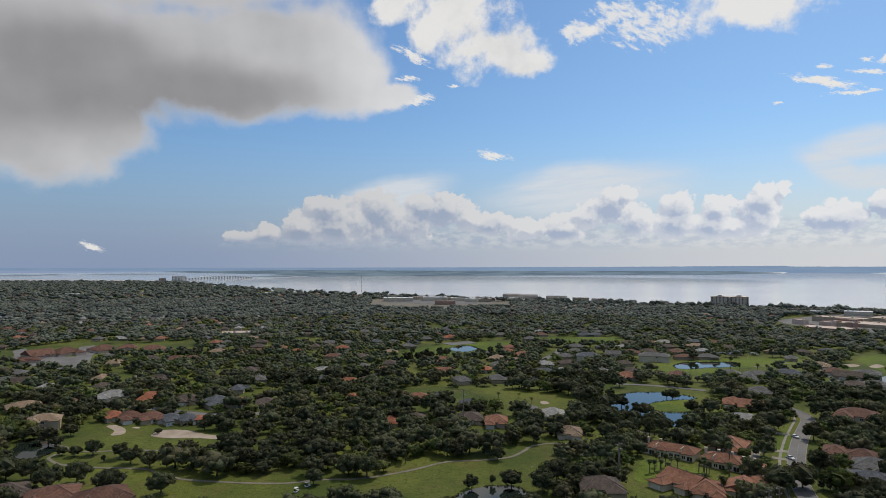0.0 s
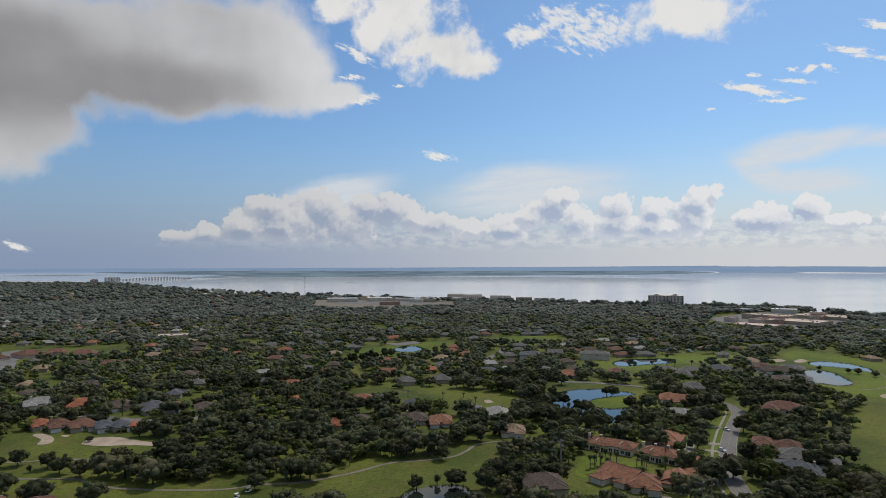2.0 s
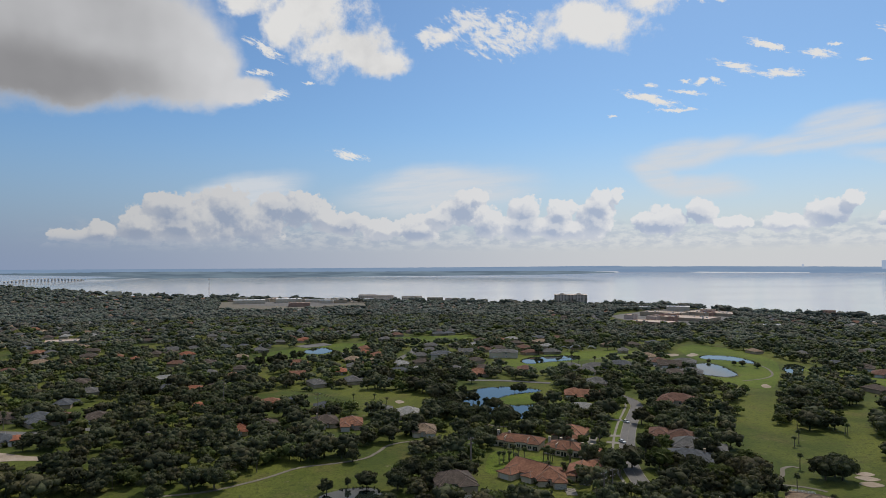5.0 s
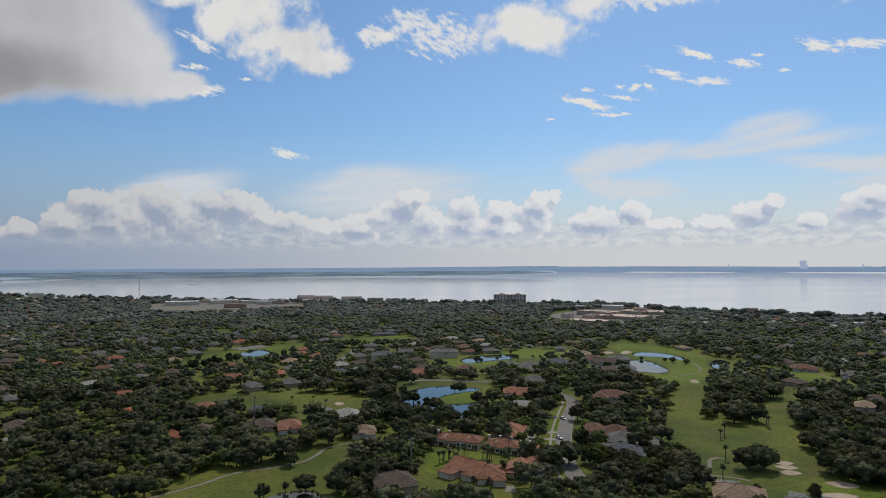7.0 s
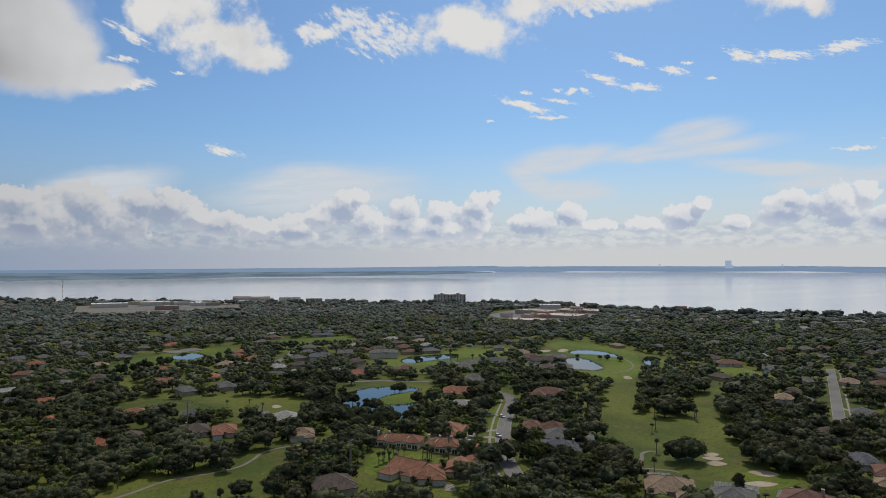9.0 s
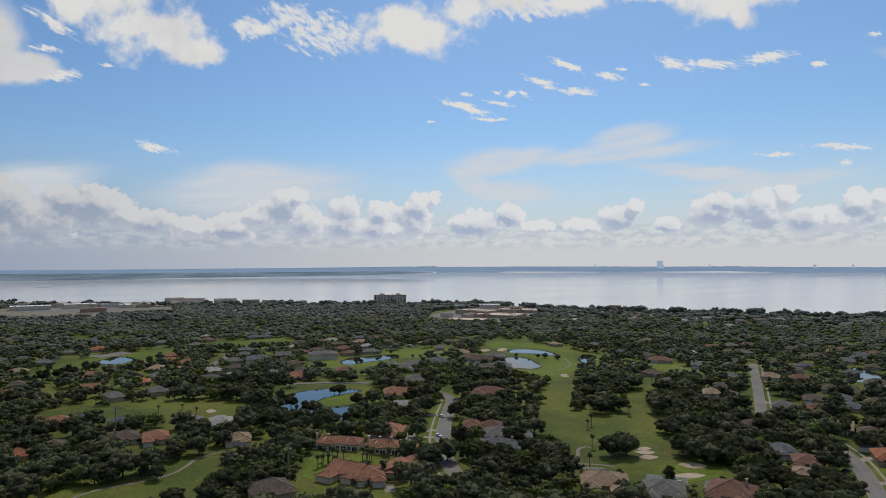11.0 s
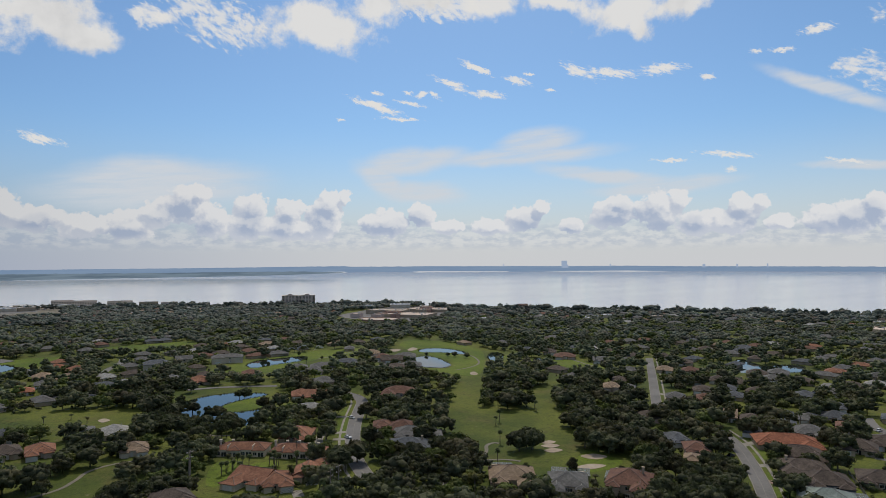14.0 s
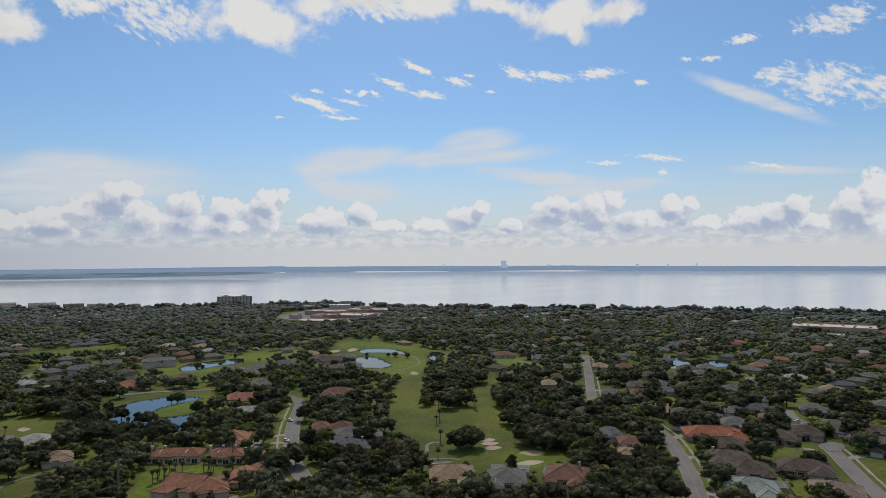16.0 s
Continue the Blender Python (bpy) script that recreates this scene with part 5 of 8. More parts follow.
BLOCKS += [
    (-1688, 3379, 27, 46, 40, 9, "white", 0, "white building by the far shore"),
    (-64, 1710, 22, 23, 30, 7, "stucco", 0, "low white waterfront shed with a flat roof"),
    (-128, 1833, -11, 37, 25, 5, "white", 0, "low white waterfront shed with a flat roof"),
    (173, 1646, 14, 34, 25, 7, "white", 0, "low white waterfront shed with a flat roof"),
    (-69, 1782, -13, 38, 25, 5, "stucco", 0, "low white waterfront shed with a flat roof"),
    (110, 1720, 16, 38, 18, 5, "white", 0, "low white waterfront shed with a flat roof"),
    (11, 1654, 20, 34, 30, 6, "stucco", 0, "low white waterfront shed with a flat roof"),
    (114, 1669, -4, 36, 25, 5, "white", 0, "low white waterfront shed with a flat roof"),
    (19, 1737, 19, 31, 30, 6, "stucco", 0, "low white waterfront shed with a flat roof"),
    (123, 1644, -19, 26, 25, 5, "white", 0, "low white waterfront shed with a flat roof"),
    (74, 1601, -18, 33, 30, 7, "white", 0, "low white waterfront shed with a flat roof"),
    (84, 1702, -18, 27, 30, 5, "stucco", 0, "low white waterfront shed with a flat roof"),
    (68, 1649, 18, 37, 25, 5, "white", 0, "low white waterfront shed with a flat roof"),
]
BLOCKS += [
    (14, 1666, -0, 25, 25, 6, "white", 0, "low white waterfront shed with a flat roof"),
    (-137, 1748, 4, 25, 18, 7, "stucco", 0, "low white waterfront shed with a flat roof"),
    (103, 1687, 16, 28, 30, 7, "white", 0, "low white waterfront shed with a flat roof"),
    (177, 1676, -21, 15, 30, 5, "white", 0, "low white waterfront shed with a flat roof"),
    (759, 1081, -55, 18, 20, 7, "stucco", 0, "low shopping centre building with a pale flat roof"),
    (753, 1071, -55, 20, 20, 5, "brick", 0, "low shopping centre building with a pale flat roof"),
    (580, 972, -51, 17, 20, 7, "pink", 0, "low shopping centre building with a pale flat roof"),
    (639, 1016, -52, 30, 20, 7, "brick", 0, "low shopping centre building with a pale flat roof"),
    (605, 998, -51, 15, 20, 6, "brick", 0, "low shopping centre building with a pale flat roof"),
    (727, 1035, -55, 23, 20, 5, "brick", 0, "low shopping centre building with a pale flat roof"),
    (758, 1076, -55, 20, 20, 7, "pink", 0, "low shopping centre building with a pale flat roof"),
    (562, 1014, -49, 17, 20, 6, "pink", 0, "low shopping centre building with a pale flat roof"),
    (704, 1018, -55, 17, 20, 6, "stucco", 0, "low shopping centre building with a pale flat roof"),
]
BLOCKS += [
    (607, 957, -52, 10, 20, 6, "brick", 0, "low shopping centre building with a pale flat roof"),
    (1078, 565, -62, 16, 16, 5, "white", 0, "low pale building with a flat roof near the shore"),
    (898, 731, -36, 15, 16, 5, "white", 0, "low pale building with a flat roof near the shore"),
    (1209, 510, -82, 17, 16, 4, "stucco", 0, "low pale building with a flat roof near the shore"),
    (953, 600, -43, 11, 16, 4, "stucco", 0, "low pale building with a flat roof near the shore"),
    (1127, 572, -48, 17, 16, 4, "stucco", 0, "low pale building with a flat roof near the shore"),
    (1059, 421, -83, 9, 16, 4, "stucco", 0, "low pale building with a flat roof near the shore"),
    (818, 705, -49, 8, 16, 5, "white", 0, "low pale building with a flat roof near the shore"),
    (1195, 435, -70, 20, 16, 5, "white", 0, "low pale building with a flat roof near the shore"),
    (933, 655, -40, 18, 16, 5, "stucco", 0, "low pale building with a flat roof near the shore"),
    (857, 719, -35, 8, 16, 4, "white", 0, "low pale building with a flat roof near the shore"),
    (664, 824, -54, 17, 16, 5, "white", 0, "low pale building with a flat roof near the shore"),
    (733, 875, -55, 17, 16, 5, "stucco", 0, "low pale building with a flat roof near the shore"),
]
BLOCKS += [
    (1113, 388, -56, 19, 16, 4, "white", 0, "low pale building with a flat roof near the shore"),
    (688, 808, -40, 15, 16, 5, "white", 0, "low pale building with a flat roof near the shore"),
]
TOWERS = [
    (612, 1376, -24, 75, 18, 8, 2, "tower", "twin-block tan concrete condominium tower by the lagoon"),
    (-1346, 3087, 24, 32, 25, 8, 1, "rose", "pink condominium tower by the bridge"),
    (-1341, 3272, 22, 68, 25, 10, 2, "trim", "white condominium tower by the bridge"),
]
BRIDGE_A, BRIDGE_B = (-1348, 3381), (-1089, 3714)
WATER_AT_BRIDGE = 12.9
POLES = [(116.9, 232.6, 14), (121.6, 234.6, 14.5), (77.1, 284.5, 16.3), (11.3, 359, 25), (-46.5, 443.4, 20.1), (77.3, 283.4, 16.6), (-656.2, 1215, 17), (-488.5, 1020.9, 15.2), (-350.1, 839.5, 16.1), (-328.1, 814.4, 12.8), (-642.3, 1215, 13.8), (-602.5, 1162.9, 15.3), (-560, 1126.7, 12.8), (-541.9, 1103.8, 13.5), (-451.6, 957.9, 15.1), (-442.4, 957.9, 11.7), (-418.3, 925.2, 12.9)]
MASTS = [(-252.4, 1998.1, 56.1)]
WIRES = [((116.9, 232.6, 13.6), (91.1, 222.8, 12.6)), ((121.6, 234.6, 14.1), (91.3, 218.3, 12.6)), ((11.3, 359, 24.7), (77.1, 284.5, 16)), ((-46.5, 443.4, 19.8), (11.3, 359, 24.7))]
CARS = [
    (192.1, 353.2, -75, "paint_white", "white"),
    (168.8, 314.7, -75, "paint_white", "white"),
    (286.5, 160.2, -10, "paint_white", "white"),
    (287.3, 157.1, -10, "paint_silver", "silver"),
    (357.9, 126.3, 10, "paint_white", "white"),
    (411.7, 145.3, 0, "paint_white", "white"),
    (440.9, 151.6, -10, "paint_white", "white"),
    (176.0, 202.5, 10, "paint_silver", "silver"),
    (196.1, 177.8, 10, "paint_white", "white"),
    (199.9, 173.5, 10, "paint_white", "white"),
    (166.9, 227.8, 0, "paint_white", "white"),
    (166.6, 229.1, 0, "paint_white", "white"),
    (301.7, 170.4, -10, "paint_dark", "dark"),
    (494.8, 215.4, 0, "paint_dark", "dark"),
    (-174.4, 404.0, 20, "paint_white", "white"),
    (395.4, 250.4, 30, "paint_silver", "silver"),
    (152.5, 219.9, 10, "paint_silver", "silver"),
]
LONE_TREES = []
LONE_TREES += [(398.0, 527.5, 5, 0), (402.2, 521.4, 6, 0), (384.5, 546.4, 4, 0), (406.7, 507.2, 6, 0)]
LONE_TREES += [(-23.0, 626.9, 11, 0), (-13.5, 641.6, 10, 0), (-3.4, 649.3, 12, 2), (3.5, 665.1, 9, 0), (39.1, 657.1, 10, 0), (48.9, 665.1, 11, 2), (-33.6, 619.7, 12, 0), (33.0, 649.3, 7, 0), (-31.8, 673.4, 9, 2), (15.7, 641.6, 6, 0)]
LONE_TREES += [(126.1, 403.8, 9, 0), (125.6, 379.8, 10, 0), (106.4, 360.7, 11, 0), (113.0, 354.6, 11, 2), (101.3, 357.1, 10, 0), (126.1, 342.4, 9, 0), (132.1, 342.6, 9, 0), (145.8, 357.6, 11, 2), (157.7, 374.2, 11, 0), (151.4, 383.8, 10, 0), (117.7, 426.8, 9, 0), (112.7, 435.5, 12, 2), (104.3, 417.0, 12, 0), (141.6, 371.6, 9, 0), (102.6, 448.9, 12, 0), (96.4, 408.8, 12, 2), (135.3, 367.4, 8, 0), (149.4, 343.1, 9, 0), (117.7, 343.2, 8, 0)]
LONE_TREES += [(12.1, 273.2, 7, 0), (29.1, 275.9, 8, 0), (21.3, 278, 5, 2), (-221.8, 350.9, 8, 0), (-225, 346.5, 7, 0), (-201.1, 336.9, 6, 0), (109.2, 389.7, 8, 0), (113.4, 384.2, 9, 0), (121.3, 381.5, 8, 0), (127.5, 388.3, 7, 0), (120.8, 405.5, 9, 2), (105.5, 401.1, 8, 0), (99.6, 405.5, 8, 0), (161.3, 454.4, 8, 0), (157.3, 454.4, 7, 0), (159.2, 413.2, 9, 0), (127.5, 368.7, 8, 0), (-173.4, 321.1, 9, 0), (-157.2, 315.6, 9, 0), (-147.7, 306.7, 9, 0)]
LONE_TREES += [(-136.5, 301.7, 9, 0), (-158, 280.1, 11, 0), (-188.8, 321.1, 5, 0), (-181.3, 319.2, 6, 0), (-162.6, 310.2, 4, 2), (-138.8, 269.2, 11, 0), (-115.9, 266.5, 11, 0), (-205.2, 356.6, 8, 0), (-208.7, 342.2, 10, 0), (-234.8, 349.8, 12, 1), (-135.4, 317.4, 8, 0), (-180.8, 284.5, 11.5, 0), (-191.9, 284.5, 11.5, 0), (-165.6, 271.8, 12, 0), (-155.1, 326.9, 4, 2), (-159, 361.3, 3.5, 0), (10.1, 322.1, 10, 0), (26.2, 312.9, 8, 0), (-33.7, 288.2, 12, 0), (-44.1, 290.5, 10, 0)]
LONE_TREES += [(-55.6, 278.7, 8, 0), (49.2, 280.9, 12, 0), (57, 277.3, 11.5, 0), (41.3, 269.2, 11, 0), (61.8, 271.8, 12, 0), (21.2, 319.2, 7, 2), (226.1, 240.1, 12, 0), (232.8, 237.9, 12, 0), (233.7, 242.8, 12, 0), (257.6, 224.6, 13, 0), (273.1, 226.2, 13.5, 0), (267.1, 211.8, 12.5, 0), (281.5, 251.7, 11, 0), (296.6, 251.8, 12, 0), (303, 244.5, 12.5, 0), (188.8, 245.9, 11.5, 0), (192.1, 236.8, 11, 0), (174.5, 242.7, 12, 1), (171.8, 255.7, 11.5, 0), (195.2, 280.6, 12, 0)]
LONE_TREES += [(190.4, 258.2, 11, 0), (267.6, 160.4, 13, 0), (259.2, 147.2, 13, 0), (248.4, 157.2, 12, 0), (252.8, 168.7, 12, 0), (237.2, 139.8, 13, 0), (223.5, 144.1, 12.5, 0), (239, 129.8, 11.5, 0), (250.6, 176.3, 11.5, 0), (222.2, 153.7, 12, 0), (257.3, 187.4, 12, 1), (264.6, 199.6, 11.5, 0), (315, 139.8, 8, 0), (319.4, 129.6, 12, 0), (324.3, 107.8, 10, 0), (312.1, 155.4, 7, 2), (284.2, 154, 4, 0), (219.9, 199.2, 9, 2), (203.2, 211.5, 6, 2), (234, 182.9, 6, 2)]
LONE_TREES += [(364.9, 206.6, 11, 2), (344.8, 184.8, 11.5, 0), (135.4, 284.5, 11.5, 0), (140.5, 270.5, 12, 0), (171.9, 296, 11.5, 0), (151.8, 273.9, 12, 0), (204.4, 331.8, 11, 0), (215, 359, 11, 0), (199, 347.6, 11.5, 0), (164, 270.5, 12, 1), (93.2, 398.2, 11, 0), (94.6, 386.9, 11, 0), (97.3, 378.9, 12, 0), (99.7, 416.4, 11, 0), (100.5, 373.7, 10, 0), (92.1, 405.5, 11, 0), (117.8, 368.7, 9, 0), (122.8, 366.2, 10, 0)]
LONE_PALMS = []
LONE_PALMS += [(116.5, 295.2, 7), (117.4, 291.1, 7.5), (120.2, 292.8, 6.5), (128.2, 289.9, 7), (115.3, 268.8, 8), (118.9, 261.7, 9), (119.6, 259.3, 9.5), (121.6, 259.3, 9), (123.4, 259.4, 8.5), (104.1, 303.4, 7), (100.1, 298.7, 7), (99.7, 303.3, 7.5), (104.9, 298.4, 7), (108.3, 299.5, 6.5), (93.9, 294.4, 7), (162.7, 338.6, 7), (141.1, 317.3, 9), (136.0, 235.2, 9), (137.9, 231.7, 9), (140.8, 234.3, 8.5), (142.4, 267.9, 6), (176.8, 202.7, 7), (167.9, 211.0, 8), (171.6, 209.3, 8)]
LONE_PALMS += [(207.5, 264.5, 7.9), (227.2, 256, 8.2), (251.7, 287.2, 6.1), (257.8, 291.1, 8.4), (203.4, 230.7, 8.8), (298.4, 302.4, 10.2), (295.6, 297.9, 8.1), (299.8, 269.8, 3), (337.1, 132.1, 5.6), (188.9, 184.4, 6.8), (221.5, 187.2, 3.2), (132.4, 300, 14.3), (113.4, 398.2, 8.7), (99.4, 391, 5.1), (96, 398.2, 4.2), (102.2, 359, 8.7), (116.4, 356.6, 6.2), (103.6, 353.2, 7.7), (122.1, 353.2, 6.1), (123.2, 347.6, 6.9), (123.9, 345.4, 7.2), (114.1, 331.8, 5.8), (98.7, 326.9, 4.3), (96.5, 296, 6.4), (99.6, 296, 6.4)]
LONE_PALMS += [(101.3, 292.1, 6.3), (119, 296, 7.7), (118.7, 292.1, 7.1), (127.1, 288.2, 7.5), (116.3, 269.2, 6.1), (121, 264, 6.9), (122.7, 262.7, 6.8), (140.5, 264, 6.4), (39.1, 456.3, 4.8), (53.5, 456.3, 4), (59.7, 438, 5), (-86.3, 413.2, 8.6), (-82.3, 413.2, 9), (77.2, 391, 3.4), (38.8, 353.2, 4), (257, 577, 13.6), (257.7, 562.1, 8.8), (288.2, 562.1, 9.8), (278.9, 556.4, 9.2), (23.4, 405.5, 4.6), (-28.7, 391, 3.4)]
FAR_TOWERS = [(47.3, 60.3, 55.6, 53.2), (58.7, 60.5, 25.7, 24.6), (61.2, 59.8, 10.7, 24.2), (63.4, 59.3, 8.6, 27.8), (42, 66.8, 8.6, 23.5), (51.2, 63, 8.6, 25.3)]
SPRINKLERS = [(287.5, 641.6, 6, 160, 16), (301.7, 645.4, 7, 150, 14), (302.1, 641.6, 6, 20, 14), (273.8, 657, 5, 160, 18)]
GOLF_CARTS = [(-57.7, 275.9, 40), (-61, 269.2, 60), (-202.1, 341.1, 10)]
POOL_CAGES = [(198, 221.8, -37.8, 9.3, 8), (216.9, 197.5, -47.7, 16.8, 9), (229.4, 180.9, -57.7, 11.6, 9), (204.6, 296, -34.7, 10.6, 9), (283.3, 107.2, -61.3, 5.8, 8)]
# the first fence fills in for a low dark hedge
FENCES = [((320, 125.5), (281, 101), 1.6, "screen", "dark boarded fence in place of a low garden hedge"), ((381.7, 132.3), (381.5, 121.6), 1.9, "wood", "brown timber garden fence")]

# ---- mesh helpers ----
RNG = random.Random(7)


def link_mesh(name, verts, faces, mat, parent=None, label="", smooth=False):
    me = bpy.data.meshes.new(name)
    me.from_pydata([tuple(v) for v in verts], [], faces)
    if isinstance(mat, (list, tuple)):
        for x in mat:
            me.materials.append(x)
    else:
        me.materials.append(mat)
    if smooth:
        me.shade_smooth()
    ob = new(name, me)
    if parent is not None:
        ob.parent = parent
    if label:
        ob["label"] = label
    return ob


def part(name, bm, mat, parent, label=""):
    """Links a bmesh as one mesh object under a thing or a part."""
    me = bpy.data.meshes.new(name)
    bm.to_mesh(me)
    bm.free()
    me.materials.append(mat)
    ob = new(name, me)
    ob.parent = parent
    if label:
        ob["label"] = label
    return ob


def thing(name, m, label, category, group="", kind=""):
    ob = new(name)
    ob.empty_display_size = 0.5
    ob.matrix_world = m
    return tagged(ob, label, category, group, kind)


def box(bm, x0, x1, y0, y1, z0, z1, turn=0.0, at=(0, 0)):
    r = bmesh.ops.create_cube(bm, size=1.0)
    m = Matrix.Translation((at[0], at[1], 0)) @ Matrix.Rotation(turn, 4, "Z") @ Matrix.Translation(((x0 + x1) / 2, (y0 + y1) / 2, (z0 + z1) / 2)) @ Matrix.Diagonal((x1 - x0, y1 - y0, z1 - z0, 1))
    bmesh.ops.transform(bm, matrix=m, verts=r["verts"])


def bar(bm, a, b, r0, r1, sides=6):
    a, b = Vector(a), Vector(b)
    q = (b - a).to_track_quat("Z", "Y").to_matrix()
    rings = []
    for c, r in ((a, r0), (b, r1)):
        rings.append([bm.verts.new(c + q @ Vector((r * math.cos(k * math.tau / sides), r * math.sin(k * math.tau / sides), 0))) for k in range(sides)])
    for k in range(sides):
        bm.faces.new((rings[0][k], rings[0][(k + 1) % sides], rings[1][(k + 1) % sides], rings[1][k]))
    bm.faces.new(rings[1])


def smooth_loop(pts, n=6, closed=True):
    """A rounded line through the given points (Catmull-Rom)."""
    pts = [np.array(p, float) for p in pts]
    out = []
    k = len(pts)
    for i in range(k if closed else k - 1):
        if closed:
            a, b, c, d = (pts[(i + j) % k] for j in (-1, 0, 1, 2))
        else:
            a, b, c, d = pts[max(i - 1, 0)], pts[i], pts[i + 1], pts[min(i + 2, k - 1)]
        for s in range(n):
            t = s / n
            out.append(0.5 * (2 * b + (c - a) * t + (2 * a - 5 * b + 4 * c - d) * t * t + (3 * b - a - 3 * c + d) * t ** 3))
    if not closed:
        out.append(pts[-1])
    return np.array(out)


def sheet(name, loop, z, mat, label, category, group="", depth=0.0):
    """A flat sheet with the given outline, with a short skirt down into the ground."""
    bm = bmesh.new()
    top = [bm.verts.new((p[0], p[1], z)) for p in loop]
    f = bm.faces.new(top)
    if f.normal.z < 0 or sum((a.co.x * b.co.y - b.co.x * a.co.y) for a, b in zip(top, top[1:] + top[:1])) < 0:
        f.normal_flip()
    r = bmesh.ops.extrude_edge_only(bm, edges=list(bm.edges))
    for v in [g for g in r["geom"] if isinstance(g, bmesh.types.BMVert)]:
        v.co.z -= 0.3
    bmesh.ops.triangulate(bm, faces=[f])
    me = bpy.data.meshes.new(name)
    bm.to_mesh(me)
    bm.free()
    me.materials.append(mat)
    return tagged(new(name, me), label, category, group, "structure")


def strip(name, line, width, z, mat, label, category, n=5):
    """A road or path along a line."""
    c = smooth_loop(line, n, False)
    d = np.gradient(c, axis=0)
    d /= np.linalg.norm(d, axis=1)[:, None] + 1e-9
    side = np.stack([-d[:, 1], d[:, 0]], 1) * width / 2
    rows = np.concatenate([np.c_[c + side, np.full(len(c), z - 0.25)], np.c_[c + side, np.full(len(c), z)], np.c_[c - side, np.full(len(c), z)], np.c_[c - side, np.full(len(c), z - 0.25)]])
    k = len(c)
    faces = [(i + 1 + j * k, i + j * k, i + (j + 1) * k, i + 1 + (j + 1) * k) for j in range(3) for i in range(k - 1)]
    return tagged(link_mesh(name, rows, faces, mat), label, category, "", "structure")


def inside(pts, poly):
    """Which of the points lie in the polygon."""
    x, y = pts[:, 0], pts[:, 1]
    hit = np.zeros(len(pts), bool)
    p = np.asarray(poly, float)
    for (x0, y0), (x1, y1) in zip(p, np.roll(p, -1, 0)):
        hit ^= ((y0 > y) != (y1 > y)) & (x < (x1 - x0) * (y - y0) / (y1 - y0 + 1e-12) + x0)
    return hit


def near_line(pts, line, d):
    best = np.full(len(pts), 1e9)
    for a, b in zip(line[:-1], line[1:]):
        a, b = np.asarray(a, float), np.asarray(b, float)
        t = np.clip(((pts - a) @ (b - a)) / ((b - a) @ (b - a) + 1e-9), 0, 1)
        best = np.minimum(best, np.linalg.norm(pts - a - t[:, None] * (b - a), axis=1))
    return best < d


# ---- ground, water and far shore ----
def make_ground():
    verts, faces = [(0, 0, 0)], []
    radii = [60, 150, 300, 500, 800, 1300, 2000, 3000, 4000, 4960]
    k = 72
    for r in radii:
        verts += [(r * math.sin(i * math.tau / k), r * math.cos(i * math.tau / k), 0) for i in range(k)]
    faces += [(0, 1 + (i + 1) % k, 1 + i) for i in range(k)]
    for j in range(len(radii) - 1):
        for i in range(k):
            a, b = 1 + j * k + i, 1 + j * k + (i + 1) % k
            faces.append((a, b, b + k, a + k))
    tagged(link_mesh("ground", verts, faces, M["ground"]), "green golf turf and suburban lawns with dry patches", "ground", "", "structure")


def shore_distance(az):
    return float(np.interp(az, SHORE_AZ, SHORE_R))


def make_lagoon():
    """The lagoon from its near shore out; past two kilometres it follows the swell of the horizon."""
    verts, faces = [], []
    azs = np.arange(-62, 111, 1.0)
    k = 40
    for az in azs:
        r0 = shore_distance(az)
        a = radians(az)
        for j in range(k + 1):
            r = r0 * (4930 / r0) ** (j / k)
            z = 0.12 + WATER_RISE * max(0.0, (r - 1900) / 3030) ** 2 if j else -0.5
            verts.append((r * math.sin(a), r * math.cos(a), z))
    for i in range(len(azs) - 1):
        for j in range(k):
            p = i * (k + 1) + j
            faces.append((p, p + 1, p + k + 2, p + k + 1))
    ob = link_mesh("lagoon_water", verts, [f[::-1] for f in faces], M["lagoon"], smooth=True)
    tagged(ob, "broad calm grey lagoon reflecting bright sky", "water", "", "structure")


# backdrop material: distance haze is put into the emission colour, no lamp lights it
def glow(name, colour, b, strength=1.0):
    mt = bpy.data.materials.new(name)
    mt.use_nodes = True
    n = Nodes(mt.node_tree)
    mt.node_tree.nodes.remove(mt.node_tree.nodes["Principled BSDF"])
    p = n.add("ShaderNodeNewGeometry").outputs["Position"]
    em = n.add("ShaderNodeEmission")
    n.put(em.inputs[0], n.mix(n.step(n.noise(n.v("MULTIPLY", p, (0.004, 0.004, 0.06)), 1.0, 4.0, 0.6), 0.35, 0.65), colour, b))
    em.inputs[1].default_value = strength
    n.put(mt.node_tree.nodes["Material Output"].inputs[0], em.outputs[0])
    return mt


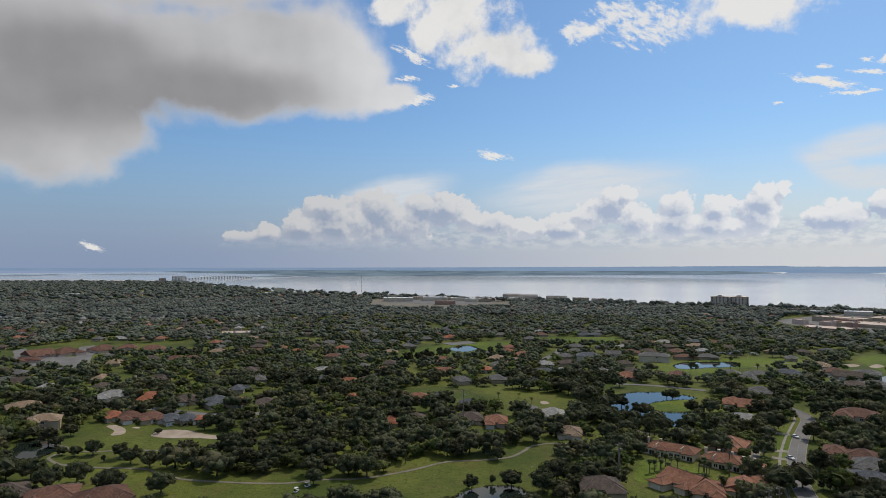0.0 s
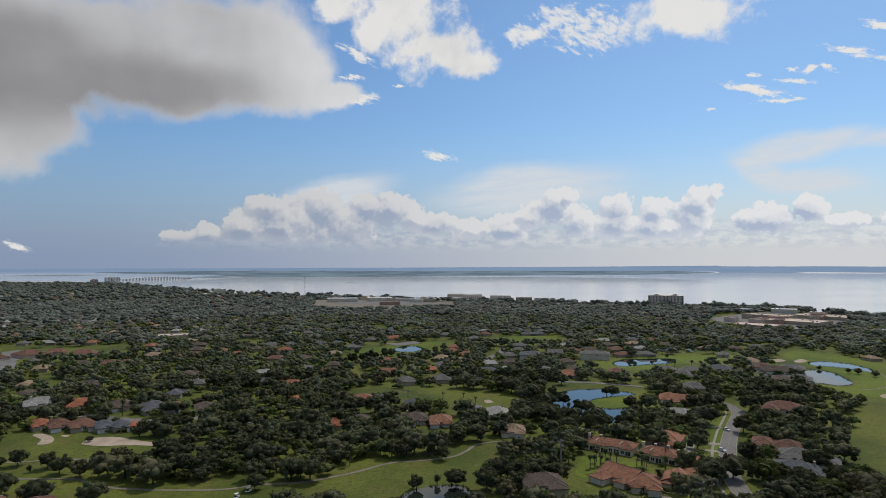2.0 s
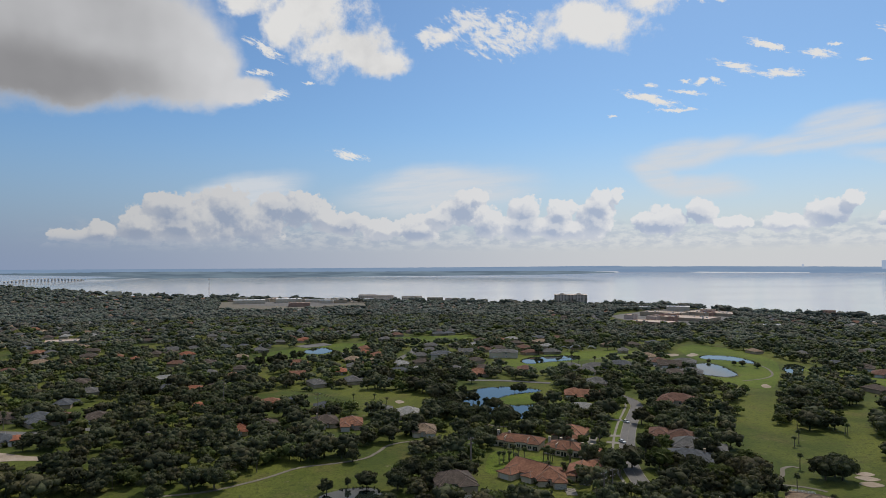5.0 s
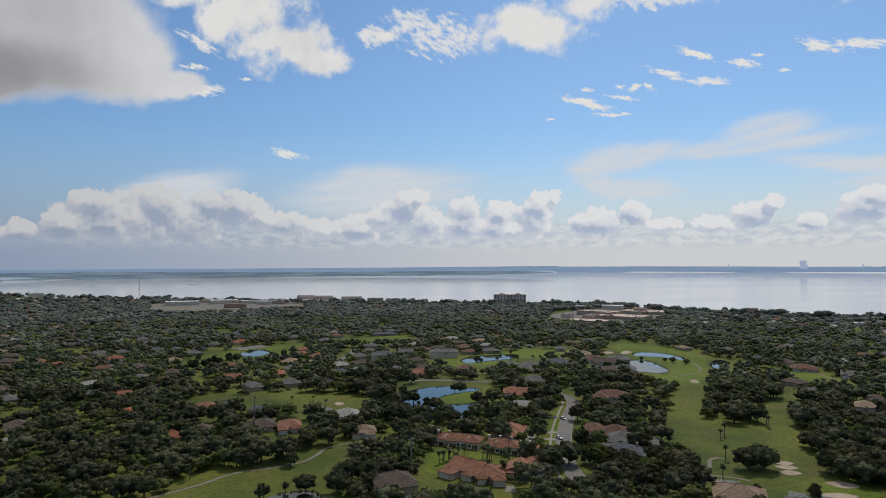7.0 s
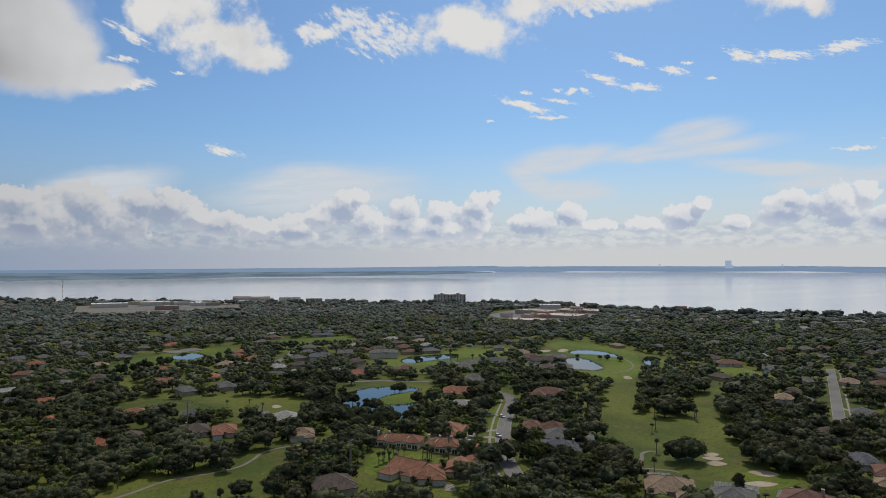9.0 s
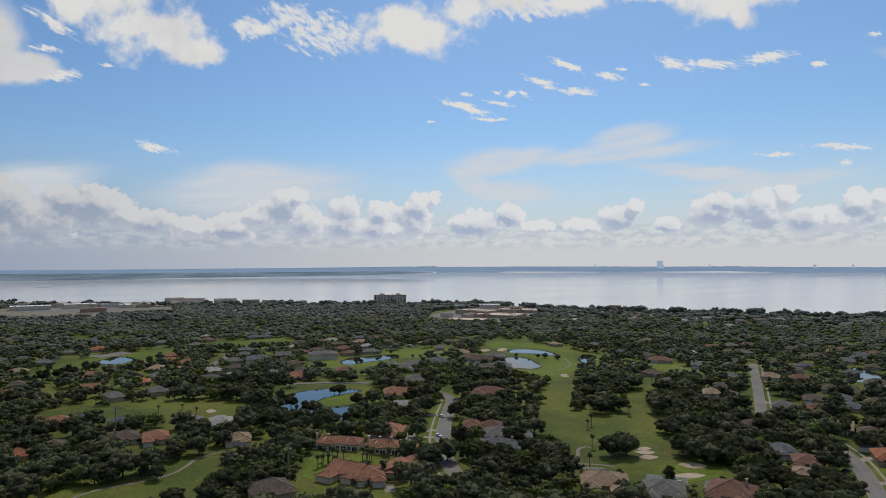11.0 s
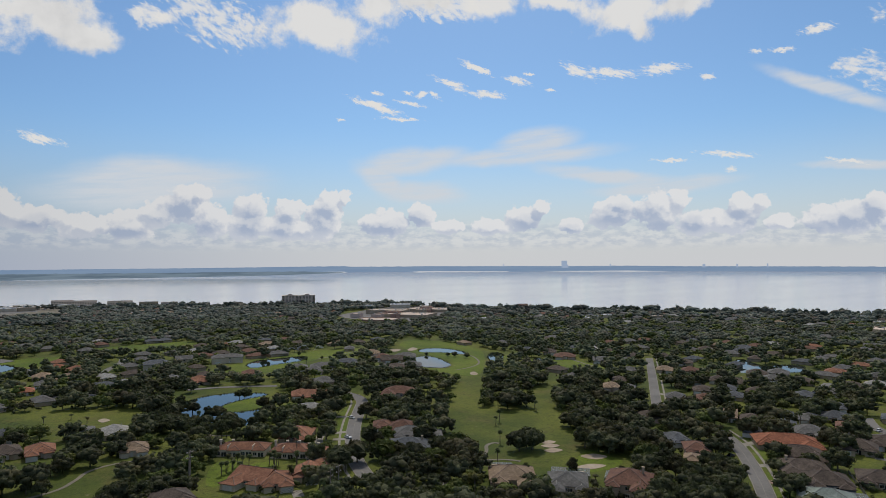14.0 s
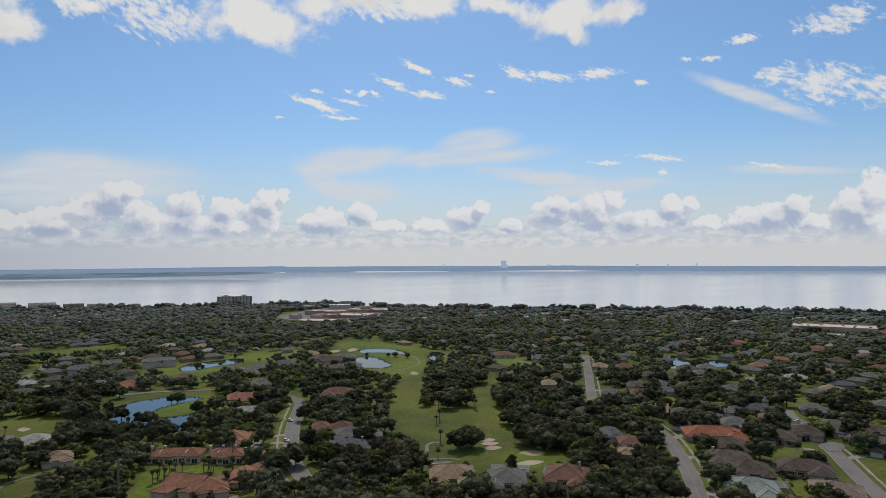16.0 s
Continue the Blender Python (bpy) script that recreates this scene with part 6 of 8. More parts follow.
def far_land(name, rows, r, mat, rough, label, seed):
    """A strip of distant low land as part of the backdrop: rows of (azimuth, bottom, top) in metres at that distance."""
    rows = sorted(rows)
    az = np.arange(rows[0][0], rows[-1][0] + 0.01, 0.05)
    lo = np.interp(az, [q[0] for q in rows], [q[1] for q in rows])
    hi = np.interp(az, [q[0] for q in rows], [q[2] for q in rows])
    verts = []
    for a, l, h in zip(az, lo, hi):
        wob = rough * (noise.noise((a * 1.7, seed, 0)) + 0.6 * noise.noise((a * 6.0, seed, 3)))
        s, c = math.sin(radians(a)), math.cos(radians(a))
        h = max(l + 0.2, h + wob * min(1.0, (h - l) / 8))
        verts += [(r * s, r * c, l), (r * s, r * c, h), ((r + 25) * s, (r + 25) * c, h), ((r + 25) * s, (r + 25) * c, l)]
    faces = []
    for i in range(len(az) - 1):
        for j in range(3):
            p = i * 4 + j
            faces.append((p, p + 1, p + 5, p + 4))
    tagged(link_mesh(name, verts, faces, mat), label, "far shore", "", "structure")


make_ground()
make_lagoon()
# land already veiled by distance: bluish haze painted in as self-lit colour
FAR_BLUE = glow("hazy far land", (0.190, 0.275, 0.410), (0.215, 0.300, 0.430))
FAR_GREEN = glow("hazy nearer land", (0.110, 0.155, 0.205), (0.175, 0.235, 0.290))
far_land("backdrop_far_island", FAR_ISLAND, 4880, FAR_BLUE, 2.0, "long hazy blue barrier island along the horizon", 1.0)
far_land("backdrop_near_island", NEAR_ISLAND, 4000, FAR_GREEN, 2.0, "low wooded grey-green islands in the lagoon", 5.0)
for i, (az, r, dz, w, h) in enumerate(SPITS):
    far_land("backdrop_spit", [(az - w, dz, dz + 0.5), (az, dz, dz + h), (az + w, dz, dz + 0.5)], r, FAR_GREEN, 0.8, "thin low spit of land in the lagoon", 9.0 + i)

# ---- ponds, bunkers, paths and roads ----
PAVED = {0: 1, 1: -1, 2: -1, 4: -1}      # which streets have a pavement, and on which side
for i, loop in enumerate(LAWNS):
    sheet("lawn", smooth_loop(loop, 5), 0.02 + 0.004 * i, M["lawn"], "bright watered lawn of mown grass", "lawn")
for loop in PONDS:
    sheet("pond", smooth_loop(loop), 0.09, M["pond"], "still dark golf course pond reflecting the sky", "pond", "golf course ponds")
for loop in BUNKERS:
    sheet("sand_bunker", smooth_loop(loop, 8), 0.12, M["sand"], "pale tan sand bunker cut into golf turf", "bunker", "golf course bunkers")
for line, width in PATHS:
    strip("cart_path", line, width, 0.11, M["path"], "narrow pale concrete cart path across the turf", "path")
for i, (line, width) in enumerate(DRIVES):
    brick = i == 1
    strip("driveway", line, width, 0.10, M["paver" if brick else "concrete"], "pinkish brick driveway from street to garage" if brick else "pale concrete driveway from street to garage", "driveway")
for i, (line, width) in enumerate(ROADS):
    strip("road", line, width, 0.12 + 0.01 * i, M["asphalt"], "sunlit grey asphalt residential street", "road")
    if i in (0, 1):
        strip("road_marking", line, 0.16, 0.126 + 0.01 * i, M["concrete"], "faint pale joint along the middle of the street", "road marking")
    for off in (-1, 1):
        c = smooth_loop(line, 3, False)
        d = np.gradient(c, axis=0)
        d /= np.linalg.norm(d, axis=1)[:, None] + 1e-9
        side = np.stack([-d[:, 1], d[:, 0]], 1) * off
        if width > 6:
            strip("kerb", c + side * (width / 2 + 0.2), 0.35, 0.26 + 0.01 * i, M["concrete"], "pale concrete kerb along the street", "kerb", 1)
        if off == PAVED.get(i):
            strip("pavement", c + side * (width / 2 + 3.4), 1.3, 0.13 + 0.01 * i, M["concrete"], "pale concrete pavement beside the street", "pavement", 1)
sheet("sandy_yard", np.array(SANDY_YARD), 0.28, M["path"], "pale sandy industrial yard by the shore", "yard")
for i, loop in enumerate(YARDS):
    sheet("parking_lot", np.array(loop), 0.30 + 0.01 * i, M["asphalt"], "pale worn asphalt parking lot", "parking lot")


# ---- houses ----
def hip_roof(bm, cx, cy, w, d, z, pitch, over=0.55, gable=False, turn=0, caps=None):
    """A hip (or gable) roof with eaves of some thickness over a w by d body."""
    if turn:
        w, d = d, w
    w2, d2 = w / 2 + over, d / 2 + over
    ridge = pitch * min(w2, d2)
    lx = max(w2 - d2, 0) if not gable else (w2 if w2 >= d2 else 0)
    ly = max(d2 - w2, 0) if not gable else (d2 if d2 > w2 else 0)
    lx, ly = max(lx, 0.05), max(ly, 0.05)
    low = [bm.verts.new((cx + sx * w2, cy + sy * d2, z - 0.22)) for sx, sy in ((-1, -1), (1, -1), (1, 1), (-1, 1))]
    up = [bm.verts.new((cx + sx * w2, cy + sy * d2, z)) for sx, sy in ((-1, -1), (1, -1), (1, 1), (-1, 1))]
    if w2 >= d2:
        a, b = bm.verts.new((cx - lx, cy, z + ridge)), bm.verts.new((cx + lx, cy, z + ridge))
        tops = [(up[0], up[1], b, a), (up[2], up[3], a, b), (up[1], up[2], b), (up[3], up[0], a)]
    else:
        a, b = bm.verts.new((cx, cy - ly, z + ridge)), bm.verts.new((cx, cy + ly, z + ridge))
        tops = [(up[1], up[2], b, a), (up[3], up[0], a, b), (up[0], up[1], a), (up[2], up[3], b)]
    for f in tops:
        bm.faces.new(f)
    if caps is not None:
        caps.append((a.co.copy(), b.co.copy()))
        if not gable:
            ends = ((0, a), (3, a), (1, b), (2, b)) if w2 >= d2 else ((0, a), (1, a), (2, b), (3, b))
            caps += [(up[i].co.copy(), e.co.copy()) for i, e in ends]
    for i in range(4):
        bm.faces.new((low[i], low[(i + 1) % 4], up[(i + 1) % 4], up[i]))
    bm.faces.new(low[::-1])
    return z + ridge


HOUSE_SPOTS = []


def house(x, y, turn, w, d, floors, roof, wall="stucco", detail=True, wings=True, group="houses"):
    rng = random.Random(int(x * 7 + y * 13))
    h = 2.9 * floors + 0.2
    HOUSE_SPOTS.append((x, y, max(w, d) * 0.5 + 2.0, min(w, d) * 0.5 + 4.0))
    k_ = (0.5 * d + 7.0) / math.hypot(x, y)
    HOUSE_SPOTS.append((x - x * k_, y - y * k_, w * 0.34, w * 0.34))
    words = {"stucco": "cream stucco", "white": "white stucco", "pink": "pinkish stucco", "wall_blue": "blue-grey painted"}[wall]
    storeys = {1: "one-storey", 2: "two-storey", 3: "three-storey"}[floors]
    ob = thing("house", pose(x, y, 0, 0, 0, turn), f"{storeys} {words} house with a {ROOF_WORDS[roof]} roof", "house", group)
    pitch = rng.uniform(0.38, 0.46)
    walls, top = bmesh.new(), bmesh.new()
    box(walls, -w / 2, w / 2, -d / 2, d / 2, -0.2, h)
    caps = []
    peak = hip_roof(top, 0, 0, w, d, h, pitch, gable=rng.random() < 0.12, caps=caps)
    side = rng.choice((-1, 1))
    front = -d / 2
    garage = None
    if wings and w > 9:
        ww, wd = w * rng.uniform(0.36, 0.46), d * rng.uniform(0.45, 0.7)
        cx = side * (w / 2 - ww / 2 - 0.3)
        box(walls, cx - ww / 2, cx + ww / 2, -d / 2 - wd * 0.55, 0, -0.2, h - 0.25)
        hip_roof(top, cx, -wd * 0.28 - d * 0.25, ww, wd * 0.55 + d * 0.5, h - 0.22, pitch, caps=caps)
        garage = (cx, -d / 2 - wd * 0.55)
        w2 = w * rng.uniform(0.26, 0.34)
        cx2 = -side * (w / 2 - w2 / 2 - rng.uniform(0.2, 0.9))
        box(walls, cx2 - w2 / 2, cx2 + w2 / 2, -d / 2 - wd * 0.25, 0, -0.2, h - 0.35)
        hip_roof(top, cx2, -wd * 0.125 - d * 0.25, w2, wd * 0.25 + d * 0.5, h - 0.32, pitch, caps=caps)
        if rng.random() < 0.8:
            w3 = w * rng.uniform(0.3, 0.42)
            cx3 = -side * (w / 2 - w3 / 2 - rng.uniform(0.4, 1.5))
            box(walls, cx3 - w3 / 2, cx3 + w3 / 2, 0, d / 2 + d * 0.25, -0.2, h - 0.3)
            hip_roof(top, cx3, d * 0.375, w3, d * 0.5, h - 0.27, pitch, caps=caps)
        if floors == 1 and rng.random() < 0.5:
            w4 = w * rng.uniform(0.28, 0.36)
            cx4 = rng.uniform(-0.12, 0.12) * w
            hip_roof(top, cx4, rng.uniform(-0.1, 0.1) * d, w4, d * 0.62, h + 0.9, pitch, 0.3, caps=caps)
            box(walls, cx4 - w4 / 2, cx4 + w4 / 2, -d * 0.3, d * 0.3, h - 0.3, h + 0.85)
    part("wall", walls, M[wall], ob)
    rf = part("roof", top, ROOFS[roof], ob, f"{ROOF_WORDS[roof]} hip roof")
    if detail and math.hypot(x, y) < 400:
        cap_mat = ROOFS[{"orange": "terra", "terra": "clay", "rust": "clay", "tan": "clay", "brown": "clay", "mint": "pale", "pale": "grey"}.get(roof, "pale")]
        for p_, q_ in caps:
            if (p_ - q_).length > 0.5:
                bm = bmesh.new()
                bar(bm, p_ + Vector((0, 0, 0.02)), q_ + Vector((0, 0, 0.02)), 0.14, 0.14, 4)
                part("ridge_cap", bm, cap_mat, rf)
    if detail:
        if garage:
            bm = bmesh.new()
            box(bm, garage[0] - 2.4, garage[0] + 2.4, garage[1] - 0.06, garage[1] + 0.02, 0.0, 2.2)
            for k in range(1, 4):
                box(bm, garage[0] - 2.4, garage[0] + 2.4, garage[1] - 0.09, garage[1] - 0.05, k * 0.55 - 0.02, k * 0.55 + 0.02)
            part("garage_door", bm, M["door"], ob)
        spots = []
        for fl in range(floors):
            for k in range(max(2, int(w / 4.5))):
                u = -w / 2 + (k + 0.5) * w / max(2, int(w / 4.5))
                spots.append((u, d / 2 + 0.02, fl * 2.9 + 0.9, 1))
                if not garage or abs(u - garage[0]) > w * 0.2 + 0.7:
                    spots.append((u, -d / 2 - 0.02, fl * 2.9 + 0.9, -1))
        for u, v, z, s in spots:
            bm = bmesh.new()
            box(bm, u - 0.8, u + 0.8, v - 0.03, v + 0.03, z, z + 1.3)
            win = part("window", bm, M["glass"], ob)
            fr = bmesh.new()
            for q in ((-0.9, -0.78, 0, 1.4), (0.78, 0.9, 0, 1.4), (-0.9, 0.9, -0.1, 0.02), (-0.9, 0.9, 1.28, 1.4), (-0.03, 0.03, 0, 1.3)):
                box(fr, u + q[0], u + q[1], v - 0.05, v + 0.05, z + q[2], z + q[3])
            part("window_frame", fr, M["trim"], win)
        bm = bmesh.new()
        dx = -side * w * 0.08
        box(bm, dx - 0.55, dx + 0.55, front - 0.06, front + 0.02, 0.0, 2.1)
        part("door", bm, M["rubber"] if rng.random() < 0.5 else M["door"], ob, "front door")
        if rng.random() < 0.12:
            bm = bmesh.new()
            box(bm, side * w * 0.3 - 0.5, side * w * 0.3 + 0.5, d * 0.1, d * 0.1 + 0.9, h, peak + 0.35)
            box(bm, side * w * 0.3 - 0.62, side * w * 0.3 + 0.62, d * 0.1 - 0.12, d * 0.1 + 1.02, peak + 0.25, peak + 0.40)
            part("chimney", bm, M[wall], rf)
        for k in range(2):
            bm = bmesh.new()
            u, v = rng.uniform(-w * 0.3, w * 0.3), rng.uniform(0.05, 0.3) * d
            bar(bm, (u, v, h), (u, v, h + pitch * (d / 2 - v) + 0.7), 0.07, 0.07)
            part("vent_pipe", bm, M["metal"], rf)
    return ob


def pool_screen(x, y, turn, w, d, h=2.5):
    """A screened pool cage: thin bars with a nearly flat top and panels of insect screen."""
    ob = thing("pool_cage", pose(x, y, 0, 0, 0, turn), "grey aluminium screened pool cage behind a house", "pool cage", "pool cages")
    nx = max(4, int(w / 2.0))
    for i in range(nx + 1):
        u = -w / 2 + i * w / nx
        bm = bmesh.new()
        for v in (-d / 2, d / 2):
            box(bm, u - 0.04, u + 0.04, v - 0.04, v + 0.04, 0, h)
        bar(bm, (u, -d / 2, h), (u, d / 2, h + 0.3), 0.045, 0.045, 4)
        part("post_frame", bm, M["metal"], ob)
        if i < nx:
            bm = bmesh.new()
            for q in (((u, -d / 2, h), (u, d / 2, h + 0.3)), ((u, -d / 2, 0), (u, -d / 2, h)), ((u, d / 2, 0), (u, d / 2, h + 0.3))):
                (x0, y0, z0), (x1, y1, z1) = q
                bm.faces.new([bm.verts.new(c) for c in ((x0, y0, z0), (x0 + w / nx, y0, z0), (x1 + w / nx, y1, z1), (x1, y1, z1))])
            part("screen_panel", bm, M["mesh"], ob)
    for v, z in ((-d / 2, h), (0, h + 0.15), (d / 2, h + 0.3)):
        bm = bmesh.new()
        bar(bm, (-w / 2, v, z), (w / 2, v, z), 0.05, 0.05, 4)
        part("top_rail", bm, M["metal"], ob)
    return ob


for rows in HOUSE_ROWS:
    for x, y, turn, w, d, floors, roof, wall in rows:
        r_ = math.hypot(x, y)
        house(x, y, turn, w, d, floors, roof, wall, detail=r_ < 700)


def terrace(x, y, turn, w, d, units, floors):
    """A row of joined villas: stepped fronts, wide windows, party walls and chimneys under one tiled roof."""
    rng = random.Random(int(x * 3 + y))
    HOUSE_SPOTS.append((x, y, w * 0.5 + 2, d * 0.5 + 3))
    k_ = (0.5 * d + 6.0) / math.hypot(x, y)
    HOUSE_SPOTS.append((x - x * k_, y - y * k_, w * 0.25, w * 0.25))
    ob = thing("terraced_villas", pose(x, y, 0, 0, 0, turn), "row of cream joined villas under weathered terracotta tile", "row houses", "row houses")
    h, uw = 3.5 * floors, w / units
    top, caps = bmesh.new(), []
    hip_roof(top, 0, 0.4, w, d, h, 0.40, caps=caps)
    for u in range(units):
        cx, step = -w / 2 + (u + 0.5) * uw, -d / 2 - (0.9 if u % 2 else 0.0)
        bm = bmesh.new()
        box(bm, cx - uw / 2 + 0.02, cx + uw / 2 - 0.02, step, d / 2, -0.2, h)
        wall = part("wall", bm, M["white"], ob)
        if u % 2:
            hip_roof(top, cx, -d * 0.25, uw * 0.9, d * 0.5 + 1.9, h - 0.1, 0.40, caps=caps)
        for fl in range(floors):
            z = fl * 2.8
            for off, half, tall in ((-0.26, 0.85, 1.4), (0.2, 1.25, 2.0)):
                bm = bmesh.new()
                z0 = z + (0.15 if tall > 1.5 else 0.85)
                box(bm, cx + off * uw - half, cx + off * uw + half, step - 0.04, step + 0.02, z0, z0 + tall)
                win = part("window", bm, M["glass"], ob)
                fr = bmesh.new()
                for s in (-half - 0.06, 0.0, half + 0.06):
                    box(fr, cx + off * uw + s - 0.05, cx + off * uw + s + 0.05, step - 0.08, step + 0.01, z0, z0 + tall)
                part("window_frame", fr, M["trim"], win)
        if u and rng.random() < 0.7:
            bm = bmesh.new()
            box(bm, cx - uw / 2 - 0.15, cx - uw / 2 + 0.15, -d / 2 - 0.2, d * 0.1, h - 0.4, h + 1.9)
            part("party_wall", bm, M["white"], wall)
        if rng.random() < 0.8:
            bm = bmesh.new()
            c = cx - uw * 0.4
            box(bm, c - 0.5, c + 0.5, 0.6, 1.5, h, h + d * 0.2 + 0.9)
            box(bm, c - 0.65, c + 0.65, 0.45, 1.65, h + d * 0.2 + 0.9, h + d * 0.2 + 1.1)
            part("chimney", bm, M["white"], ob)
    rf = part("roof", top, ROOFS["terra"], ob, "weathered terracotta tiled roof")
    for p_, q_ in caps:
        bm = bmesh.new()
        bar(bm, p_ + Vector((0, 0, 0.02)), q_ + Vector((0, 0, 0.02)), 0.14, 0.14, 4)
        part("ridge_cap", bm, ROOFS["clay"], rf)


for row in TERRACES:
    terrace(*row)


def distant_houses():
    """Roofs and walls of the many small houses farther off, joined, by roof colour."""
    rs = np.random.RandomState(5)
    pts = []
    for gx in np.arange(-2300, 1700, 27.0):
        for gy in np.arange(-200, 2300, 40.0):
            pts.append((gx + rs.uniform(-7, 7) + 0.25 * gy, gy + rs.uniform(-7, 7)))
    p = np.array(pts)
    r, az = np.hypot(p[:, 0], p[:, 1]), np.degrees(np.arctan2(p[:, 0], p[:, 1]))
    town = np.array([noise.noise((q[0] * 0.0032, q[1] * 0.0032, 3)) for q in p])
    ok = (r > 500) & (r < 2300) & (az > -42) & (az < 86) & (r < np.interp(az, SHORE_AZ, SHORE_R) - 45)
    ok &= rs.uniform(0, 1, len(p)) < np.clip(0.50 + 0.9 * town + 0.35 * (az > 45) - 0.12 * ((az > 5) & (az < 40) & (r < 900)), 0.04, 0.85)
    ok &= ~((r > 830) & (r < 1080) & (az > 14) & (az < 76))
    for poly in CLEARINGS + PONDS + YARDS + GROVES:
        ok &= ~inside(p, poly)
    for line, width in ROADS + PATHS:
        ok &= ~near_line(p, line, 16)
    for x, y, big, small in HOUSE_SPOTS:
        ok &= np.hypot(p[:, 0] - x, p[:, 1] - y) > 22
    names = ["grey", "brown", "slate", "pale", "tan", "rust", "terra"]
    tops = bmesh.new()
    walls = bmesh.new()
    mats = []
    for (x, y) in p[ok]:
        w, d = rs.uniform(14, 20), rs.uniform(10, 13)
        a = rs.choice([0.15, 1.72]) + rs.normal(0, 0.1)
        one, bod = len(tops.verts), len(walls.verts)
        f0 = len(tops.faces)
        hip_roof(tops, 0, 0, w, d, 2.9, 0.42)
        hip_roof(tops, w * 0.25, -d * 0.35, w * 0.42, d * 0.8, 2.8, 0.42)
        box(walls, -w / 2, w / 2, -d / 2, d / 2, 0, 2.85)
        tops.verts.ensure_lookup_table()
        walls.verts.ensure_lookup_table()
        m = Matrix.Translation((x, y, 0)) @ Matrix.Rotation(a, 4, "Z")
        for v in tops.verts[one:]:
            v.co = m @ v.co
        for v in walls.verts[bod:]:
            v.co = m @ v.co
        mats += [int(rs.choice(7, p=[0.3, 0.24, 0.12, 0.1, 0.1, 0.09, 0.05]))] * (len(tops.faces) - f0)
        HOUSE_SPOTS.append((x, y, w * 0.5 + 2, d * 0.5 + 3))
        k = 11.0 / math.hypot(x, y)
        HOUSE_SPOTS.append((x - x * k, y - y * k, 10.5, 10.5))
        if math.hypot(x, y) > 1000:
            HOUSE_SPOTS.append((x - 2.2 * x * k, y - 2.2 * y * k, 11.0, 6.0))
    for nm, bm, ms in (("distant_roofs", tops, [ROOFS[k] for k in names]), ("distant_house_walls", walls, [M["stucco"]])):
        me = bpy.data.meshes.new(nm)
        bm.to_mesh(me)
        bm.free()
        for x in ms:
            me.materials.append(x)
        if nm == "distant_roofs":
            me.polygons.foreach_set("material_index", mats)
        tagged(new(nm, me), "many small suburban houses with grey and brown roofs", "houses", "", "stuff")




# ---- large buildings ----
def flat_block(x, y, turn, w, d, h, wall, label, name="store_building", cat="building", rows=0):
    ob = thing(name, pose(x, y, 0, 0, 0, turn), label, cat)
    HOUSE_SPOTS.append((x, y, max(w, d) * 0.5 + 3, min(w, d) * 0.5 + 3))
    bm = bmesh.new()
    box(bm, -w / 2, w / 2, -d / 2, d / 2, -0.2, h)
    part("wall", bm, M[wall], ob)
    bm = bmesh.new()
    box(bm, -w / 2 + 0.5, w / 2 - 0.5, -d / 2 + 0.5, d / 2 - 0.5, h, h + 0.1)
    rf = part("roof", bm, M["trim"] if wall == "white" else M["flat"], ob, "white flat roof" if wall == "white" else "pale flat roof")
    bm = bmesh.new()
    for q in ((-w / 2, w / 2, -d / 2, -d / 2 + 0.45), (-w / 2, w / 2, d / 2 - 0.45, d / 2), (-w / 2, -w / 2 + 0.45, -d / 2 + 0.45, d / 2 - 0.45), (w / 2 - 0.45, w / 2, -d / 2 + 0.45, d / 2 - 0.45)):
        box(bm, *q, h + 0.01, h + 0.9)
    part("parapet", bm, M["trim"] if wall == "white" else M[wall], ob)
    rng = random.Random(int(x + y))
    for k in range(int(w * d / 700) + 1):
        bm = bmesh.new()
        u, v = rng.uniform(-0.4, 0.4) * w, rng.uniform(-0.35, 0.35) * d
        box(bm, u - 1.5, u + 1.5, v - 1.0, v + 1.0, h + 0.1, h + 1.6)
        part("roof_unit", bm, M["metal"], rf)
    for fl in range(rows):
        n_ = max(3, int(w / 5))
        for k in range(n_):
            bm = bmesh.new()
            u = -w / 2 + (k + 0.5) * w / n_
            box(bm, u - 1.3, u + 1.3, -d / 2 - 0.05, -d / 2 + 0.02, fl * 3.1 + 0.9, fl * 3.1 + 2.5)
            part("window", bm, M["glass"], ob)
    return ob


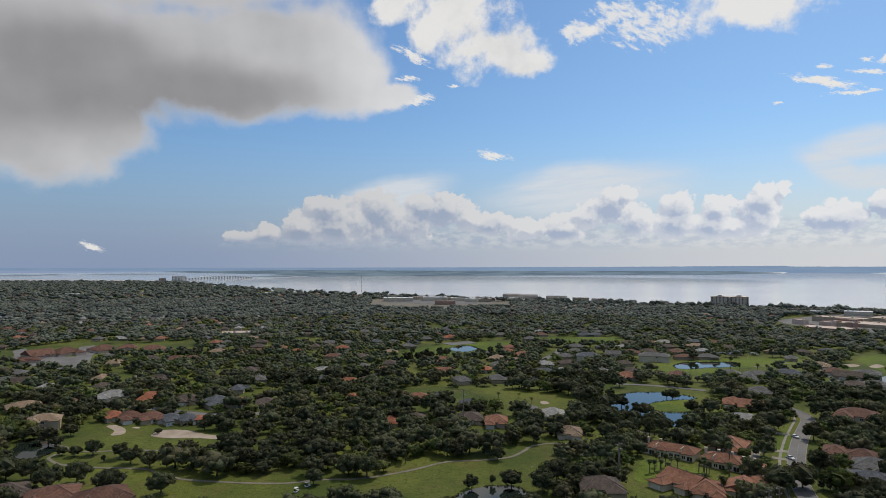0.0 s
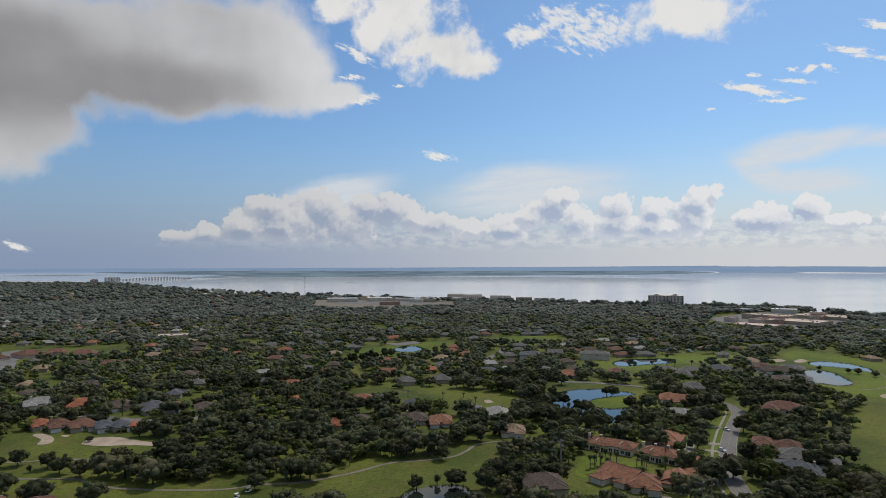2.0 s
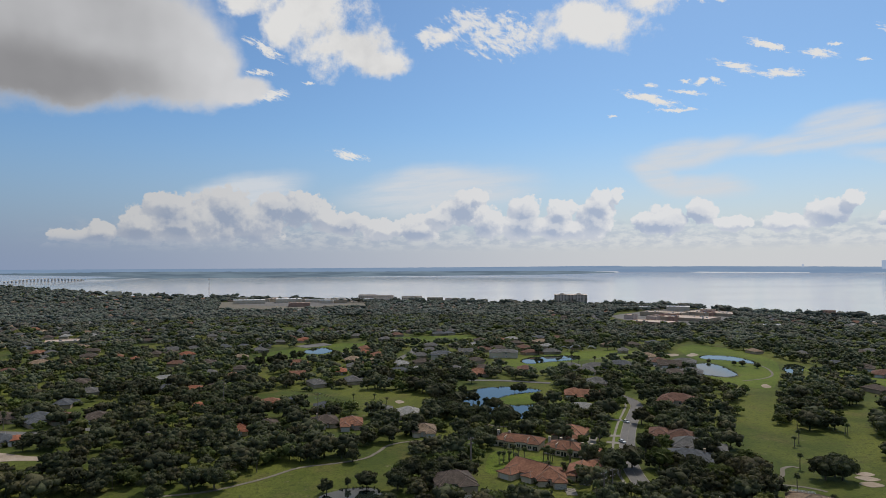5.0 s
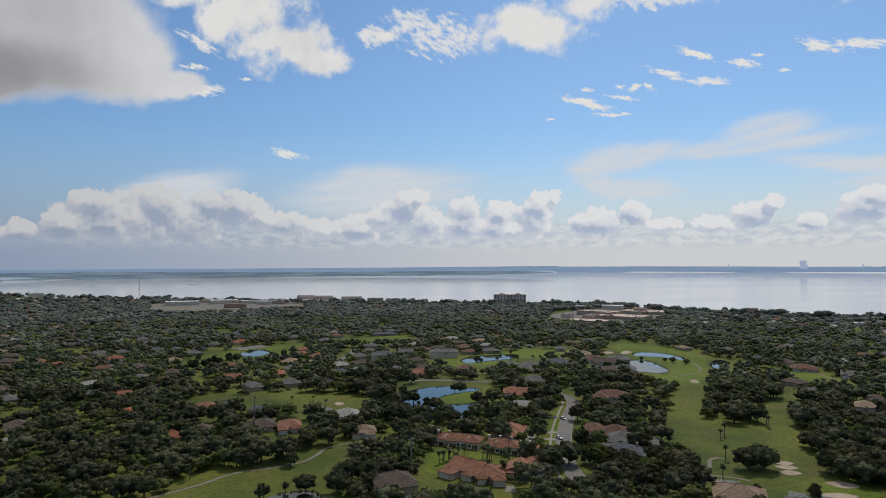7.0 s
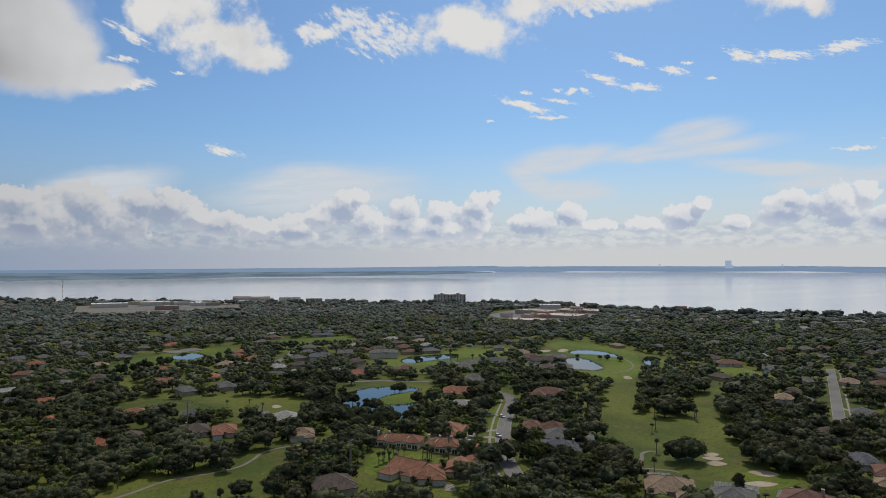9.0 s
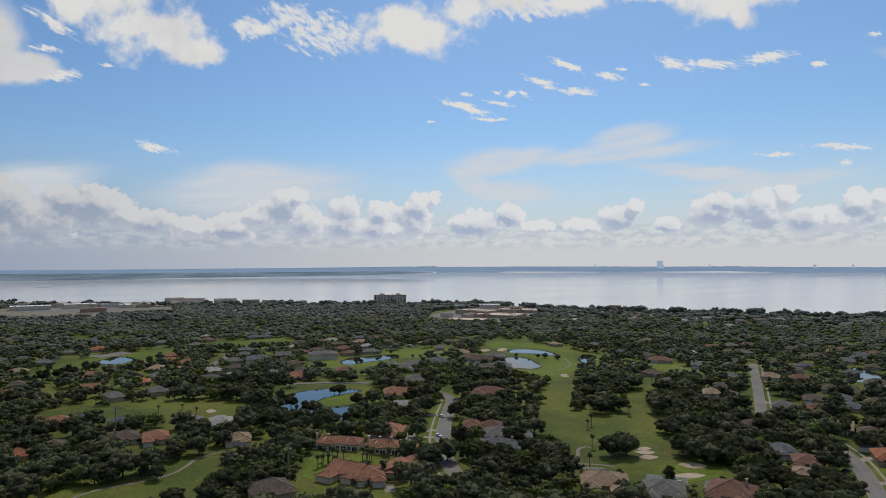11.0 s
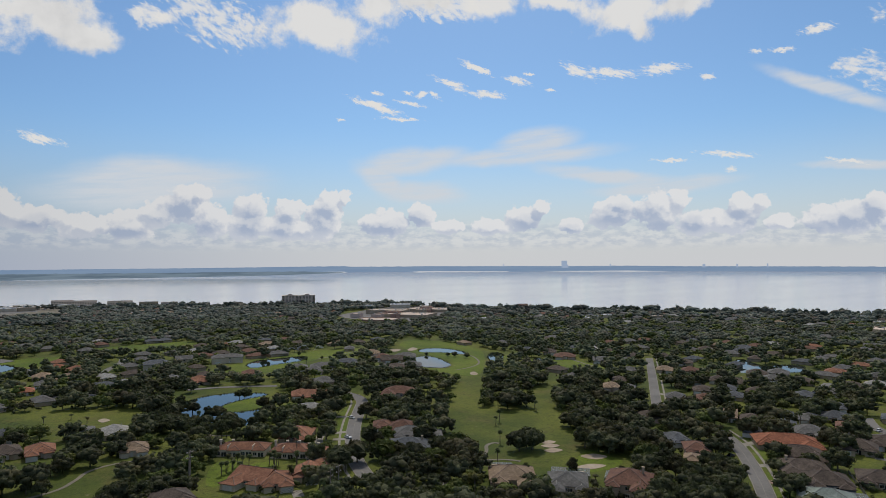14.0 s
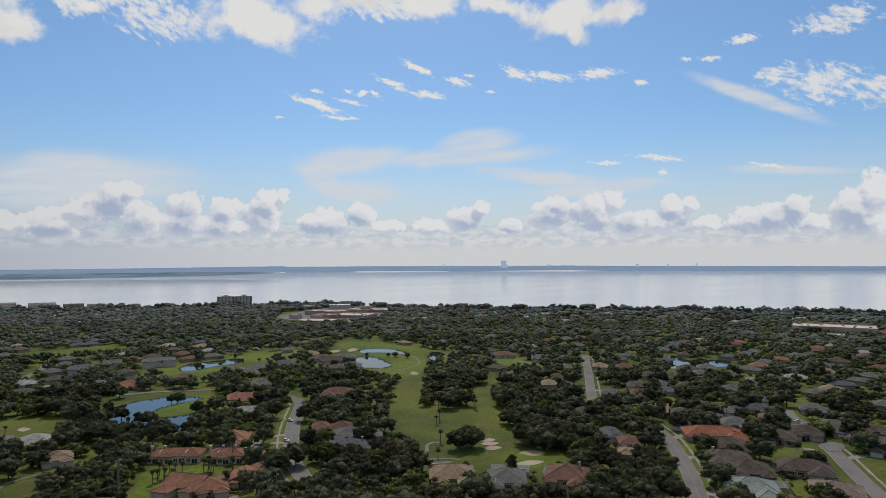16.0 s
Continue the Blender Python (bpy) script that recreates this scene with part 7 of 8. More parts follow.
def condo_tower(x, y, turn, w, d, floors, label, wall="tower", blocks=2):
    """A slab tower: stepped blocks, floor bands, balconies and windows for each storey."""
    h = floors * 3.0
    ob = thing("condominium_tower", pose(x, y, 0, 0, 0, turn), label, "apartment tower")
    HOUSE_SPOTS.append((x, y, w * 0.5 + 4, d * 0.5 + 8))
    bw = w / blocks - 1.2
    for b in range(blocks):
        cx = (b - (blocks - 1) / 2) * (w / blocks)
        bm = bmesh.new()
        box(bm, cx - bw / 2, cx + bw / 2, -d / 2, d / 2, -0.2, h)
        box(bm, cx - bw * 0.28, cx + bw * 0.28, -d / 2 - 1.4, d / 2 + 1.4, -0.2, h + 1.2)
        block = part("wall", bm, M[wall], ob)
        bm = bmesh.new()
        box(bm, cx - bw / 2 - 0.3, cx + bw / 2 + 0.3, -d / 2 - 0.3, d / 2 + 0.3, h + 0.01, h + 0.8)
        box(bm, cx - bw * 0.12, cx + bw * 0.12, -d * 0.3, d * 0.3, h + 0.8, h + 3.6)
        bm.faces.ensure_lookup_table()
        rf = part("roof", bm, M["tower"], ob)
        bm = bmesh.new()
        box(bm, cx - bw * 0.15, cx + bw * 0.15, -d * 0.33, d * 0.33, h + 3.61, h + 4.1)
        part("stair_head", bm, M["trim"], rf)
        for fl in range(floors):
            z = fl * 3.0
            for u in (-0.42, -0.18, 0.0, 0.18, 0.42):
                bm = bmesh.new()
                off = 1.4 if abs(u) < 0.25 else 0.0
                box(bm, cx + u * bw - 1.3, cx + u * bw + 1.3, -d / 2 - off - 0.06, -d / 2 - off + 0.02, z + 0.7, z + 2.4)
                part("window", bm, M["glass"], ob)
            for u0, u1 in ((-0.5, -0.285), (0.285, 0.5)):
                bm = bmesh.new()
                box(bm, cx + u0 * bw, cx + u1 * bw, -d / 2 - 1.3, -d / 2 - 0.01, z + 2.75, z + 2.95)
                part("balcony", bm, M["stucco"], ob)
    bm = bmesh.new()
    box(bm, -1.0, 1.0, -d * 0.3, d * 0.3, -0.2, h - 2)
    part("link", bm, M[wall], ob)
    return ob


for i, (x, y, turn, w, d, h, wall, rows, words) in enumerate(BLOCKS):
    flat_block(x, y, turn, w, d, h + 0.13 * (i % 9), wall, words, rows=rows)
for x, y, turn, w, d, floors, blocks, wall, words in TOWERS:
    condo_tower(x, y, turn, w, d, floors, words, wall, blocks)
distant_houses()


def causeway_bridge(a, b, deck, clear):
    """A long fixed bridge: deck, parapets and pairs of piers."""
    a, b = Vector((*a, 0)), Vector((*b, 0))
    L = (b - a).length
    ob = thing("causeway_bridge", look(a, b) @ pose(0, 0, 0, 90, 0, 0), "long pale concrete bridge on tall piers over the lagoon", "bridge")
    ob.matrix_world = Matrix.Translation(a) @ Matrix.Rotation(math.atan2((b - a).y, (b - a).x), 4, "Z")
    bm = bmesh.new()
    n_ = 24
    hs = [WATER_AT_BRIDGE + deck + clear * math.sin(math.pi * i / n_) for i in range(n_ + 1)]
    for i in range(n_):
        q = [bm.verts.new(v) for v in ((i * L / n_, -8, hs[i]), ((i + 1) * L / n_, -8, hs[i + 1]), ((i + 1) * L / n_, 8, hs[i + 1]), (i * L / n_, 8, hs[i]),
                                       (i * L / n_, -8, hs[i] - 2.4), ((i + 1) * L / n_, -8, hs[i + 1] - 2.4), ((i + 1) * L / n_, 8, hs[i + 1] - 2.4), (i * L / n_, 8, hs[i] - 2.4))]
        for f in ((0, 1, 2, 3), (7, 6, 5, 4), (0, 4, 5, 1), (2, 6, 7, 3)):
            bm.faces.new([q[j] for j in f])
    part("deck", bm, M["trim"], ob)
    for i in range(1, n_):
        if hs[i] > WATER_AT_BRIDGE + 5:
            bm = bmesh.new()
            box(bm, i * L / n_ - 1.3, i * L / n_ + 1.3, -6, -2, -1, hs[i] - 2.4)
            box(bm, i * L / n_ - 1.3, i * L / n_ + 1.3, 2, 6, -1, hs[i] - 2.4)
            part("pier", bm, M["trim"], ob)


causeway_bridge(BRIDGE_A, BRIDGE_B, 5.0, 10.0)


# ---- poles, mast and cars ----
def power_pole(x, y, h, turn):
    ob = thing("power_pole", pose(x, y, 0, 0, 0, turn), "tall grey utility pole with crossarms among the trees", "power pole", "utility poles")
    bm = bmesh.new()
    bar(bm, (0, 0, -0.3), (0, 0, h), 0.30, 0.18, 8)
    part("pole", bm, M["wood"], ob)
    for z in (h - 0.8, h - 3.0):
        bm = bmesh.new()
        box(bm, -1.6, 1.6, -0.1, 0.1, z - 0.1, z + 0.1)
        arm = part("crossarm", bm, M["wood"], ob)
        for u in (-1.4, 0.9, 1.4):
            bm = bmesh.new()
            bar(bm, (u, 0, z + 0.1), (u, 0, z + 0.5), 0.08, 0.05)
            part("insulator", bm, M["trim"], arm)


def wires(name, a, b, za, zb, label):
    ob = thing(name, pose(0, 0, 0), label, "power line")
    d = Vector((b[0] - a[0], b[1] - a[1], 0)).normalized()
    for off in (-1.4, 0.0, 1.4):
        s = Vector((-d.y, d.x, 0)) * off
        pts = [Vector((a[0] + (b[0] - a[0]) * k / 10, a[1] + (b[1] - a[1]) * k / 10, za + (zb - za) * k / 10 - 8 * (k / 10) * (1 - k / 10) * 0.5)) + s for k in range(11)]
        verts = [tuple(p_ + Vector((d.y * u, -d.x * u, v))) for p_ in pts for u, v in ((-0.035, -0.02), (0.035, -0.02), (0.0, 0.04))]
        bm = bmesh.new()
        vs = [bm.verts.new(v) for v in verts]
        for k in range(10):
            for j in range(3):
                bm.faces.new((vs[k * 3 + j], vs[k * 3 + (j + 1) % 3], vs[k * 3 + 3 + (j + 1) % 3], vs[k * 3 + 3 + j]))
        part("wire", bm, M["rubber"], ob)


for x, y, h in POLES:
    power_pole(x, y, h, 25)
for (x0, y0, h0), (x1, y1, h1) in WIRES:
    wires("power_line", (x0, y0), (x1, y1), h0, h1, "thin dark overhead wires between utility poles")


def lattice_mast(x, y, h):
    ob = thing("radio_mast", pose(x, y, 0), "slender red and white lattice radio mast near the shore", "mast")
    for i in range(8):
        bm = bmesh.new()
        for k in range(3):
            c, s = math.cos(k * 2.094), math.sin(k * 2.094)
            bar(bm, (c, s, i * h / 8), (c, s, (i + 1) * h / 8), 0.28, 0.28, 5)
            for j in range(4):
                z = (i + j / 4) * h / 8
                c2, s2 = math.cos((k + 1) * 2.094), math.sin((k + 1) * 2.094)
                bar(bm, (c, s, z), (c2, s2, z + h / 32), 0.1, 0.1, 4)
        part("section", bm, M["brick"] if i % 2 else M["trim"], ob)


for x, y, h in MASTS:
    lattice_mast(x, y, h)


def car(x, y, turn, paint, kind_words):
    ob = thing("car", pose(x, y, 0.13, 0, 0, turn), f"{kind_words} car parked by a house", "car", "parked cars")
    bm = bmesh.new()
    prof = [(-2.3, 0.35), (-2.3, 0.85), (-1.5, 0.98), (1.1, 1.0), (2.2, 0.82), (2.3, 0.35)]
    for s in (1,):
        a = [bm.verts.new((u, -0.9, z)) for u, z in prof]
        b = [bm.verts.new((u, 0.9, z)) for u, z in prof]
        bm.faces.new(a)
        bm.faces.new(b[::-1])
        for i in range(len(prof)):
            j = (i + 1) % len(prof)
            bm.faces.new((a[i], b[i], b[j], a[j]))
    bmesh.ops.recalc_face_normals(bm, faces=bm.faces)
    bmesh.ops.bevel(bm, geom=list(bm.edges), offset=0.08, segments=2, affect="EDGES")
    part("body", bm, M[paint], ob)
    for q0, q1, mat, nm in (((-1.75, 0.97), (1.05, 0.97), "glass", "cabin_glass"), ):
        bm = bmesh.new()
        v0 = [bm.verts.new((u, s * 0.82, 0.96)) for u, s in ((-1.75, -1), (1.05, -1), (1.05, 1), (-1.75, 1))]
        v1 = [bm.verts.new((u, s * 0.66, 1.42)) for u, s in ((-1.2, -1), (0.3, -1), (0.3, 1), (-1.2, 1))]
        for i in range(4):
            bm.faces.new((v0[i], v0[(i + 1) % 4], v1[(i + 1) % 4], v1[i]))
        part(nm, bm, M[mat], ob)
    bm = bmesh.new()
    box(bm, -1.25, 0.35, -0.68, 0.68, 1.42, 1.49)
    bmesh.ops.bevel(bm, geom=list(bm.edges), offset=0.03, segments=1, affect="EDGES")
    part("roof", bm, M[paint], ob)
    for u in (-1.4, 1.4):
        for s in (-1, 1):
            bm = bmesh.new()
            bar(bm, (u, s * 0.7, 0.33), (u, s * 0.93, 0.33), 0.33, 0.33, 12)
            wh = part("wheel", bm, M["rubber"], ob)
            bm = bmesh.new()
            bar(bm, (u, s * 0.93, 0.33), (u, s * 0.95, 0.33), 0.2, 0.2, 10)
            part("rim", bm, M["metal"], wh)
    for s in (-1, 1):
        bm = bmesh.new()
        box(bm, 2.2, 2.27, s * 0.65 - 0.18, s * 0.65 + 0.18, 0.6, 0.75)
        part("headlight", bm, M["trim"], ob)


for x, y, turn, paint, words in CARS:
    car(x, y, turn, paint, words)


# ---- trees ----
def blob(rng, verts, faces, c, r, squash, level):
    """A lumpy mass of leaves."""
    bm = bmesh.new()
    bmesh.ops.create_icosphere(bm, subdivisions=level, radius=1.0)
    bm.verts.ensure_lookup_table()
    k = len(verts)
    off = Vector((rng.uniform(0, 50), rng.uniform(0, 50), rng.uniform(0, 50)))
    for v in bm.verts:
        d = v.co.normalized()
        s = r * (1 + 0.45 * noise.noise(d * 1.9 + off) + 0.30 * noise.noise(d * 5.0 + off) + rng.uniform(-0.16, 0.16))
        verts.append((c[0] + d.x * s, c[1] + d.y * s, c[2] + d.z * s * squash))
    for f in bm.faces:
        faces.append(tuple(k + v.index for v in f.verts))
    bm.free()


def leaf_cards(rng, verts, faces, c, r, squash, count, size):
    """Sprays of leaves lying loosely over the lobe: small bent four-sided tufts that break up the outline."""
    for _ in range(count):
        d = Vector((rng.gauss(0, 1), rng.gauss(0, 1), rng.gauss(0.25, 0.9))).normalized()
        k_ = r * rng.uniform(0.80, 1.16)
        p = Vector((c[0] + d.x * k_, c[1] + d.y * k_, c[2] + d.z * k_ * squash))
        lean = d + Vector((rng.gauss(0, 0.45), rng.gauss(0, 0.45), rng.gauss(0.1, 0.45)))
        q = lean.to_track_quat("Z", "Y").to_matrix() @ Matrix.Rotation(rng.uniform(0, 6.28), 3, "Z")
        s = size * rng.uniform(0.5, 1.3)
        k = len(verts)
        for u, v, z in ((-s, 0, -s * 0.25), (0, -s * 0.6, s * 0.2), (s, 0, -s * 0.25), (0, s * 0.6, s * 0.2)):
            verts.append(tuple(p + q @ Vector((u, v, z))))
        faces += [(k, k + 1, k + 2), (k, k + 2, k + 3)]


def crown_data(seed, lobes_, spread_, height, cards, size, flat=0.95):
    """Vertices and faces of a broad oak crown for a tree of unit height: a heart and many uneven clumps round it."""
    rng = random.Random(seed)
    verts, faces = [], []
    blob(rng, verts, faces, (0, 0, height * 0.50), spread_ * 0.62, flat, 2 if lobes_ > 15 else 1)
    small = (9.0 / lobes_) ** 0.45
    for i in range(lobes_):
        a = i * 2.4 + rng.uniform(-0.5, 0.5)
        up = 1.0 - 1.5 * (i + 0.5) / lobes_
        ring = math.sqrt(max(0.0, 1 - up * up)) * spread_ * rng.uniform(0.50, 0.86)
        r = spread_ * rng.uniform(0.30, 0.48) * small
        c = (ring * math.cos(a), ring * math.sin(a), height * (0.47 + 0.34 * up * flat + rng.uniform(-0.07, 0.07)))
        blob(rng, verts, faces, c, r * 0.86, flat, 1)
        leaf_cards(rng, verts, faces, c, r, flat, cards, size)
    return verts, faces


def mesh_of(name, verts, faces, mat):
    me = bpy.data.meshes.new(name)
    me.from_pydata(verts, [], faces)
    me.materials.append(mat)
    return me


def trunk_mesh(seed, height):
    rng = random.Random(seed)
    bm = bmesh.new()
    bar(bm, (0, 0, -0.2), (0.02, 0.01, height * 0.34), height * 0.036, height * 0.026, 7)
    for k in range(5):
        a = k * 1.257 + rng.uniform(-0.3, 0.3)
        bar(bm, (0, 0, height * rng.uniform(0.22, 0.33)), (math.cos(a) * height * 0.26, math.sin(a) * height * 0.26, height * rng.uniform(0.5, 0.68)), height * 0.018, height * 0.007, 5)
    me = bpy.data.meshes.new("trunk")
    bm.to_mesh(me)
    bm.free()
    me.materials.append(M["bark"])
    return me


OAKS = []
for s_ in range(7):
    v_, f_ = crown_data(s_, 24, 0.52 + 0.04 * (s_ % 4), 1.0, 50, 0.042, 0.80)
    OAKS.append((mesh_of("crown", v_, f_, M["oak"] if s_ < 5 else M["light"]), trunk_mesh(s_, 1.0)))
TALLS = []
for s_ in range(3):
    v_, f_ = crown_data(50 + s_, 18, 0.32, 1.0, 55, 0.034)
    TALLS.append((mesh_of("crown", v_, f_, M["oak"]), trunk_mesh(90 + s_, 1.0)))
OAK_WORDS = ("spreading dark green live oak on the grass", "tall rounded dark green tree among houses", "bright green leafy shade tree")


def tree(x, y, h, kind, turn):
    crown, trunk = (TALLS if kind == 2 else OAKS)[int(turn * 7.3) % (3 if kind == 2 else 5)] if kind != 1 else OAKS[5 + int(turn) % 2]
    ob = new("tree")
    ob.matrix_world = pose(x, y, 0, 0, 0, turn) @ Matrix.Diagonal((h, h, h, 1))
    tagged(ob, OAK_WORDS[{0: 0, 2: 1, 1: 2}[kind]], "tree", "trees of the golf course and gardens")
    for nm, me in (("trunk", trunk), ("crown", crown)):
        c = new(nm, me)
        c.parent = ob


def palm_meshes(seed):
    rng = random.Random(seed)
    bm = bmesh.new()
    bar(bm, (0, 0, -0.2), (0.15, 0.05, 4.5), 0.24, 0.19, 8)
    bar(bm, (0.15, 0.05, 4.5), (0.1, 0.2, 9.0), 0.19, 0.17, 8)
    me = bpy.data.meshes.new("trunk")
    bm.to_mesh(me)
    bm.free()
    me.materials.append(M["bark"])
    fronds = []
    for k in range(42):
        a, lift = k * 2.4, rng.uniform(-1.35, 1.4)
        verts, faces = [], []
        L = rng.uniform(1.5, 1.95)
        for j in range(5):
            t = j / 4
            out = L * t * math.cos(lift * 0.8)
            z = 9.0 + L * (math.sin(lift) * t - 0.55 * t * t)
            wd = 0.55 * math.sin(math.pi * min(0.15 + t * 0.85, 1)) + 0.04
            for s in (-1, 0, 1):
                verts.append((0.1 + math.cos(a) * out - math.sin(a) * s * wd, 0.2 + math.sin(a) * out + math.cos(a) * s * wd, z - abs(s) * wd * 0.45))
        for j in range(4):
            for s in (0, 1):
                p = j * 3 + s
                faces.append((p, p + 1, p + 4, p + 3))
        fronds.append((verts, faces))
    allv, allf = [], []
    for v, f in fronds:
        k = len(allv)
        allv += v
        allf += [tuple(k + i for i in q) for q in f]
    return me, mesh_of("fronds", allv, allf, M["palm"])


PALMS = [palm_meshes(s) for s in (1, 2, 3)]


def palm(x, y, h, turn):
    s = h / 11.0
    trunk, fronds = PALMS[int(turn) % 3]
    ob = new("palm_tree")
    ob.matrix_world = pose(x, y, 0, 0, 0, turn) @ Matrix.Diagonal((max(s, 0.95), max(s, 0.95), s, 1))
    tagged(ob, "tall cabbage palm with a round head of fronds", "palm", "palms")
    for nm, me in (("trunk", trunk), ("fronds", fronds)):
        c = new(nm, me)
        c.parent = ob


def plant_trees():
    """Fills the land between the open turf, the water, the streets and the houses with trees."""
    rs = np.random.RandomState(11)
    spots, kinds = [], []

    def scatter(r0, r1, step, keep, az0=-45, az1=88):
        R = r1
        g = np.arange(-R, R, step)
        X, Y = np.meshgrid(g, np.arange(-300, R, step))
        p = np.stack([X.ravel(), Y.ravel()], 1) + rs.uniform(-0.48, 0.48, (X.size, 2)) * step
        r, az = np.hypot(p[:, 0], p[:, 1]), np.degrees(np.arctan2(p[:, 0], p[:, 1]))
        ok = (r > r0) & (r < r1) & (az > az0) & (az < az1)
        p, r, az = p[ok], r[ok], az[ok]
        edge = np.interp(az, SHORE_AZ, SHORE_R)
        p = p[r < edge - 6]
        clump = np.array([noise.noise((q[0] * 0.016, q[1] * 0.016, 0)) + 0.5 * noise.noise((q[0] * 0.05, q[1] * 0.05, 7)) for q in p])
        az = np.degrees(np.arctan2(p[:, 0], p[:, 1]))
        dense = keep - 0.08 * ((az > 47) & (np.hypot(p[:, 0], p[:, 1]) < 1000))
        far_ = np.hypot(p[:, 0], p[:, 1])
        dense = dense - 0.22 * ((az > 37) & (far_ > 1080))
        thick = np.zeros(len(p), bool)
        for poly in GROVES:
            thick |= inside(p, poly)
        p = p[(rs.uniform(0, 1, len(p)) < dense + 0.70 * clump) | thick]
        bad = np.zeros(len(p), bool)
        for poly in CLEARINGS:
            bad |= inside(p, poly)
        for poly in GROVES:
            bad &= ~inside(p, poly)
        for poly in PONDS:
            loop = smooth_loop(poly, 3)
            bad |= inside(p, loop) | near_line(p, np.vstack([loop, loop[:1]]), 4.5)
        for poly in YARDS:
            bad |= inside(p, poly)
        for line, width in ROADS:
            bad |= near_line(p, line, width / 2 + 4.0)
        for line, width in PATHS:
            bad |= near_line(p, line, width / 2 + 2.5)
        for x, y, big, small in HOUSE_SPOTS:
            bad |= np.hypot(p[:, 0] - x, p[:, 1] - y) < 0.45 * big + 0.38 * small
        return p[~bad]

    for x, y in scatter(200, NEAR_LIMIT, 9.6, 0.76):
        k = rs.uniform()
        tree(x, y, rs.uniform(7.0, 12.8), 1 if k < 0.14 else (2 if k < 0.3 else 0), rs.uniform(0, 360))
    for x, y in scatter(170, 700, 34.0, 0.42):
        palm(x, y, rs.uniform(8, 12), rs.uniform(0, 360))

    # woods farther off: whole trees joined into one mesh
    def woods(name, p, variants, lo, hi, label, mat):
        V, F, base = [], [], 0
        for x, y in p:
            v, f = variants[rs.randint(len(variants))]
            h, a = lo + (hi - lo) * rs.uniform() ** 1.25, rs.uniform(0, 6.28)
            c, s = math.cos(a) * h * rs.uniform(0.9, 1.2), math.sin(a) * h
            W = np.empty_like(v)
            W[:, 0] = v[:, 0] * c - v[:, 1] * s + x
            W[:, 1] = v[:, 0] * s + v[:, 1] * c + y
            W[:, 2] = v[:, 2] * h
            V.append(W)
            F.append(f + base)
            base += len(v)
        V, F = np.concatenate(V), np.concatenate(F)
        me = bpy.data.meshes.new(name)
        me.vertices.add(len(V))
        me.vertices.foreach_set("co", V.ravel())
        me.loops.add(F.size)
        me.loops.foreach_set("vertex_index", F.ravel().astype(np.int32))
        me.polygons.add(len(F))
        me.polygons.foreach_set("loop_start", np.arange(0, F.size, 3, dtype=np.int32))
        me.update(calc_edges=True)
        if mat in ("hazed_mid_woods", "haze_woods"):
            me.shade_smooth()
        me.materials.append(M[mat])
        tagged(new(name, me), label, "woods", "", "stuff")

    def simple(seed, lobes_, cards, size, spread_=0.48, flat=0.85):
        v, f = crown_data(seed, lobes_, spread_, 1.0, cards, size, flat)
        bm = bmesh.new()
        bar(bm, (0, 0, 0), (0, 0, 0.55), 0.03, 0.02, 4)
        bmesh.ops.triangulate(bm, faces=list(bm.faces))
        bm.verts.index_update()
        k = len(v)
        v += [tuple(x.co) for x in bm.verts]
        f += [tuple(k + x.index for x in g.verts) for g in bm.faces]
        bm.free()
        return np.array(v), np.array(f)

    close = [simple(200 + k, 15, 15, 0.060, 0.50 + 0.06 * (k % 3), 0.78) for k in range(7)]
    mid = [simple(260 + k, 8, 6, 0.074, 0.44 + 0.06 * (k % 3), 0.75) for k in range(8)]
    dim = [simple(330 + k, 5, 5, 0.090, 0.56 + 0.06 * (k % 3), 0.65) for k in range(8)]
    far = [simple(300 + k, 3, 4, 0.11, 0.64 + 0.08 * (k % 3), 0.60) for k in range(8)]

    # beyond 540 m the leaf colours carry painted haze, stronger with distance
    def split(p):
        k = rs.uniform(0, 1, len(p)) < 0.27
        return p[~k], p[k]

    p, q = split(scatter(NEAR_LIMIT, 540, 9.8, 0.86))
    woods("garden_trees", p, close, 7, 14.0, "dark green trees crowding the gardens and fairways", "oak")
    woods("bright_garden_trees", q, close, 5, 10, "brighter green trees among the gardens", "light")
    p, q = split(scatter(540, 820, 9.2, 0.77))
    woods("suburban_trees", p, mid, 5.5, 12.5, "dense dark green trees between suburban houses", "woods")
    woods("bright_suburban_trees", q, mid, 5, 10, "brighter green trees between suburban houses", "light")
    p, q = split(scatter(820, 1150, 10.4, 0.88))
    woods("middle_woods", p, dim, 7.0, 11.0, "dark green trees between distant houses", "hazed_mid_woods")
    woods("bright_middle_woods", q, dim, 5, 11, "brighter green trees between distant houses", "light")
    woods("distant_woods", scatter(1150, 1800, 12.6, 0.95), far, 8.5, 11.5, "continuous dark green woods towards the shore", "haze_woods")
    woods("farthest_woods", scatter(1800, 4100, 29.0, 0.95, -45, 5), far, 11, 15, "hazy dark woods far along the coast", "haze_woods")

    # an uneven fringe of taller trees along the water
    azs = np.radians(rs.uniform(-30, 84, 420))
    edge = np.interp(np.degrees(azs), SHORE_AZ, SHORE_R) - rs.uniform(8, 40, len(azs))
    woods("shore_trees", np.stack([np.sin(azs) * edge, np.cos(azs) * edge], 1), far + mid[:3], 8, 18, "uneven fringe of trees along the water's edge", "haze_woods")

    # low shrubs and hedges round the houses
    shrubs = []
    for x, y, big, small in HOUSE_SPOTS:
        if small >= 6.5 and math.hypot(x, y) < 640:
            for _ in range(6):
                a = rs.uniform(0, 6.28)
                d = rs.uniform(0.75, 1.25) * (big * 0.62 + small * 0.38)
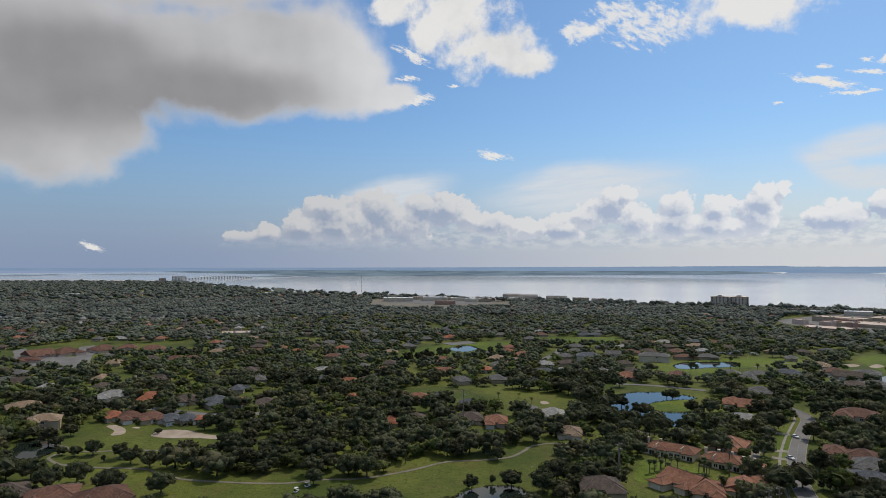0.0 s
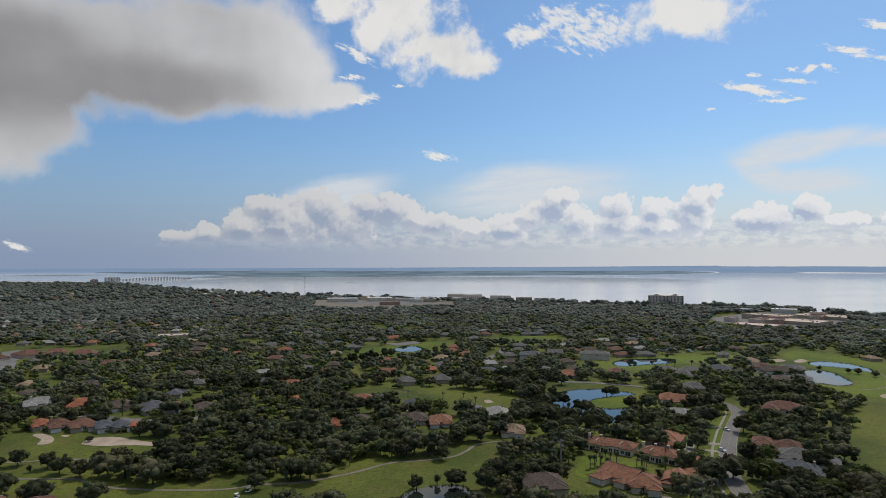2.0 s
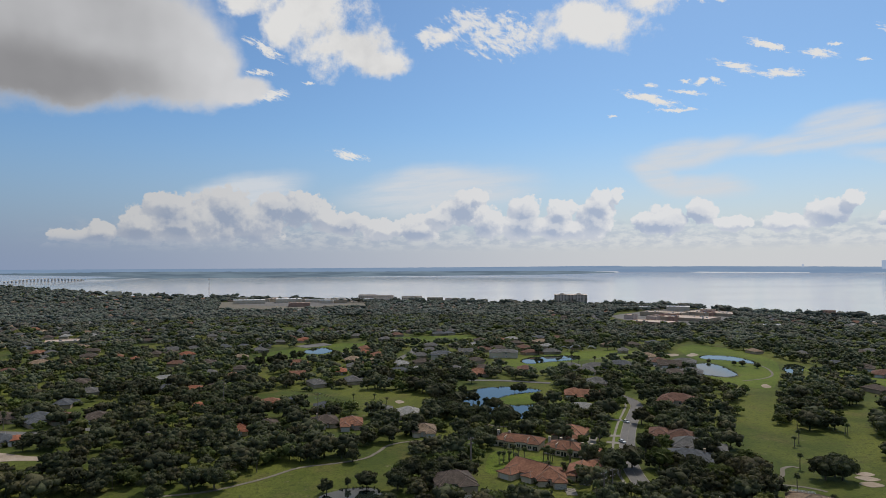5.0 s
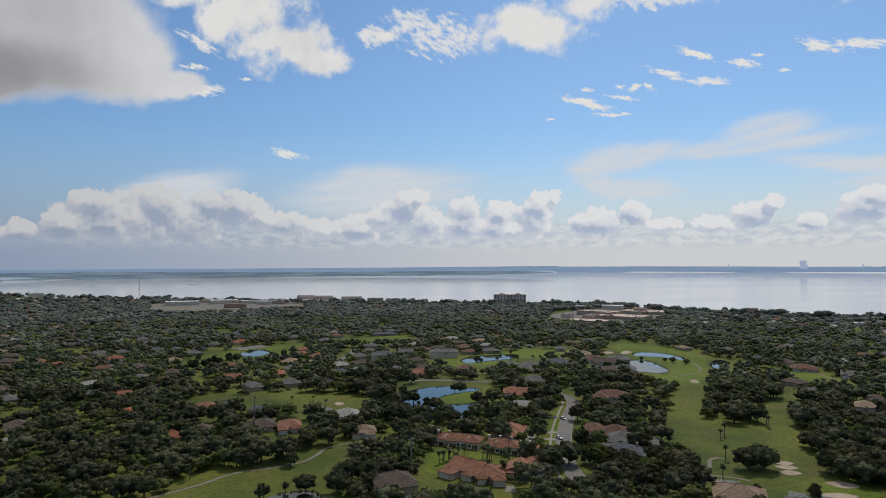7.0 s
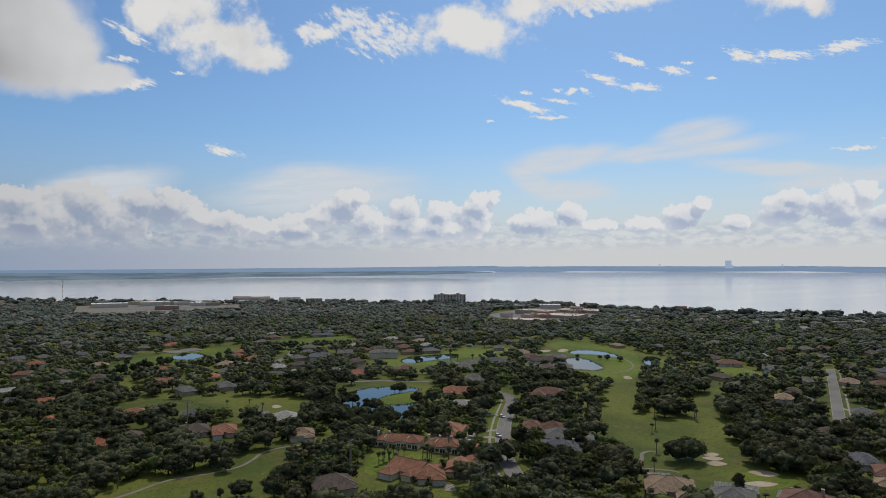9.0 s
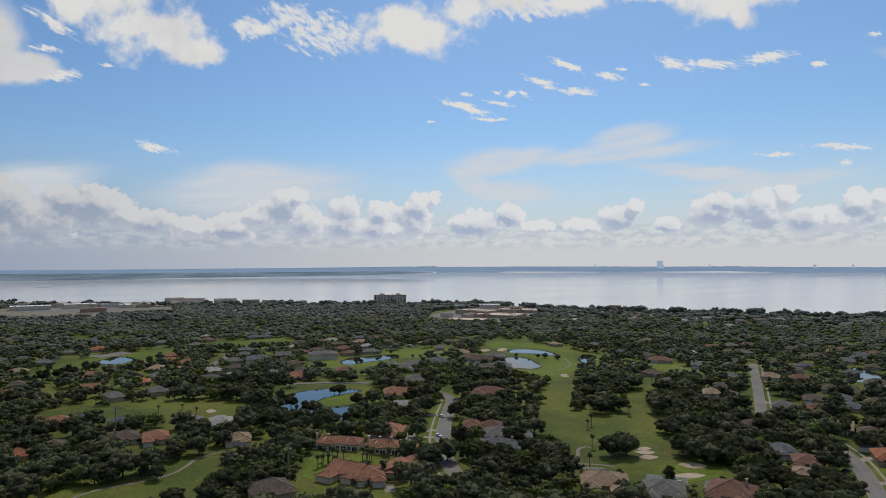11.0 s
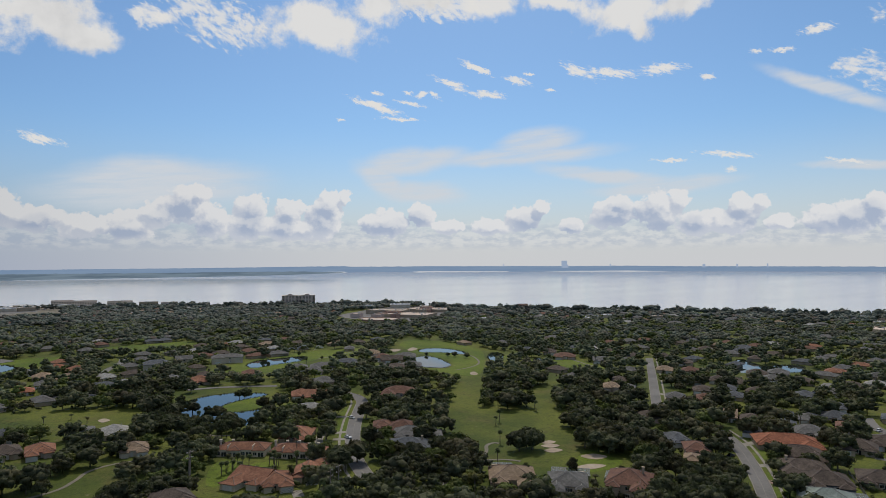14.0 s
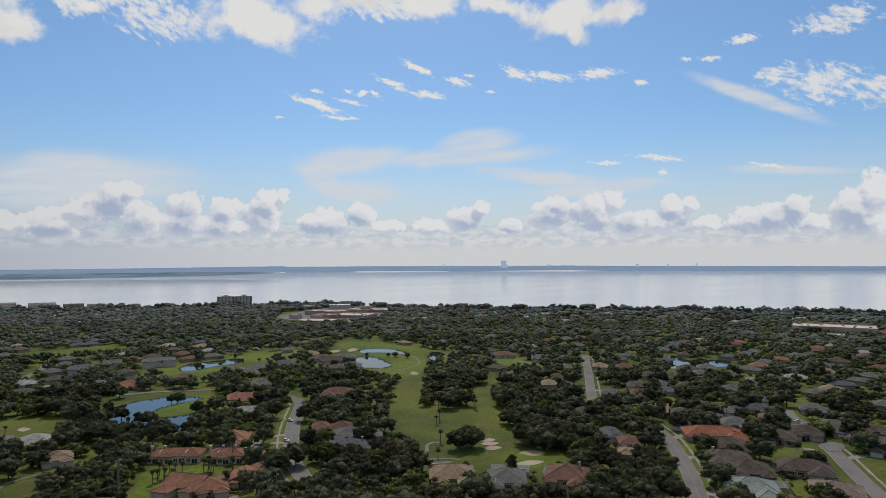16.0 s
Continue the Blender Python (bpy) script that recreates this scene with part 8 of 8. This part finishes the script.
                shrubs.append((x + math.cos(a) * d, y + math.sin(a) * d))
    shrubs = np.array(shrubs)
    ok = np.ones(len(shrubs), bool)
    for line, width in ROADS:
        ok &= ~near_line(shrubs, line, width / 2 + 1.5)
    shrubs = shrubs[ok]
    k = rs.uniform(0, 1, len(shrubs)) < 0.3
    low = [simple(400 + i, 2, 8, 0.17, 0.55) for i in range(5)]
    reeds = []
    for poly in PONDS:
        c = smooth_loop(poly, 10)
        for a, b in zip(c, np.roll(c, -1, 0)):
            for t in np.arange(0.0, 1.0, min(1.0, 1.7 / (np.linalg.norm(b - a) + 1e-6))):
                if noise.noise((a[0] * 0.05, a[1] * 0.05, 2)) > -0.28:
                    reeds.append(a + (b - a) * t + rs.uniform(-0.9, 0.9, 2))
    woods("pond_reeds", np.array(reeds), low, 0.4, 1.0, "dark reeds and low scrub along the pond banks", "oak")
    woods("garden_shrubs", shrubs[~k], low, 1.5, 4.0, "low dark shrubs and hedges round the houses", "oak")
    woods("bright_shrubs", shrubs[k], low, 1.2, 3.2, "low bright green shrubs round the houses", "light")


for x, y, h, kind in LONE_TREES:
    tree(x, y, h, kind, (x * 3 + y) % 360)
for x, y, h in LONE_PALMS:
    palm(x, y, h, (x * 3 + y) % 360)
NEAR_LIMIT = 245
plant_trees()


# ---- far landmarks and small things ----
def far_box(az, r, w, h, z0, steps, name, label):
    """A great hazy building on the far island, part of the backdrop."""
    ob = thing(name, pose(r * math.sin(radians(az)), r * math.cos(radians(az)), z0, 0, 0, -az), label, "far building")
    for k, (u, ww, hh) in enumerate(steps):
        bm = bmesh.new()
        box(bm, (u - ww / 2) * w, (u + ww / 2) * w, -10, 10, 0, hh * h)
        part("block", bm, FAR_TOWER, ob)


# haze over the far towers is their own glowing colour
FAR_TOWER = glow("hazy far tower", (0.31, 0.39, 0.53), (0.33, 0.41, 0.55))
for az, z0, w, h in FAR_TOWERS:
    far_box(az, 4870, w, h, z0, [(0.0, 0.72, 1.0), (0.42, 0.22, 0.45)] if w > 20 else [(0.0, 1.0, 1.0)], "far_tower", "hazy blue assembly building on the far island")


def sprinkler(x, y, h, turn, reach):
    """A golf sprinkler throwing an arc of drops."""
    ob = thing("sprinkler", pose(x, y, 0.05, 0, 0, turn), "golf course sprinkler throwing a white arc of water", "sprinkler", "golf sprinklers")
    bm = bmesh.new()
    bar(bm, (0, 0, 0), (0, 0, 0.5), 0.08, 0.05)
    part("head", bm, M["metal"], ob)
    rng = random.Random(int(x))
    bm = bmesh.new()
    for k in range(330):
        t = rng.random() ** 0.8
        s = 0.07 + 0.15 * t
        c = Vector((reach * t + rng.gauss(0, 0.25 + 0.6 * t), rng.gauss(0, 0.2 + 1.2 * t), h * (1 - (1 - 1.75 * t) ** 2) if t < 1.14 else 0.1)) + Vector((0, 0, 0.5))
        if c.z < 0.1:
            c.z = 0.1 + 0.3 * rng.random()
        q = [bm.verts.new(c + Vector(v) * s) for v in ((1, 0, -0.6), (-0.5, 0.87, -0.6), (-0.5, -0.87, -0.6), (0, 0, 1))]
        for f in ((0, 2, 1), (0, 1, 3), (1, 2, 3), (2, 0, 3)):
            bm.faces.new([q[i] for i in f])
    part("spray", bm, M["paint_white"], ob, "white arc of water drops")["kind"] = "stuff"


for x, y, h, turn, reach in SPRINKLERS:
    sprinkler(x, y, h, turn, reach)


def golf_cart(x, y, turn):
    ob = thing("golf_cart", pose(x, y, 0.1, 0, 0, turn), "small white golf cart on the fairway", "golf cart", "golf carts")
    bm = bmesh.new()
    box(bm, -1.2, 1.2, -0.6, 0.6, 0.25, 0.6)
    box(bm, 0.6, 1.2, -0.55, 0.55, 0.6, 0.95)
    bmesh.ops.bevel(bm, geom=list(bm.edges), offset=0.05, segments=1, affect="EDGES")
    part("body", bm, M["paint_white"], ob)
    bm = bmesh.new()
    box(bm, -0.6, 0.2, -0.55, 0.55, 0.6, 0.75)
    box(bm, -0.7, -0.55, -0.55, 0.55, 0.75, 1.2)
    part("seat", bm, M["rubber"], ob)
    bm = bmesh.new()
    box(bm, -1.0, 0.9, -0.65, 0.65, 1.85, 1.93)
    part("roof", bm, M["paint_white"], ob)
    for u in (-0.95, 0.85):
        for s in (-0.55, 0.55):
            bm = bmesh.new()
            bar(bm, (u, s, 0.6), (u, s, 1.85), 0.03, 0.03, 5)
            part("post", bm, M["metal"], ob)
            bm = bmesh.new()
            bar(bm, (u * 0.9, s * 0.9, 0.22), (u * 0.9, s * 1.15, 0.22), 0.22, 0.22, 10)
            part("wheel", bm, M["rubber"], ob)


for x, y, turn in GOLF_CARTS:
    golf_cart(x, y, turn)
for x, y, turn, w, d in POOL_CAGES:
    pool_screen(x, y, turn, w, d)


def fence(a, b, h, mat, label):
    """A garden fence: a post and a boarded panel every 2.4 m."""
    a, b = Vector((*a, 0)), Vector((*b, 0))
    L = (b - a).length
    k = max(2, round(L / 2.4))
    ob = thing("fence", pose(a.x, a.y, 0, 0, 0, math.degrees(math.atan2(b.y - a.y, b.x - a.x))), label, "fence", "garden fences")
    for i in range(k + 1):
        u = L * i / k
        bm = bmesh.new()
        box(bm, u - 0.06, u + 0.06, -0.06, 0.06, -0.1, h + 0.1)
        part("post", bm, M[mat], ob)
        if i < k:
            bm = bmesh.new()
            for j in range(12):
                x0 = u + 0.07 + j * (L / k - 0.14) / 12
                box(bm, x0, x0 + (L / k - 0.14) / 12 - 0.015, -0.02, 0.02, 0.08, h - 0.03 * (j % 2))
            part("fence_panel", bm, M[mat], ob)


for a, b, h, mat, label in FENCES:
    fence(a, b, h, mat, label)
